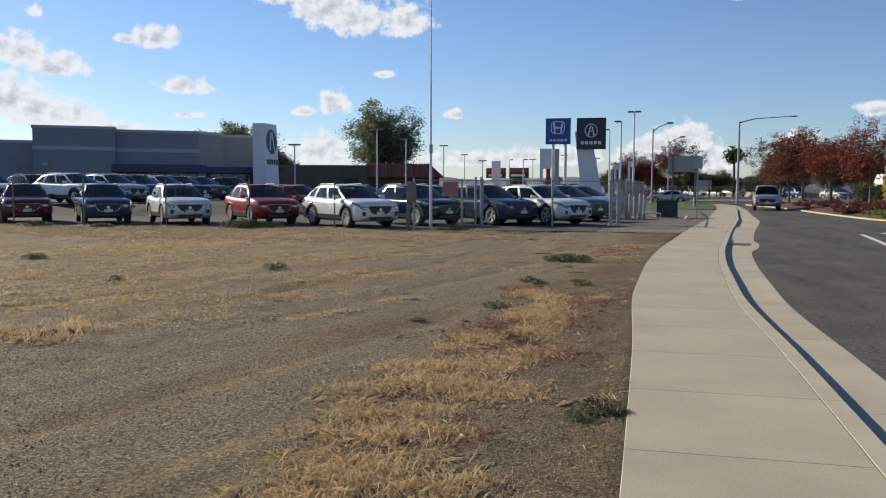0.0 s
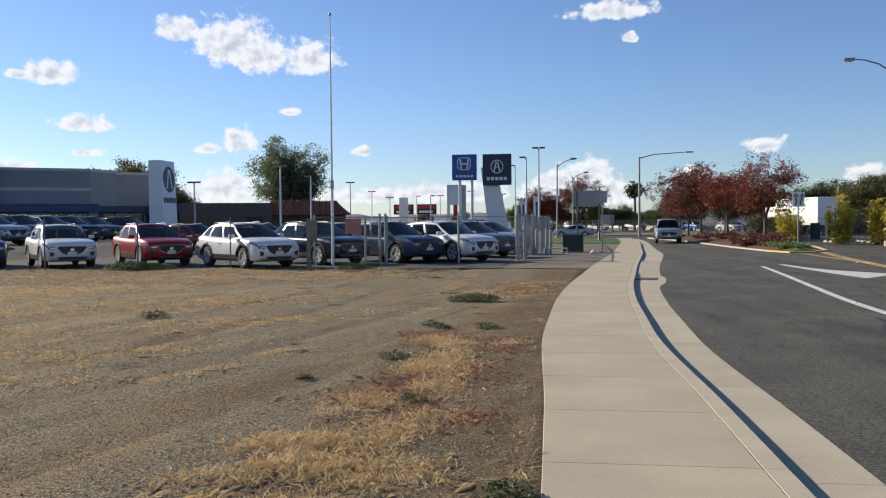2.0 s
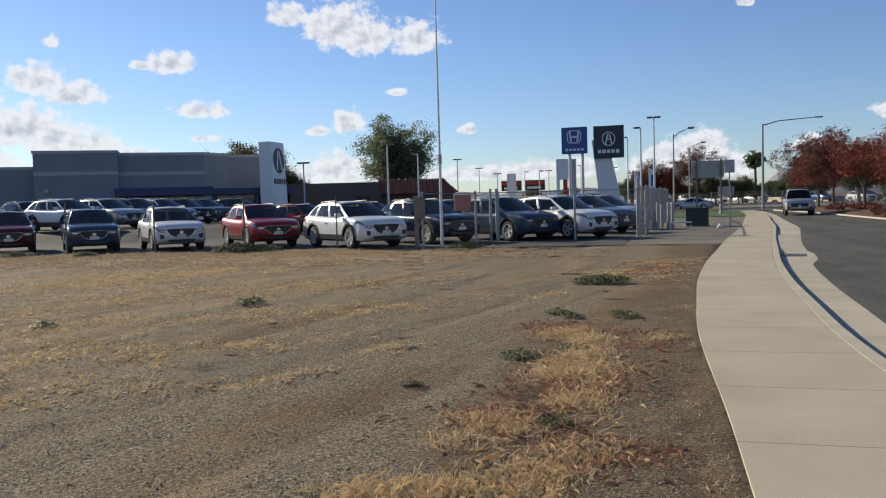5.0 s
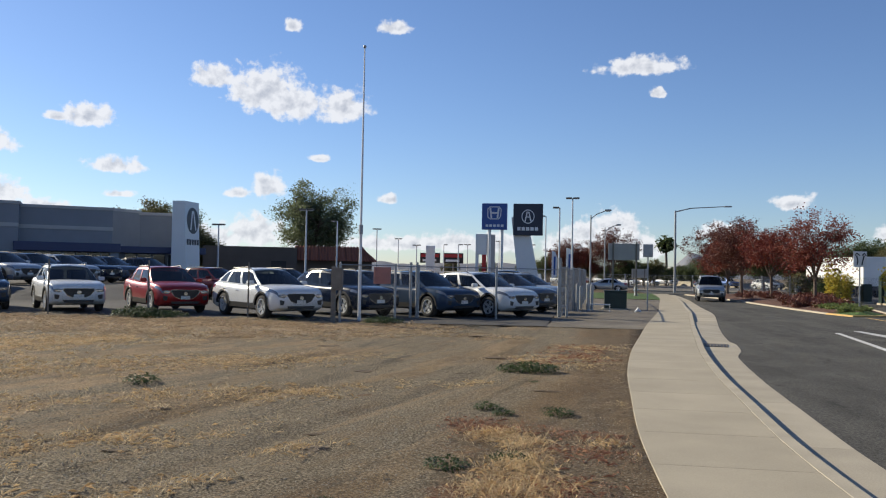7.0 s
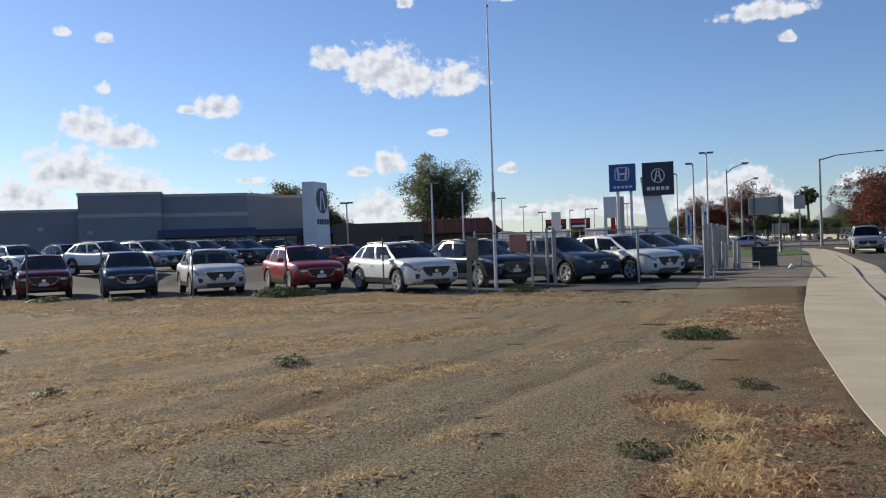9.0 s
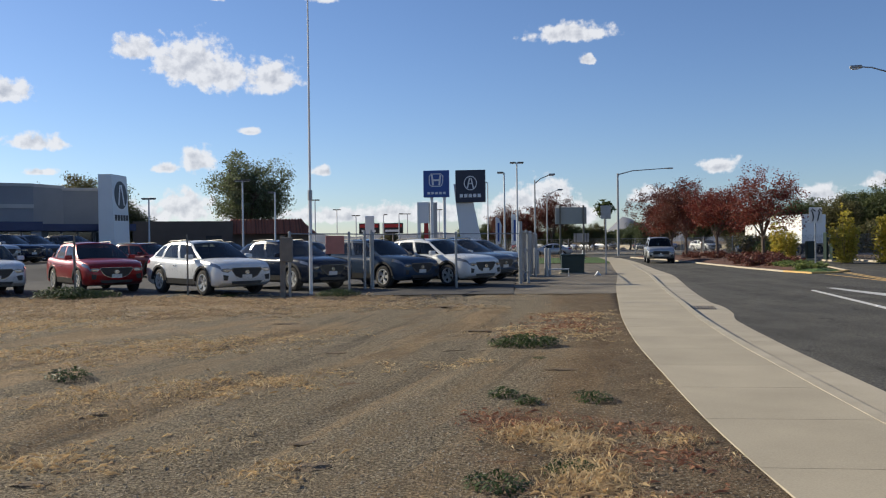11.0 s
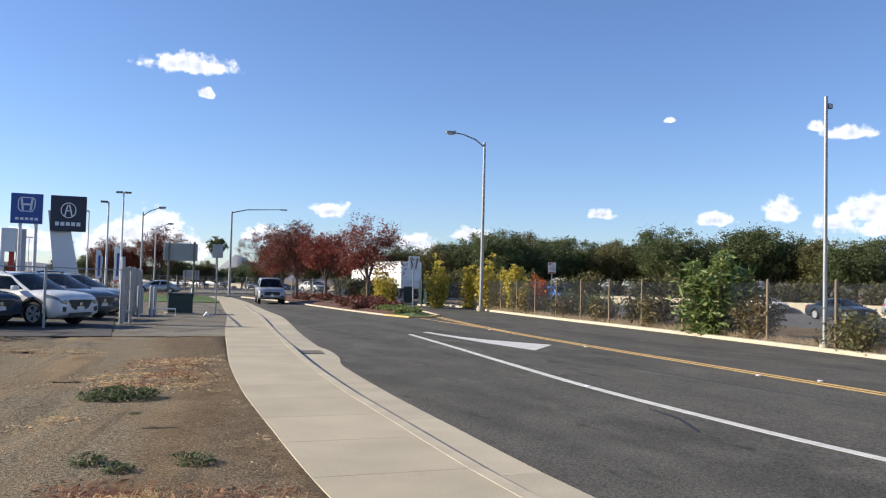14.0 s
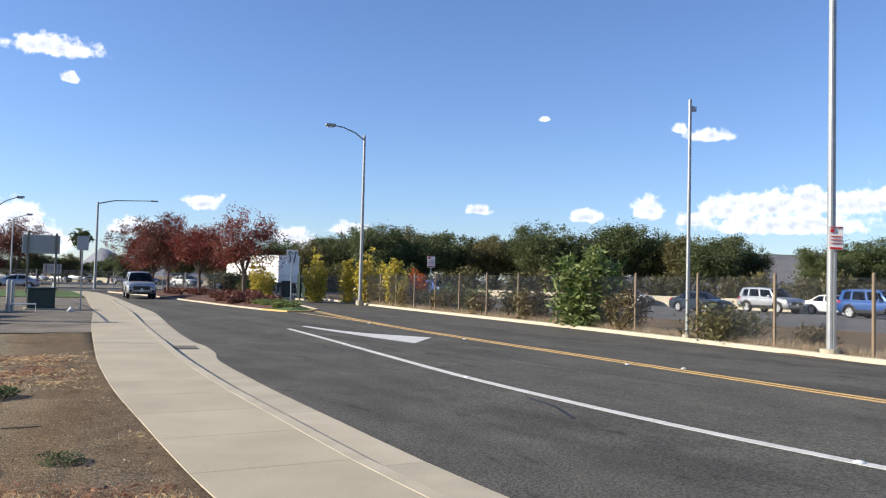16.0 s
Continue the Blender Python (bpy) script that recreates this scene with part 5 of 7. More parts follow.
    r = bmesh.ops.extrude_face_region(rf, geom=rf.faces[:])
    for v in r["geom"]:
        if isinstance(v, bmesh.types.BMVert):
            v.co.z -= .03
    bmesh.ops.recalc_face_normals(rf, faces=rf.faces[:])
    part("roof", rf, body_mat, car, smooth=True)
    for name, u, bow in (("windscreen", 0, .12), ("rear_window", 1, -.10)):
        g = bmesh.new()
        rows = []
        for v in (0.02, .25, .5, .75, .98):
            w, s, z = cab(u, v)
            rows.append([g.verts.new((w * x * .985, s + bow * (1 - x * x), z + .045 * (1 - x * x) * v)) for x in (-1, -.66, -.33, 0, .33, .66, 1)])
        for a, b in zip(rows, rows[1:]):
            for j in range(6):
                g.faces.new((a[j], a[j + 1], b[j + 1], b[j]))
        part(name, outward(g), CARGLASS, car, smooth=True)
    inn = bmesh.new()
    zc = deck(0) + .035
    box(inn, -wb_ * .9, b1 + .25, zc - .02, wb_ * .9, b0 - .25, zc + .01)
    part("cabin_floor", inn, CABIN, car)
    if detail:
        for x in (-.38, .38):
            for s in (.0, -.95) if form != "pickup" else (.15,):
                st = boxbm(x - .25, s - .12, zc, x + .25, s + .05, zc + (H - zc) * .62, bevel=.06)
                part("seat_back", st, CABIN, car)
    # wheels
    if R not in WHEELS:
        WHEELS[R] = wheel_meshes(R)
    for side in (1, -1):
        for c in wy:
            e = new("wheel", WHEELS[R][0])
            e.parent = car
            e.matrix_basis = pose(side * (W / 2 - .125), c, R, 0, 0, 0 if side > 0 else 180)
            for nm, me in (("rim", WHEELS[R][1]), ("brake_disc", WHEELS[R][2])):
                k = new(nm, me)
                k.parent = e
    # dark floor pan between the wheels
    part("underbody", boxbm(-W / 2 * .82, -L / 2 * .86, S["sill"] - .02, W / 2 * .82, L / 2 * .86, S["sill"] + .25), BLACK, car)
    top = deck(L / 2)
    yf = L / 2
    for side in (1, -1):
        patch("headlamp", L / 2 - .5, L / 2 - .02, 5.2, 6.0, LAMP, side)
        patch("tail_lamp", -L / 2 + .02, -L / 2 + .38, 4.9, 6.4, TAIL, side)
        if detail:
            if form in ("suv", "boxsuv"):
                patch("sill_cladding", wy[1] + R + .09, wy[0] - R - .09, 1.2, 2.75, BLACK, side)
            if form in ("suv", "boxsuv"):
                for c in wy:
                    g = bmesh.new()
                    prev = None
                    for i in range(13):
                        a = math.radians(4 + 172 * i / 12)
                        cur = []
                        for q in (R + .055, R + .125):
                            s, z = c + q * math.cos(a), R + q * math.sin(a)
                            cur.append(g.verts.new((side * (half(s) * 1.0 + .012), s, z)))
                        cur.append(g.verts.new((side * (half(c) - .08), c + (R + .055) * math.cos(a), R + (R + .055) * math.sin(a))))
                        if prev:
                            g.faces.new((prev[0], prev[1], cur[1], cur[0]))
                            g.faces.new((prev[2], prev[0], cur[0], cur[2]))
                        prev = cur
                    bmesh.ops.recalc_face_normals(g, faces=g.faces[:])
                    part("wheel_arch", g, BLACK, car)
            mm = boxbm(-.11, -.07, -.07, .11, .07, .07, bevel=.035)
            ob = part("door_mirror", mm, body_mat, car)
            ob.location = (side * (W / 2 + .06), b0 - .42, deck(0) + .08)
            us_d = (b0 - .35, (b0 + b1) / 2 - .05 * 0 + .12, b1 + (.85 if three else .5))
            for s in us_d:
                patch("door_seam", s - .006, s + .006, 2.2, 6.2, BLACK, side, .0025, k=1)
            for s in (us_d[1] + .16, us_d[2] + .18):
                h = boxbm(-.015, -.09, -.014, .02, .09, .014, bevel=.008)
                ob = part("door_handle", h, CHROME, car)
                ob.location = (side * (half(s) * .99), s, deck(s) - .2)
            if S["rails"]:
                a, b = cab(.12, 1), cab(.88, 1)
                part("roof_rail", tubebm([(side * a[0] * .9, a[1], a[2] + .02), (side * a[0] * .92, a[1] - .15, a[2] + .085), (side * b[0] * .95, b[1] + .15, b[2] + .085), (side * b[0] * .92, b[1], b[2] + .02)], .016, 6), BLACK, car)
    zt = top + .03
    wf = half(L / 2)

    def plaque(name, outline, y0, y1, material, label=""):
        g = bmesh.new()
        a = [g.verts.new((x, y0, z)) for x, z in outline]
        b = [g.verts.new((x, y1, z)) for x, z in outline]
        k = len(a)
        for i in range(k):
            g.faces.new((a[i], a[(i + 1) % k], b[(i + 1) % k], b[i]))
        g.faces.new(a)
        g.faces.new(b[::-1])
        bmesh.ops.recalc_face_normals(g, faces=g.faces[:])
        return part(name, g, material, car, label)
    if form == "suv":
        gr = [(-.50, zt + .0), (-.36, zt - .18), (-.22, zt - .24), (.22, zt - .24), (.36, zt - .18), (.50, zt + .0), (.46, zt + .05), (-.46, zt + .05)]
    else:
        gr = [(-.55, zt + .06), (-.52, zt - .14), (.52, zt - .14), (.55, zt + .06), (.45, zt + .10), (-.45, zt + .10)]
    plaque("grille_frame", [(x * 1.035, (z - zt + .07) * 1.07 + zt - .07) for x, z in gr], yf - .12, yf + .012, CHROME, "chrome grille frame")
    plaque("grille", gr, yf - .1, yf + .022, BLACK, "dark meshed grille")
    plaque("lower_intake", [(-.52, .43), (-.44, .34), (.44, .34), (.52, .43)] if form != "sedan" else [(-.6, .38), (-.5, .26), (.5, .26), (.6, .38)], yf - .12, yf + .012, BLACK)
    for side in (1, -1):
        hl = plaque("headlamp", [(side * .50, zt + .01), (side * .62, zt + .045), (side * wf * .97, zt + .03), (side * wf * .985, zt - .05), (side * .62, zt - .085)], yf - .2, yf + .006, LAMP)
        for i in range(4):
            g = bmesh.new()
            x = side * (.57 + i * (wf - .62) / 4)
            box(g, x - .028, yf - .02, zt - .05, x + .028, yf + .012, zt + .01, bevel=.008)
            part("lens", g, CHROME, hl)
    if detail:
        plaque("badge", [(.075 * math.cos(a * math.pi / 8), zt - .08 + .06 * math.sin(a * math.pi / 8)) for a in range(16)], yf, yf + .035, CHROME, "plain chrome badge")
        plaque("number_plate", [(-.16, .50), (.16, .50), (.16, .62), (-.16, .62)], yf - .02, yf + .03, PLATE, "pale blank number plate")
        for side in (1, -1):
            plaque("corner_vent", [(side * .60, .60), (side * .77, .63), (side * .76, .47), (side * .64, .46)], yf - .25, yf + .010, BLACK)
    if form == "pickup":
        part("bed_cover", boxbm(-W / 2 * .86, -L / 2 + .12, deck(-1.5) + .0, W / 2 * .86, -.85, deck(-1.5) + .045, bevel=.015), BLACK, car)
    return car


# dealership row: x, y, form, colour, wheel turn
HEAD = 217.0
ROWCARS = [
    (-11.62, 30.9, "suv", "pearl white", "pearl white crossover parked at an angle behind the fence", 13),
    (-9.6, 33.2, "suv", "near-black navy", "near-black crossover parked at an angle behind the fence", 14),
    (-6.9, 34.5, "suv", "slate grey", "slate grey crossover parked at an angle behind the fence", 15),
    (-4.85, 35.4, "suv", "pearl white", "pearl white crossover parked at an angle behind the fence", 16),
    (-16.15, 32.4, "suv", "crimson", "crimson crossover parked at an angle behind the fence", 8),
    (-19.45, 31.4, "suv", "pearl white", "pearl white crossover parked at an angle behind the fence", 6),
    (-22.75, 30.9, "suv", "slate grey", "slate grey crossover parked at an angle behind the fence", 5),
    (-26.2, 30.4, "suv", "dark red", "dark red crossover parked at an angle behind the fence", 6),
    (-29.6, 30.6, "suv", "slate grey", "slate grey crossover parked at an angle behind the fence", 2),
    (-4.25, 39.6, "suv", "steel blue", "steel blue crossover parked at an angle in the lot", 16),
    (-3.8, 43.6, "suv", "silver", "silver crossover parked at an angle in the lot", 16),
    (-5.2, 52.0, "pickup", "graphite", "graphite pickup truck parked in the lot", -38),
    (-35.6, 38.4, "suv", "pearl white", "white crossover in the second row of the lot", 30),
    (-35.9, 42.4, "suv", "graphite", "graphite crossover in the second row of the lot", 30),
    (-30.0, 38.3, "suv", "pearl white", "white crossover in the second row of the lot", 37),
    (-29.9, 41.3, "suv", "silver", "silver crossover in the second row of the lot", 36),
    (-30.2, 44.3, "suv", "slate grey", "slate grey crossover in the second row of the lot", 36),
    (-30.6, 47.3, "suv", "silver", "silver crossover in the second row of the lot", 36),
    (-31.0, 50.3, "suv", "near-black navy", "near-black crossover in the second row of the lot", 36),
    (-31.3, 53.3, "suv", "steel blue", "steel blue crossover in the second row of the lot", 36),
    (-30.4, 56.4, "suv", "near-black navy", "near-black crossover in the second row of the lot", 36),
    (-19.9, 44.5, "suv", "dark red", "dark red crossover in the second row of the lot", 28),
    (-16.2, 45.0, "suv", "black", "black crossover in the second row of the lot", 20),
    (-12.4, 46.5, "suv", "silver", "silver crossover in the second row of the lot", 20),
    (-41.0, 39.5, "suv", "silver", "silver crossover in the second row of the lot", 30),
    (-33.2, 31.0, "suv", "pearl white", "white crossover parked at an angle behind the fence", 0),
]
PROTO = {}


def place_car(form, colour, label, group, x, y, z, rz, detail=True):
    key = (form, colour, detail)
    if key not in PROTO:
        c = build_car(form, colour, label, group, detail)
        c.matrix_basis = pose(x, y, z, 0, 0, rz)
        PROTO[key] = c
    else:
        c = copy_thing(PROTO[key], pose(x, y, z, 0, 0, rz))
        tagged(c, label, group=group)
    return c


for x, y, form, colour, label, turn in ROWCARS:
    place_car(form, colour, label, "vehicles in the dealership lot", x, y, rise(x, y), HEAD + turn)
place_car("boxsuv", "silver", "silver sport utility vehicle driving along the street", "", 8.0, 66.0, zroad(8.0, 66), 175)

# freeway traffic: x, y, heading
FWY = [(-160, 236), (-80, 222), (-20, 198), (12, 168), (32, 130), (41, 95), (45, 60), (47, 38), (49, 10), (51, -40)]


def fwy(k):
    f = min(max(k, 0), len(FWY) - 1.001)
    i = int(f)
    p, q = Vector((*FWY[i], 0)), Vector((*FWY[i + 1], 0))
    return p.lerp(q, f - i), (q - p).normalized()


rnd = random.Random(5)
forms = [("sedan", "graphite"), ("boxsuv", "silver"), ("sedan", "plain white"), ("boxsuv", "blue"), ("suv", "plain white"), ("pickup", "plain white"), ("sedan", "silver"), ("suv", "black"), ("sedan", "dark red"), ("pickup", "silver")]
k, i = .35, 0
while k < 5.2:
    p, d = fwy(k)
    nrm = Vector((d.y, -d.x, 0))
    for laneoff in (-3.6, .2):
        form, colour = forms[(i * 7 + 3) % len(forms)]
        q = p + nrm * laneoff + d * rnd.uniform(-2.5, 2.5)
        kind = {"sedan": "saloon", "boxsuv": "sport utility vehicle", "suv": "crossover", "pickup": "pickup truck"}[form]
        place_car(form, colour, f"{colour} {kind} on the far freeway", "freeway traffic", q.x, q.y, -.1, math.degrees(math.atan2(-d.x, d.y)), False)
        i += 1
    k += .19 if k < 3 else .34
for form, colour, x, y, rz in (("sedan", "graphite", 41.8, 47.4, -186), ("boxsuv", "silver", 48.6, 47.2, -185), ("sedan", "plain white", 50.8, 43.5, -185), ("boxsuv", "blue", 47.0, 37.8, -184), ("sedan", "graphite", 44.0, 60.5, -186), ("sedan", "plain white", 49.5, 63.0, -186)):
    kind = {"sedan": "saloon", "boxsuv": "sport utility vehicle"}[form]
    place_car(form, colour, f"{colour} {kind} passing on the freeway beyond the fence", "freeway traffic", x, y, -.1, rz, True)
# parked and passing on the cross street
for form, colour, x, y, rz in (("boxsuv", "plain white", -8, 99.5, 92), ("sedan", "silver", 1.5, 99.8, 90), ("suv", "graphite", 24, 99.0, 88)):
    place_car(form, colour, f"{colour} vehicle on the cross street", "cross street traffic", x, y, -.13, rz, False)

truck = thing("semi_truck", "white box trailer lorry on the freeway beyond the red trees", "truck", loc=(27.2, 96.4, -.1), rz=12)
part("trailer", boxbm(-1.3, -3.2, 1.15, 1.3, 6.2, 4.1, bevel=.06), mat("white_trailer", (.78, .78, .76), .45, vary=.08, scale=.6, fine=30, bump=.03), truck)
part("cab", boxbm(-1.2, 6.7, .7, 1.2, 9.2, 3.3, bevel=.25), PAINTS["plain white"], truck)
part("windscreen", boxbm(-1.05, 9.15, 2.0, 1.05, 9.22, 3.0, bevel=.02), CARGLASS, truck)
part("chassis", boxbm(-.5, -3, .7, .5, 9, 1.15), BLACK, truck)
for s in (1, -1):
    for yy in (-2.4, -1.3, 5.0, 8.2):
        w = new("wheel", WHEELS[.39][0])
        w.parent = truck
        w.matrix_basis = Matrix.Translation((s * 1.1, yy, .5)) @ Matrix.Diagonal((1.2, 1.28, 1.28, 1)) @ pose(0, 0, 0, 0, 0, 0 if s > 0 else 180)

# ---- plants ----
RED_LEAF = leafmat("red_autumn_leaf", (.12, .020, .016), (.26, .070, .042), .28)
RUST_LEAF = leafmat("rust_autumn_leaf", (.085, .026, .020), (.165, .062, .043), .25)
OAK_LEAF = leafmat("dark_oak_leaf", (.040, .064, .024), (.135, .155, .062), .3)
OAK_LEAF2 = leafmat("olive_oak_leaf", (.055, .066, .022), (.18, .155, .065), .3)
ELM_LEAF = leafmat("green_elm_leaf", (.09, .115, .058), (.21, .235, .135), .5)
YELLOW_LEAF = leafmat("yellow_green_leaf", (.26, .26, .04), (.62, .48, .09), .45)
GREEN_LEAF = leafmat("oleander_leaf", (.055, .105, .025), (.24, .27, .09), .35)
WEED_LEAF = leafmat("weed_leaf", (.026, .052, .012), (.09, .12, .032), .25)
DRY_LEAF = leafmat("dry_shrub_leaf", (.09, .075, .035), (.20, .15, .075), .3)
ORANGE_LEAF = leafmat("orange_leaf", (.35, .06, .015), (.45, .13, .03), .35)
STRAW = leafmat("straw_blade", (.50, .36, .195), (.87, .71, .45), .4)
STRAW_FAR = leafmat("pale_straw_blade", (.36, .265, .165), (.66, .53, .36), .4)
RUSTY = leafmat("rusty_litter", (.27, .105, .06), (.54, .31, .19), .3)
TWIG = mat("dry_twig", (.22, .16, .10), .9, vary=.4, scale=8, fine=60, bump=.3)


def leaf_cloud(centres, spread, n, size, seed, aspect=1.8, droop=0.0, flat=1.0):
    """Many small folded leaves scattered round the given centres."""
    r = np.random.RandomState(seed)
    c = np.array(centres)
    pick = r.randint(0, len(c), n)
    sp = np.array(spread) if np.ndim(spread) else np.full(len(c), spread)
    off = r.normal(size=(n, 3)) * sp[pick][:, None] * np.array((1, 1, .75 * flat))
    p = c[pick] + off
    d = r.normal(size=(n, 3))
    d[:, 2] = d[:, 2] * .6 - droop
    d /= np.linalg.norm(d, axis=1)[:, None]
    u = np.cross(d, r.normal(size=(n, 3)))
    u /= np.linalg.norm(u, axis=1)[:, None] + 1e-9
    s = size * r.uniform(.6, 1.35, n)[:, None]
    a, b = d * s * aspect * .5, u * s * .5
    v = np.stack([p - a, p + b * .9 - a * .1, p + a, p - b * .9 - a * .1], 1).reshape(-1, 3)
    f = np.arange(4 * n).reshape(-1, 4)
    return v, f


def tree_meshes(seed, h, trunk_h, crown_r, crown_z, leaf, n_leaf, size, spread=.5, limbs=7, r0=.14, twiggy=1.0, squash=1.0, sub=5, dome=False):
    """Trunk with tapering limbs and twigs, and a crown of separate leaves round the twig ends."""
    rr = random.Random(seed)
    bm = bmesh.new()
    tube(bm, [(0, 0, -.15), (.02, .01, trunk_h * .5), (.0, .03, trunk_h)], [r0 * 1.3, r0, r0 * .85], 9)
    ends, sizes = [], []
    for i in range(limbs):
        a = 2 * math.pi * (i + rr.uniform(-.3, .3)) / limbs
        k = rr.uniform(.35, 1.0)
        tip = Vector((math.cos(a) * crown_r * k * .72, math.sin(a) * crown_r * k * .72, crown_z + (h - crown_z) * rr.uniform(.1, .95) * (1.15 - k * .55)))
        st = Vector((0, 0, trunk_h * rr.uniform(.8, 1)))
        mid = st.lerp(tip, .5) + Vector((0, 0, .08 * h))
        tube(bm, [st, mid, tip], [r0 * .55, r0 * .34, r0 * .16], 6)
        for j in range(sub):
            t = rr.uniform(.35, 1.0)
            b = st.lerp(mid, t * 2) if t < .5 else mid.lerp(tip, t * 2 - 1)
            dv = Vector((rr.gauss(0, 1), rr.gauss(0, 1), rr.gauss(.35, .7))).normalized() * crown_r * rr.uniform(.25, .6)
            e = b + dv
            e.z = min(max(e.z, crown_z - (h - crown_z) * .25), h - .1)
            tube(bm, [b, b.lerp(e, .5) + Vector((0, 0, .03 * h)), e], [r0 * .16, r0 * .1, r0 * .04], 4)
            for q in range(3):
                ends.append(b.lerp(e, .45 + .3 * q))
                sizes.append(spread * rr.uniform(.6, 1.25))
            for q in range(int(2 * twiggy)):
                e2 = e + Vector((rr.gauss(0, 1), rr.gauss(0, 1), rr.gauss(.6, .6))).normalized() * crown_r * .3 * rr.uniform(.6, 1.3)
                tube(bm, [e, e2], [r0 * .05, r0 * .025], 3)
                ends.append(e2)
                sizes.append(spread * .6)
    if dome:
        # keep the leaf masses within a rounded crown
        zc, hz = (crown_z * .85 + h) / 2, (h - crown_z * .85) / 2
        for i, e in enumerate(ends):
            q = math.sqrt((e.x / crown_r) ** 2 + (e.y / crown_r) ** 2 + ((e.z - zc) / hz) ** 2)
            if q > .9:
                k = .9 * rr.uniform(.88, 1.04) / q
                ends[i] = Vector((e.x * k, e.y * k, zc + (e.z - zc) * k))
        for v in bm.verts:
            q = math.sqrt((v.co.x / crown_r) ** 2 + (v.co.y / crown_r) ** 2 + ((v.co.z - zc) / hz) ** 2)
            if q > .9 and v.co.z > crown_z:
                v.co = Vector((v.co.x * .9 / q, v.co.y * .9 / q, zc + (v.co.z - zc) * .9 / q))
    trunk = bpy.data.meshes.new("trunk")
    bm.to_mesh(trunk)
    bm.free()
    trunk.materials.append(BARK)
    v, f = leaf_cloud([tuple(e) for e in ends], np.array(sizes) * 1.0, n_leaf, size, seed)
    v[:, 2] = crown_z + (v[:, 2] - crown_z) * squash
    return trunk, from_np("crown", v.tolist(), f.tolist(), leaf)


def put_tree(meshes, name, label, group, x, y, z, s=1.0, rz=0.0):
    e = thing(name, label, "tree", group, loc=(x, y, z), rz=rz)
    e.scale = (s, s, s)
    for nm, me in zip(("trunk", "crown"), meshes):
        o = new(nm, me)
        o.parent = e
    return e


red = [tree_meshes(s, 6.4, 1.9, 3.0, 2.9, RED_LEAF if s % 2 else RUST_LEAF, n, .085, .34, 10, .12, 3.0) for s, n in ((11, 9500), (14, 17000), (17, 14000))]
for i, (x, y, s, k, tone) in enumerate(((14.26, 62.6, .94, 0, "bright red"), (13.9, 74, .95, 2, "deep red"), (13.1, 82.4, .98, 1, "rusty red"), (12.3, 90.6, .98, 1, "rusty red"), (12.6, 87.0, .9, 2, "deep red"))):
    put_tree(red[k], "street_tree", f"young {tone} autumn tree with thinning twigs on the island", "red trees on the island", x, y, .0, s, 70 * i)
big = tree_meshes(23, 14.1, 3.0, 5.9, 4.2, ELM_LEAF, 30000, .14, .55, 19, .38, 1.0, sub=7, dome=True)
put_tree(big, "elm_tree", "tall broad green elm behind the tiled building", "", -34.6, 104.5, 0, 1.0, 30)
oaks = [tree_meshes(31 + i, 9.5, 2.0, 4.6, 3.4, (OAK_LEAF, OAK_LEAF2, OAK_LEAF)[i % 3], 34000, .14, .62, 13, .3, .6, sub=6, dome=True) for i in range(4)]
ro = random.Random(9)
a = 12.0
i = 0
while a < 76:
    d = 118 + ro.uniform(-6, 10) - (12 if a > 45 else 0)
    gap = 50.2 < a < 52.5
    s = (.92 + .30 * ro.random()) * (1.0 if a < 48 else .72) * (.75 if a < 22 else 1)
    if not gap:
        put_tree(oaks[i % 4], "oak_tree", "dark green live oak in the tree line beyond the freeway", "oaks beyond the freeway", -1.8 + d * math.sin(radians(a)), 5.8 + d * math.cos(radians(a)), -.2, s, ro.uniform(0, 360))
    i += 1
    a += 1.6
for x, y, s, k in ((-50, 92.5, 1.02, 1), (-50, 98, 1.0, 0), (-45.6, 95.5, .66, 1), (-7, 150, .6, 2), (6.5, 150, .55, 0), (11, 162, .42, 1), (18, 172, .45, 0), (21, 175, .6, 3), (-8, 165, .55, 1), (26, 168, .6, 2), (31, 165, .6, 0), (-13, 176, .5, 0), (-22, 186, .5, 2), (-31, 190, .5, 1)):
    put_tree(oaks[k], "oak_tree", "dark rounded tree far behind the street corner", "far trees", x, y, -.2, s, 40 * k + x)
for x, y, s, k in ((3.4, 146, 1.36, 1), (-1.2, 148, 1.12, 2), (-4.2, 147, 1.1, 1)):
    put_tree(red[k], "brown_tree", "rusty brown autumn tree far behind the street corner", "far trees", x, y, -.2, s, 50 * k + x)
for i in range(12):
    put_tree(oaks[(i * 3) % 4], "oak_tree", "dark rounded tree far behind the street corner", "far trees", -9 + 2.9 * i + .8 * math.sin(i * 2.3), 156 + 5 * math.sin(i * 1.7), -.2, .40 + .12 * ((i * 5) % 4) / 3, 61 * i)
# palm
palm = thing("palm_tree", "tall fan palm with a round head far beyond the corner", "tree", loc=(14.5, 169.4, 0))
part("trunk", tubebm([(0, 0, -.2), (.1, 0, 3), (0, 0, 7.4)], [.3, .24, .2], 8), BARK, palm)
v, f = leaf_cloud([(0, 0, 8.0), (0, 0, 7.2)], [.75, .45], 420, .55, 77, 2.6, .1)
o = new("crown", from_np("crown", v.tolist(), f.tolist(), OAK_LEAF))
o.parent = palm


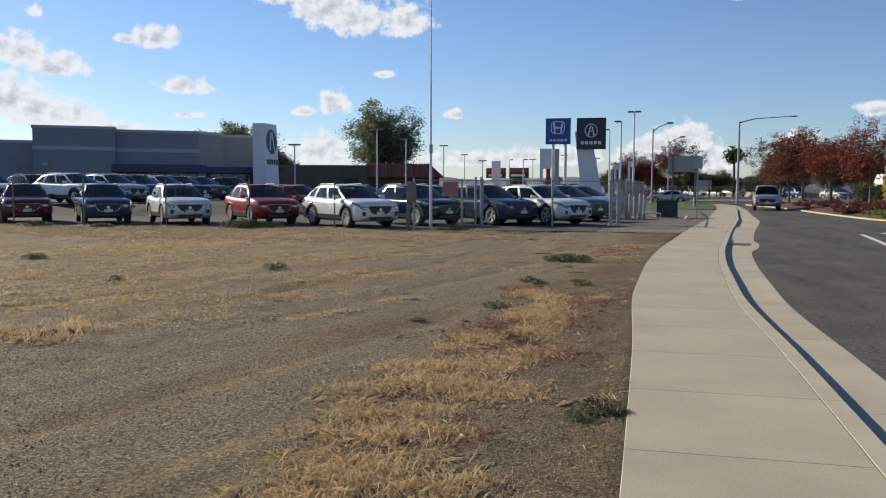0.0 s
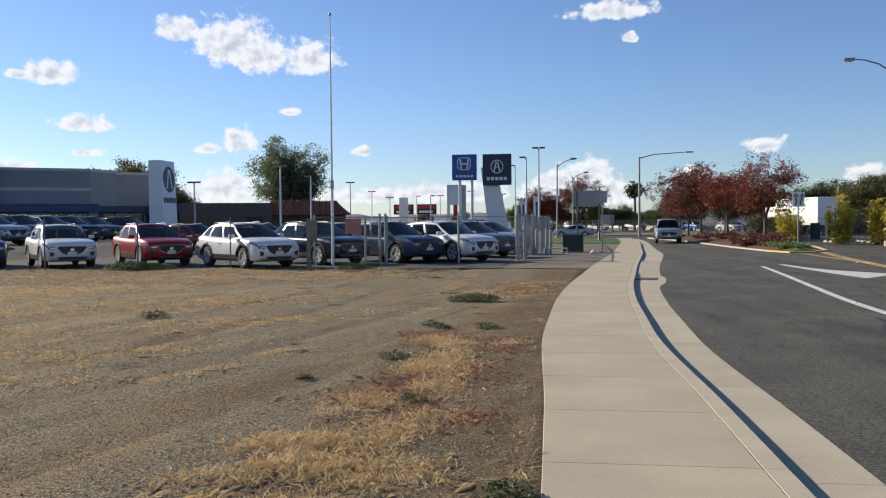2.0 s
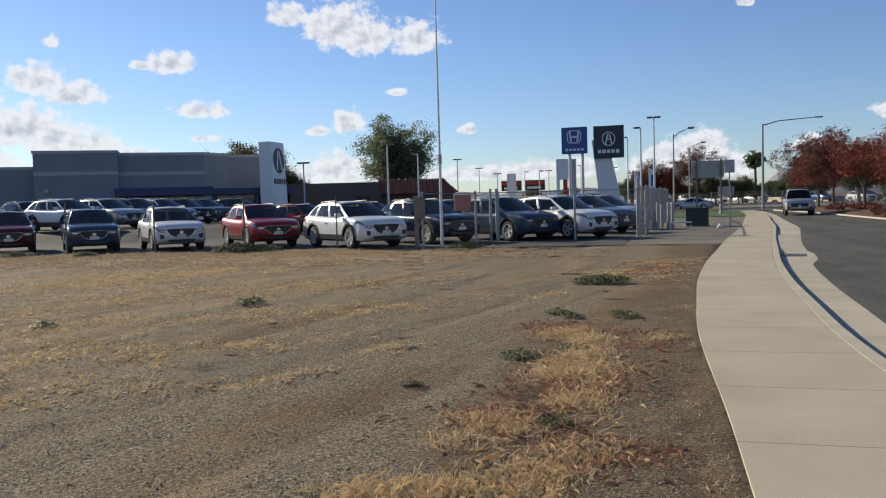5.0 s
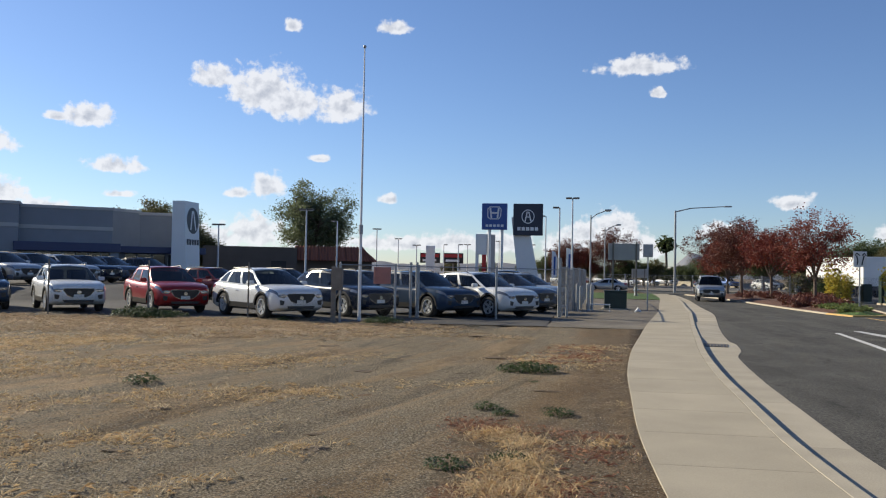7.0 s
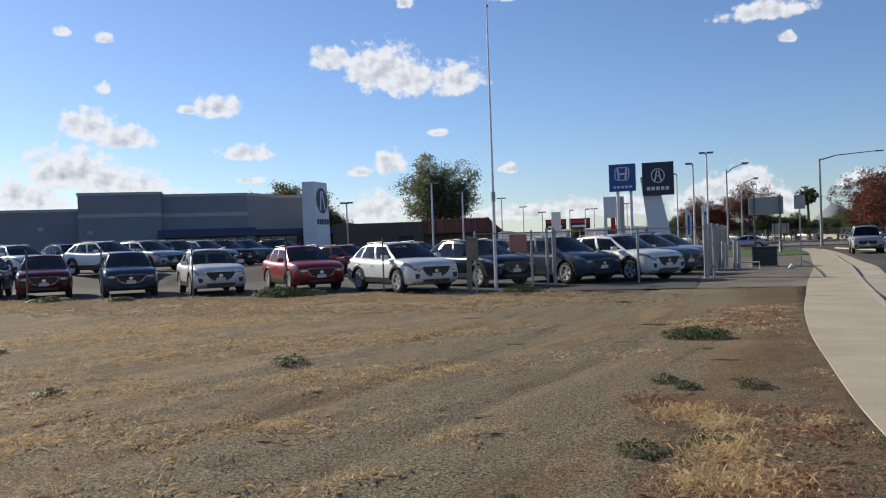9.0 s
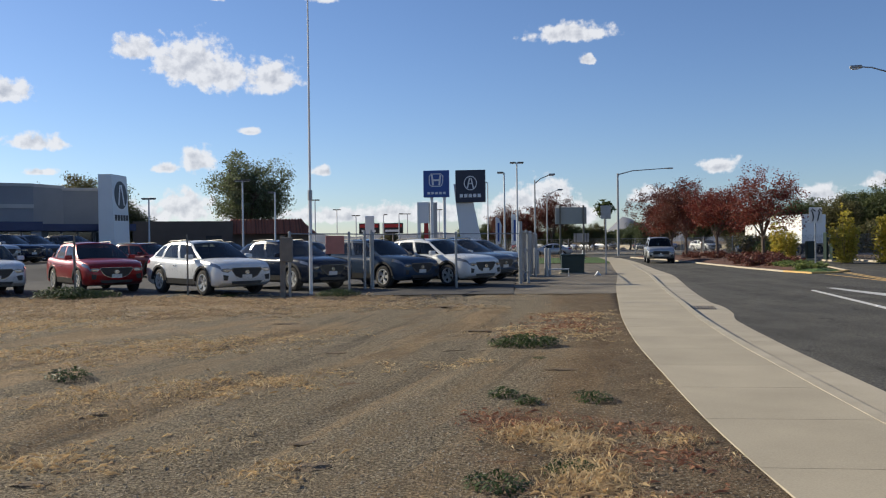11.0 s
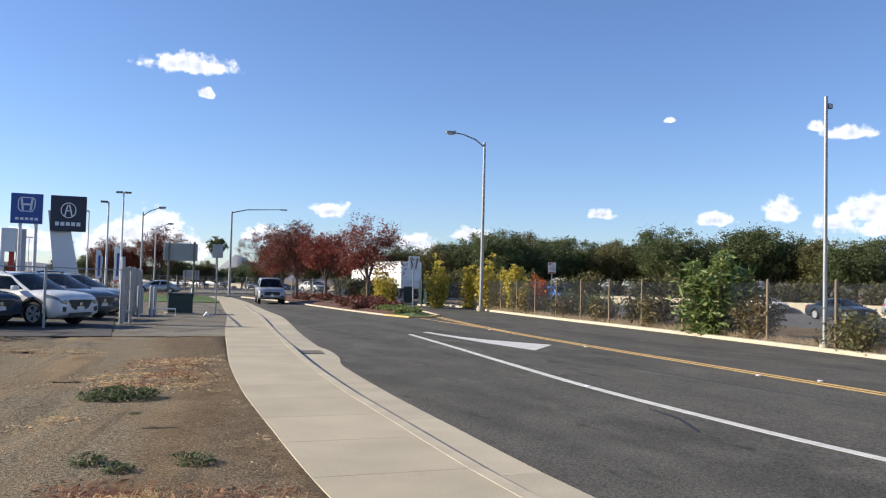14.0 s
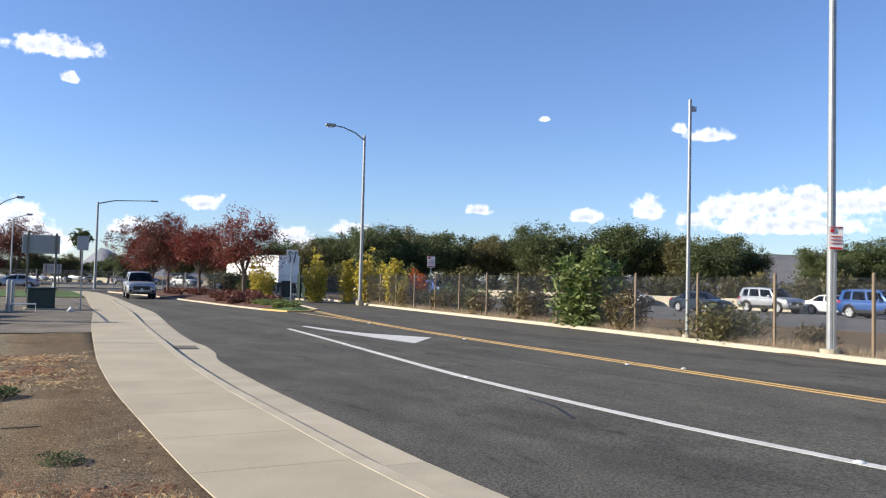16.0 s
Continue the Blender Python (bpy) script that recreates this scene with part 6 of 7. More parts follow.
def shrub(seed, w, h, leaf, n, size, aspect=3.0, stems=14, columns=None, hollow=.15):
    """A many-stemmed shrub: thin stems from the base and leaves along them."""
    rr = random.Random(seed)
    bm = bmesh.new()
    pts, sp = [], []
    for i in range(stems):
        a = rr.uniform(0, 2 * math.pi)
        k = math.sqrt(rr.random()) * w / 2
        tip = Vector((math.cos(a) * k, math.sin(a) * k, h * rr.uniform(.72, 1.0) * (1 - .35 * (2 * k / w) ** 2)))
        st = Vector((tip.x * .25, tip.y * .25, -.05))
        mid = st.lerp(tip, .55) + Vector((rr.gauss(0, .04 * w), rr.gauss(0, .04 * w), 0))
        tube(bm, [st, mid, tip], [.018, .012, .005], 4)
        for q in range(7):
            t = .1 + .15 * q
            pts.append(st.lerp(mid, t * 2) if t < .5 else mid.lerp(tip, t * 2 - 1))
            sp.append(max(.05, .13 * w * (1.1 - .5 * t)))
    st_me = bpy.data.meshes.new("stems")
    bm.to_mesh(st_me)
    bm.free()
    st_me.materials.append(TWIG)
    v, f = leaf_cloud([tuple(p) for p in pts], sp, n, size, seed, aspect)
    v[:, 2] = np.abs(v[:, 2])
    return st_me, from_np("leaves", v.tolist(), f.tolist(), leaf)


def put_shrub(me, name, label, group, x, y, z=0.0, s=1.0, rz=0.0, cat="shrub"):
    e = thing(name, label, cat, group, loc=(x, y, z), rz=rz)
    e.scale = (s, s, s)
    for nm, m_ in zip(("branchwork", "foliage"), me):
        o = new(nm, m_)
        o.parent = e


ole = shrub(5, 2.7, 3.0, GREEN_LEAF, 4200, .115, 3.2, 34)
put_shrub(ole, "oleander", "tall green oleander growing through the fence", "", 18.55, 30.9)
put_shrub(shrub(6, 1.6, 1.7, DRY_LEAF, 1500, .07, 2.6, 20), "dry_shrub", "half-dry brown shrub beside the oleander", "", 18.3, 28.4)
put_shrub(shrub(7, 2.6, 1.05, OAK_LEAF2, 2300, .06, 2.8, 40), "dry_shrub", "low twiggy olive shrub behind the fence", "", 17.75, 23.4)
put_shrub(shrub(8, 1.2, .7, DRY_LEAF, 800, .06, 2.8, 20), "dry_shrub", "low twiggy half-dry shrub behind the fence", "", 18.3, 20.8)
yel_s = [shrub(40 + i, 1.5, 3.9, YELLOW_LEAF, 1500, .12, 2.0, 11) for i in range(3)]
for i, (x, y, s) in enumerate(((18.3, 59.5, .98), (19.3, 61.5, .8), (20.2, 58.5, .9), (21.2, 57.3, 1.0), (21.7, 55.2, .95), (21.0, 52.6, .9), (16.9, 68.5, .85), (18.2, 69.5, .7), (22.6, 60, .8), (20.6, 50.6, .55))):
    put_shrub(yel_s[i % 3], "yellowing_shrub", "upright yellow-green autumn shrub behind the fence", "yellowing shrubs", x, y, 0, s, 50 * i)
put_shrub(shrub(55, 1.4, 2.6, ORANGE_LEAF, 900, .12, 2.0, 10), "orange_shrub", "small bright orange shrub behind the fence", "", 21.6, 50.4)
mixs = [shrub(60, 1.9, 1.7, GREEN_LEAF, 1500, .09, 2.2, 18), shrub(61, 2.1, 1.5, DRY_LEAF, 1500, .09, 2.4, 22), shrub(62, 1.8, 1.6, OAK_LEAF2, 1500, .09, 2.2, 18)]
for i in range(16):
    y = 32.5 + i * 1.55
    put_shrub(mixs[(i * 5) % 3], "fence_shrub", ("green scrub behind the chain-link fence", "half-dry brown scrub behind the chain-link fence", "olive scrub behind the chain-link fence")[(i * 5) % 3], "scrub along the fence", road_r(y) + 1.5 + .5 * math.sin(i * 2.2), y, 0, .75 + .3 * ((i * 7) % 5) / 5, 67 * i)
for i in range(14):
    put_shrub(mixs[i % 3], "hedge_shrub", "dense green hedge shrub along the far fence", "hedge beyond the island", 17.6 + i * .55 + .6 * math.sin(i), 72 + i * 2.6, 0, 1.0 + .15 * (i % 3), 31 * i)
# dark understorey under the oaks
for i in range(40):
    aa = 14 + i * 1.55
    d = 104 if aa < 50 else 96
    put_shrub(mixs[2], "understorey_shrub", "dark scrub under the oaks beyond the freeway", "scrub under the oaks", -1.8 + d * math.sin(radians(aa)), 5.8 + d * math.cos(radians(aa)), -.2, 1.7 + .4 * (i % 3), 77 * i)
# island planting
isl_s = shrub(70, 1.0, .55, RUST_LEAF, 420, .07, 2.0, 14)
isl_g = shrub(71, .9, .38, GREEN_LEAF, 380, .06, 3.0, 14)
ri = random.Random(3)
for i in range(46):
    y = 51 + 33 * i / 46
    x = ri.uniform(10.9, 11.4 + (y - 50) * .15 + 2.2)
    put_shrub(isl_s, "bedding_shrub", "low rusty-brown bedding shrub on the island", "bedding shrubs", x, y, .05, ri.uniform(.7, 1.25), ri.uniform(0, 360))
for i in range(16):
    put_shrub(isl_g, "grass_clump", "low green grass clump on the island nose", "island grass clumps", ri.uniform(11.2, 13.2), 45.6 + i * .36, .04, ri.uniform(.7, 1.1), ri.uniform(0, 360))


# ---- weeds and litter on the vacant lot ----
def weed(seed, w, h, n, size):
    r = np.random.RandomState(seed)
    a, k = r.uniform(0, 2 * math.pi, n), np.sqrt(r.random_sample(n)) * w / 2
    p = np.stack([np.cos(a) * k, np.sin(a) * k * .7, r.random_sample(n) * h * (1 - (2 * k / w) ** 2 * .6)], 1)
    out = np.stack([np.cos(a + r.normal(0, .7, n)), np.sin(a + r.normal(0, .7, n)), r.uniform(-.1, .6, n)], 1)
    out /= np.linalg.norm(out, axis=1)[:, None]
    sd_ = np.cross(out, (0, 0, 1.0))
    sd_ /= np.linalg.norm(sd_, axis=1)[:, None]
    s = size * r.uniform(.6, 1.4, n)[:, None]
    tip, mid = p + out * s - np.array((0, 0, .25)) * s, p + out * s * .5 + np.array((0, 0, .15)) * s
    v = np.stack([p, mid + sd_ * s * .22, tip, mid - sd_ * s * .22], 1).reshape(-1, 3)
    return from_np("weed", v.tolist(), np.arange(4 * n).reshape(-1, 4).tolist(), WEED_LEAF)


wm = [weed(80 + i, w, h, n, s) for i, (w, h, n, s) in enumerate(((1.25, .20, 800, .085), (.5, .13, 260, .06), (.6, .11, 240, .06)))]
for x, y, k, s, lab in ((-1.72, 17.6, 0, 1.0, "broad dark green weed mat on bare dirt"), (-1.95, 13.55, 1, .85, "small dark green weed on bare dirt"), (-1.72, 13.2, 1, .75, "small dark green weed on bare dirt"), (-1.12, 13.45, 2, .95, "small dark green weed on bare dirt"),
                        (-1.92, 10.55, 2, .95, "small green weed among straw"), (-1.46, 10.95, 2, .75, "small green weed among straw"), (-1.28, 8.2, 1, .7, "small green weed among rusty litter"), (-.3, 5.75, 1, .85, "green weed growing at the pavement edge"), (-.42, 5.55, 2, .6, "green weed growing at the pavement edge"),
                        (-2.62, 9.3, 2, .45, "dark wilted weed on gravel"), (-8.6, 12.0, 1, 1.0, "leafy green weed on the dry lot"), (-12.9, 15.2, 0, .7, "leafy green weed on the dry lot"), (-6.9, 14.5, 2, 1.3, "sparse green weed on the dry lot"),
                        (-15.2, 28.9, 0, 2.1, "green weed mound at the fence foot"), (-14.2, 28.8, 0, 1.5, "green weed mound at the fence foot"), (-7.0, 29.0, 0, 1.3, "green weed mound at the fence foot"), (-20.3, 27.5, 0, 1.1, "green weed mound at the fence foot"), (-10.2, 28.9, 1, 1.3, "dry green weed at the fence foot"), (-23.2, 27.4, 0, 1.3, "green weed mound at the fence foot"),
                        (-1.55, 16.2, 2, .35, "tiny weed on bare dirt"), (-1.35, 10.9, 2, .5, "small green weed among straw")):
    e = new("weed", wm[k])
    s *= .8
    e.matrix_basis = pose(x, y, lump(x, y), 0, 0, (x * 97 + y * 31) % 360) @ Matrix.Diagonal((s, s, s, 1))
    tagged(e, lab, "weed", "weeds on the lot")


def blades(name, spots, material, label, seed, length, width, lean, per, slant=0.0):
    """Loose thin grass blades round the given spots (x, y, rx, ry)."""
    r = np.random.RandomState(seed)
    P = []
    for x, y, rx, ry in spots:
        n = int(per * rx * ry * 4)
        # clumps within the spot
        m_ = max(3, int(n / 26))
        cx, cy = r.normal(x, rx * .62, m_), r.normal(y, ry * (.62 if slant == 0 else 1.5), m_)
        cy = cy + (cx - x) * slant
        w = r.randint(0, m_, n)
        P.append(np.stack([cx[w] + r.normal(0, .10, n), cy[w] + r.normal(0, .10, n)], 1))
    P = np.concatenate(P)
    P = P[(P[:, 0] < np.array([walk_l(min(max(q, -40), 90)) for q in P[:, 1]]) - .05)]
    n = len(P)
    z = np.array([lump(a_, b_) for a_, b_ in P])
    th = r.uniform(0, 2 * math.pi, n)
    el_ = np.abs(r.normal(0, 1, n)) * lean
    ln = length * r.uniform(.4, 1.5, n)
    d = np.stack([np.cos(th) * np.cos(el_), np.sin(th) * np.cos(el_), np.sin(np.minimum(el_, 1.4))], 1)
    base = np.stack([P[:, 0], P[:, 1], z + .004], 1)
    sdv = np.stack([-np.sin(th), np.cos(th), r.uniform(-.5, .5, n)], 1) * (width * r.uniform(.6, 1.4, n))[:, None]
    mid = base + d * (ln * .5)[:, None] + np.array((0, 0, .012))
    tip = base + d * ln[:, None] - np.array((0, 0, 1)) * (ln * .12)[:, None]
    tip[:, 2] = np.maximum(tip[:, 2], z + .003)
    v = np.stack([base - sdv, base + sdv, mid + sdv * .8, tip, mid - sdv * .8], 1).reshape(-1, 3)
    f = (np.arange(n)[:, None] * 5 + np.array([[0, 1, 2, 3, 4]])).tolist()
    ob = new(name, from_np(name, v.tolist(), f, material))
    return tagged(ob, label, "dry grass", kind="stuff")


near = [(-1.5, 4.1, .3, .28), (-1.55, 3.6, .3, .22), (-.95, 4.0, .16, .2), (-1.9, 5.3, .16, .14), (-1.74, 4.86, .24, .14), (-1.4, 4.92, .2, .14), (-1.5, 5.45, .2, .14), (-2.2, 5.85, .1, .1), (-2.0, 5.95, .12, .1),
        (-1.7, 6.25, .22, .2), (-1.36, 6.2, .2, .18), (-1.22, 5.95, .12, .1), (-1.48, 6.85, .24, .2), (-2.06, 6.72, .2, .13), (-1.78, 6.75, .18, .14), (-1.25, 7.2, .2, .18),
        (-1.04, 7.55, .14, .16), (-1.74, 8.25, .2, .14), (-1.5, 8.1, .12, .12), (-1.92, 7.75, .1, .1), (-1.2, 8.9, .16, .28), (-1.19, 9.9, .14, .4), (-1.5, 9.9, .16, .3), (-1.35, 10.8, .18, .35),
        (-1.66, 12.0, .22, .25), (-1.4, 11.6, .16, .2), (-.88, 6.08, .08, .05), (-1.0, 6.36, .2, .04), (-.6, 11.7, .1, .1), (-.12, 6.3, .05, .25)]
blades("dry_grass", near, STRAW, "flattened golden dry grass on the dirt", 91, .09, .0013, .5, 6800)
blades("dry_stalks", [(-1.5, 6.4, .6, .6), (-1.4, 8.0, .5, .8), (-1.3, 10.0, .4, 1.2), (-2.1, 5.8, .5, .4), (-1.0, 6.0, .4, .5), (-1.6, 4.3, .5, .5)], STRAW, "scattered broken pale straw stalks on the dirt", 97, .20, .0019, .2, 150)
blades("rusty_litter", [(-1.3, 9.3, .4, .5), (-1.75, 12.2, .3, .25), (-.8, 12.1, .35, .2), (-1.05, 9.9, .4, .4), (-1.6, 8.4, .5, .4), (-.95, 7.6, .4, .4), (-1.15, 5.0, .15, .15), (-.75, 11.3, .3, .3), (-1.9, 12.4, .3, .3)], RUSTY, "rust-coloured dead stems on the dirt", 92, .08, .0009, .3, 2600)
blades("dry_grass", [(-5.6, 8.6, .6, .35), (-7.2, 10.0, .8, .5), (-6.0, 10.6, .9, .3), (-4.8, 11.2, .9, .25), (-8.8, 10.3, .9, .4), (-7.9, 12.3, 1.0, .4), (-10.5, 12.2, 1.2, .6), (-5.5, 13.5, 1.3, .4), (-9.5, 15.5, 1.6, .6), (-13, 17, 2, .8), (-4.0, 9.2, .5, .2), (-3.4, 11.0, .4, .2), (-6.8, 17.5, 1.8, .5), (-12, 20, 2.4, .8), (-2.6, 15.8, .4, .15), (-4.4, 14.6, .8, .2), (-1.0, 18.6, .5, .15), (-7.6, 8.9, .25, .2), (-8.1, 9.2, .3, .25)], STRAW, "patchy golden dry grass on gravel", 93, .085, .0019, .3, 1100, .5)
blades("dry_grass", [(-28 + 2.2 * i, 26.6 + .9 * math.sin(i * 1.7) + .5 * (i % 2), 1.4, .75) for i in range(11)] + [(-27 + 3 * i, 23.6 + math.sin(i), 1.6, .5) for i in range(7)] + [(-30 + 1.9 * i, 27.3 if i < 6 else 28.5, 1.2, .35) for i in range(13)] + [(-4.6, 28.2, .8, .3), (-3.0, 24.5, .6, .3)], STRAW_FAR, "pale dry grass strip along the lot fence", 94, .13, .004, .28, 620, .15)
blades("rusty_litter", [(-1.0, 20.2, .8, .9), (-.9, 22.0, .7, .8), (-1.6, 19.0, .5, .4)], RUSTY, "thin rust-coloured litter on the dirt", 99, .09, .0016, .3, 420)
blades("dry_grass", [(-1.2, 20.0, .9, 1.0), (-.8, 22.4, .8, .9), (-1.9, 19.2, .6, .3)], STRAW, "thin pale straw litter on the dirt", 100, .09, .0016, .3, 420)
CLOD = mat("dark_clod", (.19, .135, .082), .95, vary=.45, scale=9, fine=60, bump=.8, dist=.03)


def clod(x, y, w, d, h, rz):
    """A low crumbly ridge of turned earth."""
    g = bmesh.new()
    bmesh.ops.create_icosphere(g, subdivisions=3, radius=1)
    for v in g.verts:
        k = 1 + .45 * noise.noise(v.co * 2.2 + Vector((x, y, 0))) + .25 * noise.noise(v.co * 6 + Vector((y, x, 0)))
        v.co = Vector((v.co.x * w * .38 * k, v.co.y * d / 2 * k, v.co.z * h * .6 * k))
    e = tagged(link("earth_clod", g, CLOD), "low dark clod of turned earth on the dirt", "clod", "clods on the lot")
    e.matrix_basis = pose(x, y, lump(x, y), 0, 0, rz)


for c in ((-2.66, 9.34, .22, .12, .035, 10), (-3.2, 10.9, .42, .2, .04, 25), (-4.9, 10.5, .35, .13, .03, 5), (-3.4, 11.6, .3, .12, .025, 15), (-3.2, 25.0, 1.3, .5, .04, 5), (-1.75, 5.6, .2, .12, .04, 40), (-5.6, 12.6, .3, .12, .03, 0), (-4.4, 16.9, .5, .2, .03, 8), (-1.3, 15.2, .5, .12, .02, 3), (-2.5, 19.6, .6, .2, .03, 0), (-6.2, 21.0, .7, .25, .03, 4), (-.95, 12.4, .25, .12, .03, 20)):
    clod(*c)
clod(-6.2, 7.3, 1.1, .5, .15, 20)
blades("dry_grass", [(-6.4, 7.1, .35, .2), (-5.8, 7.0, .3, .2), (-6.0, 7.7, .4, .15)], STRAW, "dry grass tuft round a low mound", 98, .16, .0018, .8, 1800)
g = bmesh.new()
for i in range(30):
    for s in (-.075, .075):
        yy = 9.55 + i * .058
        xx = -4.86 + .26 * (yy - 9.55) + s
        w = .052
        z = lump(xx, yy)
        q = [g.verts.new(p) for p in ((xx - w, yy - .012 + s * .2, z - .006), (xx + w, yy + .012 + s * .2, z - .006), (xx + w, yy + .03 + s * .2, z + .003), (xx - w, yy + .006 + s * .2, z + .003), (xx + w, yy + .042 + s * .2, z - .006), (xx - w, yy + .018 + s * .2, z - .006))]
        g.faces.new((q[0], q[1], q[2], q[3]))
        g.faces.new((q[3], q[2], q[4], q[5]))
tagged(link("tyre_track", g, DIRT), "tyre tread marks pressed into dry dirt", "tyre track", kind="stuff")
# dry grass at the pavement edge and along the street fence
blades("dry_grass", [(walk_l(y) - .1, y, .05, .25) for y in (4.6, 6.1, 7.3, 9.0, 11.2, 13.1, 14.4, 16.8, 19.2, 21.0, 23.5)], STRAW, "sparse dry grass at the pavement edge", 95, .07, .001, .4, 1600)
r = np.random.RandomState(96)
n = 26000
yy = r.uniform(10, 56, n)
cl = np.array([road_r(q) for q in yy]) + .42 + np.abs(r.normal(0, .55, n))
th, ln = r.uniform(0, 6.28, n), r.uniform(.08, .34, n)
base = np.stack([cl, yy, np.full(n, .0)], 1)
sdv = np.stack([-np.sin(th), np.cos(th), np.zeros(n)], 1) * .004
tip = base + np.stack([np.cos(th) * ln * .5, np.sin(th) * ln * .5, ln], 1)
v = np.stack([base - sdv, base + sdv, tip], 1).reshape(-1, 3)
tagged(new("verge_grass", from_np("verge_grass", v.tolist(), np.arange(3 * n).reshape(-1, 3).tolist(), STRAW_FAR)), "dry golden grass at the foot of the street fence", "dry grass", kind="stuff")
# stones
r = np.random.RandomState(12)
n = 52000
px_, py_ = np.concatenate([r.uniform(-7.5, -.2, n), r.uniform(-7, -.3, 2500)]), np.concatenate([2.6 + 11 * r.random_sample(n) ** 1.6, r.uniform(9, 20, 2500)])
keep = np.array([noise.noise((a_ * .6, b_ * .6, 5)) > -.35 for a_, b_ in zip(px_, py_)])
px_, py_ = px_[keep], py_[keep]
n = len(px_)
octa = np.array([(1, 0, 0), (0, 1, 0), (-1, 0, 0), (0, -1, 0), (0, 0, .7), (0, 0, -.7)], float)
sz = .0025 + .009 * r.random_sample(n) ** 4
v = octa[None] * (sz[:, None, None] * r.uniform(.6, 1.4, (n, 6, 1)))
v += np.stack([px_, py_, np.array([lump(a_, b_) for a_, b_ in zip(px_, py_)]) + sz * .25], 1)[:, None, :]
of = np.array([(0, 1, 4), (1, 2, 4), (2, 3, 4), (3, 0, 4), (1, 0, 5), (2, 1, 5), (3, 2, 5), (0, 3, 5)])
STONE = mat("loose_stone", (.33, .285, .215), .9, vary=.55, scale=4, fine=60, bump=.2, island=.6)
tagged(new("loose_gravel", from_np("loose_gravel", v.reshape(-1, 3).tolist(), (np.arange(n)[:, None, None] * 6 + of[None]).reshape(-1, 3).tolist(), STONE)), "loose grey gravel stones on the dirt", "gravel", kind="stuff")
for x, y, ll, rz in ((-2.7, 16.9, .35, 20), (-2.3, 17.0, .2, 60), (-1.05, 6.6, .5, 80), (-1.5, 9.0, .4, 30), (-1.9, 5.0, .7, 70)):
    e = tagged(link("twig", tubebm([(-ll / 2, 0, .004), (0, .03, .011), (ll / 2, 0, .004)], [.003, .0045, .002], 5), TWIG), "dry fallen twig on the dirt", "twig", "twigs on the lot")
    e.matrix_basis = pose(x, y, lump(x, y), 0, 0, rz)


# ---- fences ----
def chainlink(name, pts, h, z0, label, parent=None, pitch=.075, r=.0028, wire=None):
    """Woven wire between points: two sets of slanting wires, each a thin three-sided bar."""
    V, F = [], []
    for (xa, ya), (xb, yb) in zip(pts, pts[1:]):
        ln = math.hypot(xb - xa, yb - ya)
        ux, uy = (xb - xa) / ln, (yb - ya) / ln
        m_ = int(ln / pitch)
        for sgn in (1, -1):
            for k in range(-int(h / pitch), m_ + 1):
                s0 = k * pitch if sgn > 0 else k * pitch + h
                s1 = s0 + sgn * h
                za, zb = z0, z0 + h
                def clip(sv, zv, st, zt):
                    if sv < 0:
                        f = (0 - sv) / (st - sv)
                        return 0.0, zv + (zt - zv) * f
                    if sv > ln:
                        f = (ln - sv) / (st - sv)
                        return ln, zv + (zt - zv) * f
                    return sv, zv
                if (s0 < 0 and s1 < 0) or (s0 > ln and s1 > ln):
                    continue
                (a0, az0), (a1, az1) = clip(s0, za, s1, zb), clip(s1, zb, s0, za)
                b = len(V)
                for q, (sv, zv) in enumerate(((a0, az0), (a1, az1))):
                    for ox, oz in ((-r, 0), (r, 0), (0, 1.6 * r)):
                        V.append((xa + ux * (sv + oz) - uy * ox, ya + uy * (sv + oz) + ux * ox, zv))
                F += [(b, b + 1, b + 4, b + 3), (b + 1, b + 2, b + 5, b + 4), (b + 2, b, b + 3, b + 5)]
    ob = new(name, from_np(name, V, F, wire or WIRE))
    ob.parent = parent
    return ob


DARKWIRE = mat("dull_wire", (.10, .10, .10), .7, .2, vary=.2, scale=3, fine=40, bump=0)
WIRE = mat("galvanised_wire", (.34, .34, .33), .5, .5, vary=.2, scale=3, fine=40, bump=0)
POSTRUST = mat("brown_fence_post", (.24, .18, .12), .8, .1, vary=.35, scale=3, fine=30, bump=.2)


def fence(label, pts, h, post_mat, rp, group="", rail=True, pitch=.075, wire_r=.0028, wire=None):
    e = thing("chain_link_fence", label, "fence", group)
    for x, y in pts:
        part("post", tubebm([(x, y, -.1), (x, y, h + .05), (x, y, h + .08)], [rp, rp, rp * .3], 8), post_mat, e)
    if rail:
        for (a_, b_), (c_, d_) in zip(pts, pts[1:]):
            part("top_rail", tubebm([(a_, b_, h), (c_, d_, h)], .02, 6), post_mat, e)
    chainlink("wire_mesh", pts, h - .08, .04, "", e, pitch, wire_r, wire)
    return e


east = [(road_r(y) + .55, y) for y in (8, 11.3, 14.7, 18.1, 21.2, 24.4, 27.6, 30.4, 32.8, 36, 39, 42, 45, 48, 51, 54, 57, 60, 63)]
fence("chain-link fence with brown posts along the street", east, 1.95, POSTRUST, .045, rail=False, pitch=.075, wire_r=.0026)
fence("chain-link fence beyond the traffic island", [(23.2, 66), (22.2, 72), (20.5, 80), (18.5, 88), (17.5, 96), (16.5, 103)], 1.9, GALV, .04, rail=False, pitch=.12, wire_r=.004)
fence("far chain-link fence along the cross street", [(60 - 8 * i, 108.0) for i in range(28)], 1.8, GALV, .045, pitch=.16, wire_r=.005)
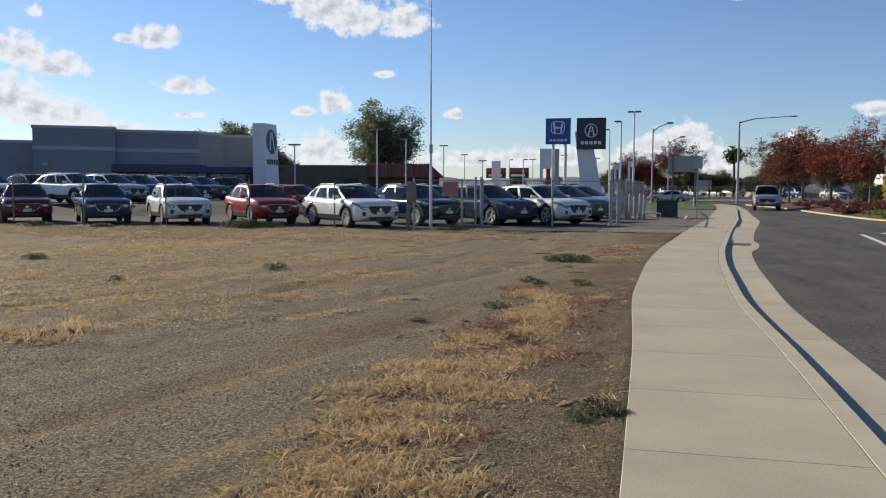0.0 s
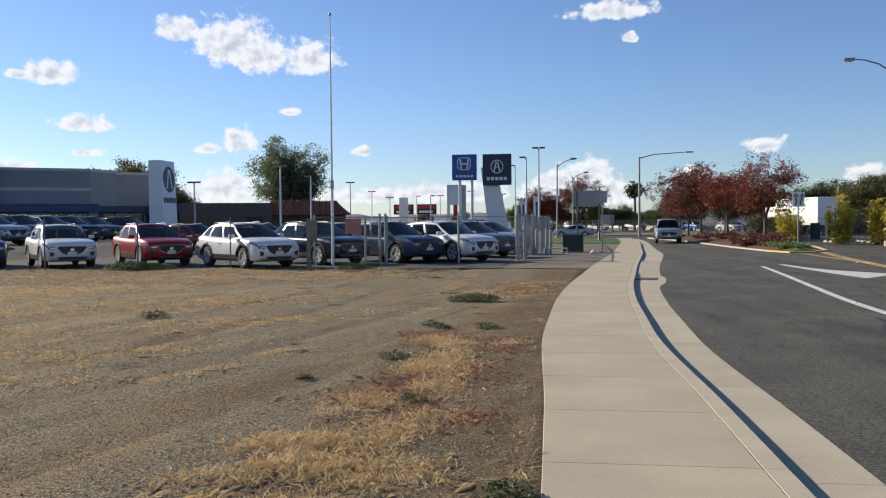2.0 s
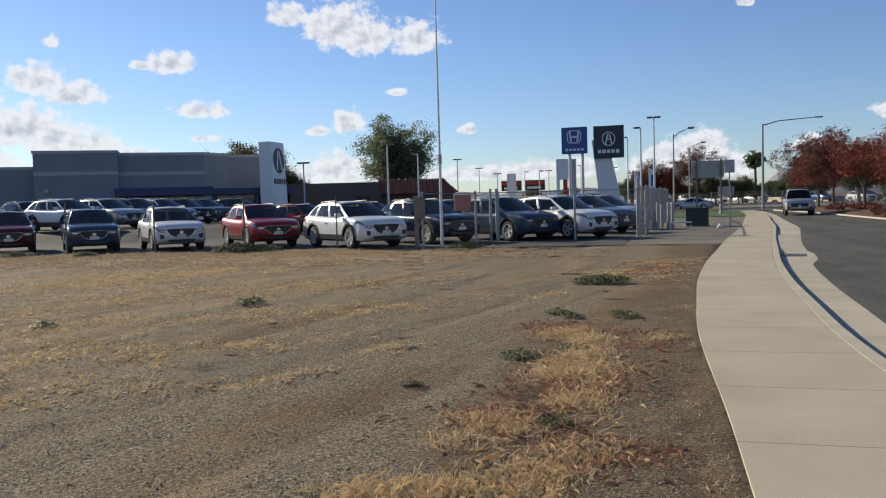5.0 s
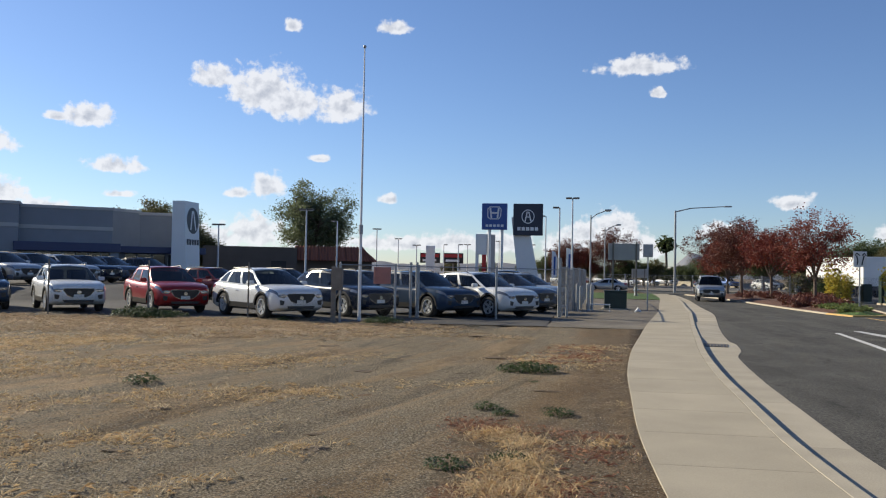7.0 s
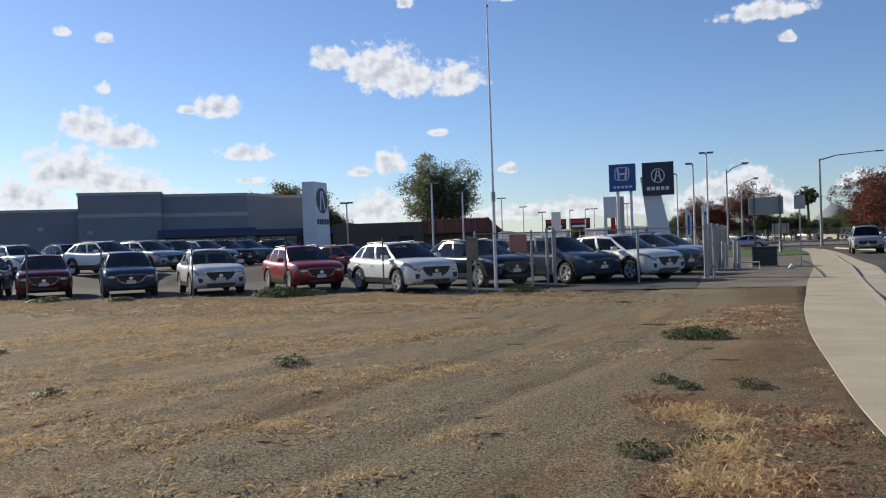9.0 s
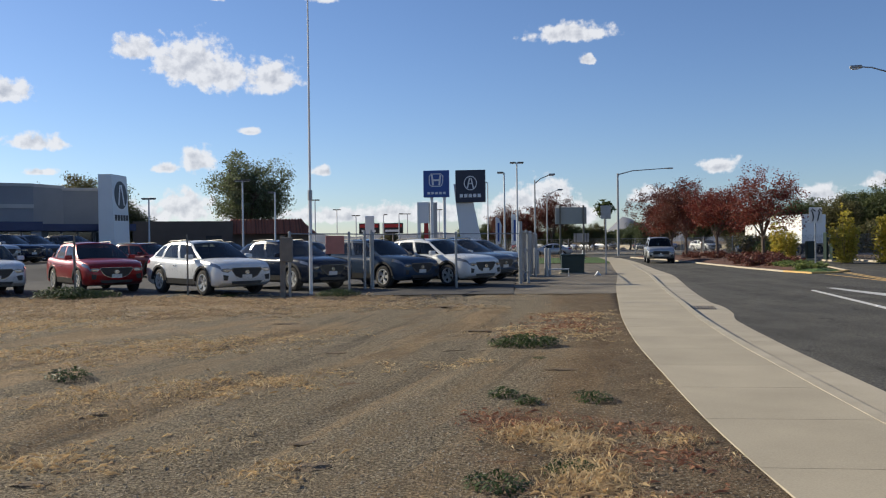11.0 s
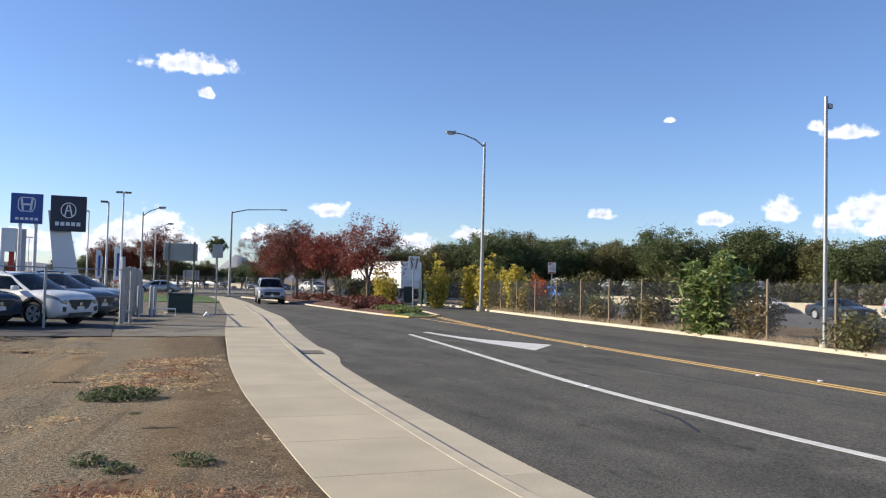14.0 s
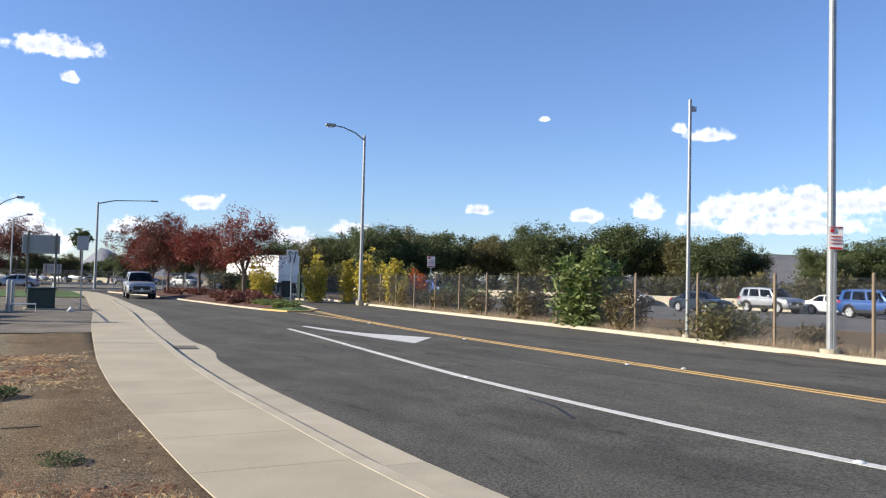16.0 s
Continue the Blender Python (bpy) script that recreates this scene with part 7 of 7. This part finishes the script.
fence("chain-link fence in front of the parked cars", [(-34 + 3.2 * i, 27.7 + max(0, i - 4) * .55) for i in range(8)] + [(-8.35, 28.8)], 1.75, RUSTYSTEEL, .028, rail=False, pitch=.09, wire_r=.001, wire=DARKWIRE)
fence("chain-link gate fence in front of the parked cars", [(-8.35, 28.8), (-7.0, 30.6), (-6.6, 32.5), (-3.9, 33.0), (-1.8, 35.6)], 1.8, GALV, .04, pitch=.09, wire_r=.001, wire=DARKWIRE)
fence("chain-link fence running back along the lot", [(-1.75, 35.9), (-1.55, 38.5), (-1.35, 41.5), (-1.1, 46), (-.9, 52), (-.8, 60)], 1.9, GALV, .05, pitch=.075, wire_r=.002)
gp = thing("gate_post", "stout galvanised gate post with a hinge cage", "gate post", "gate posts", loc=(-1.78, 35.75, 0))
part("post", tubebm([(0, 0, -.1), (0, 0, 2.25)], .07, 10), GALV, gp)
part("post", tubebm([(.28, .2, -.1), (.28, .2, 1.9)], .05, 10), GALV, gp)
for z in (.4, 1.2, 1.85):
    part("hinge", boxbm(-.03, -.03, z, .3, .22, z + .05), GALV, gp)
for x, y in ((-6.85, 32.35), (-6.65, 32.45)):
    e = thing("gate_post", "galvanised gate post in the lot fence", "gate post", "gate posts", loc=(x, y, 0))
    part("post", tubebm([(0, 0, -.1), (0, 0, 1.95)], .05, 10), GALV, e)
mb = thing("meter_post", "grey meter box on a wooden post by the flagpole", "meter", loc=(-8.5, 28.6, 0))
part("post", boxbm(-.07, -.05, -.1, .07, .05, 1.75, bevel=.01), RUSTYSTEEL, mb)
part("meter_box", boxbm(-.02, -.16, 1.0, .32, -.04, 1.7, bevel=.03), RUSTYSTEEL, mb)
rsn = thing("fence_sign", "faded red and white notice on the fence", "sign", loc=(-7.35, 30.15, 0), rz=36)
part("plate", boxbm(-.3, -.05, 1.2, .3, -.03, 1.75, bevel=.01), mat("faded_red_sign", (.42, .17, .14), .6, vary=.2, scale=5, fine=50, bump=.03), rsn)
# drain grate in the gutter and small litter
GUT_IRON = mat("weathered_iron", (.24, .20, .15), .8, .2, vary=.4, scale=6, fine=60, bump=.2)
gr = thing("storm_drain", "rusty iron drain grate set in the gutter", "drain", loc=(kerb_l(25.2) + .47, 25.2, -.066), rz=-9)
part("grate_frame", boxbm(-.29, -.46, -.03, .29, .46, .002, bevel=.004), BLACK, gr)
for i in range(8):
    part("bar", boxbm(-.288 + i * .0755, -.45, .002, -.248 + i * .0755, .45, .014), GUT_IRON, gr)
pb = tagged(link("plastic_bag", tubebm([(-.12, 0, .02), (0, .02, .14), (.14, 0, .03)], [.03, .1, .02], 7), INK), "crumpled white plastic bag on the gravel", "litter")
pb.matrix_basis = pose(1.5, 41.6, 0)
ye = thing("pale_building", "small cream two-storey building far beyond the freeway", "building", loc=(22.0, 205, 0))
part("wall", boxbm(-3, 0, -.2, 3, 6, 3.6), mat("cream_wall", (.55, .48, .33), .9, vary=.1, scale=.6, fine=20), ye)
part("roof", boxbm(-3.2, -.2, 3.6, 3.2, 6.2, 3.9, bevel=.05), STUCCO_PALE, ye)
for i in range(6):
    for z in (.7, 2.3):
        part("window", boxbm(-2.7 + i * .95, -.04, z, -2.1 + i * .95, .02, z + .8), FRAME, ye)

# ---- pieces: pavement slabs, kerb and gutter ----
y = -11.8
while y < WALK_END:
    L = 1.52
    y1 = min(y + L, WALK_END)
    part("slab", slab(y + .004, y1 - .004, lambda q: walk_l(q), lambda q: kerb_l(q) - .005, lambda a, b: .012, -.1), CONC, pavement)
    y = y1
kerb = tagged(link("kerb", boxbm(-.1, -12.5, -.4, 3, -12.2, -.3), SHADOWJOINT), "pale concrete kerb and gutter with a storm drain", "kerb", kind="structure")


def gutter_top(x, y):
    """Gutter level, rising to the kerb at the lowered drive entry past the drain."""
    lift = min(max((y - 26.0) / 1.4, 0), 1) * min(max((36.5 - y) / 1.5, 0), 1)
    return -.07 + (.05 * lift if x < kerb_l(y) + .3 else .002)


y = -11.8
GUT = mat("gutter_concrete", (.425, .375, .287), .88, vary=.22, scale=1.1, fine=60, bump=.25, dist=.006, rand=.12, spec=.25)
while y < WALK_END:
    y1 = min(y + 3.04, WALK_END)
    n = 12
    part("kerbstone", slab(y + .003, y1 - .003, lambda q: kerb_l(q), lambda q: kerb_l(q) + .15, lambda a, b: .011, -.4, n, .004), KERB, kerb)
    part("gutter", slab(y + .003, y1 - .003, lambda q: kerb_l(q) + .14, lambda q: road_l(q), gutter_top, -.4, n, .004), GUT, kerb)
    y = y1
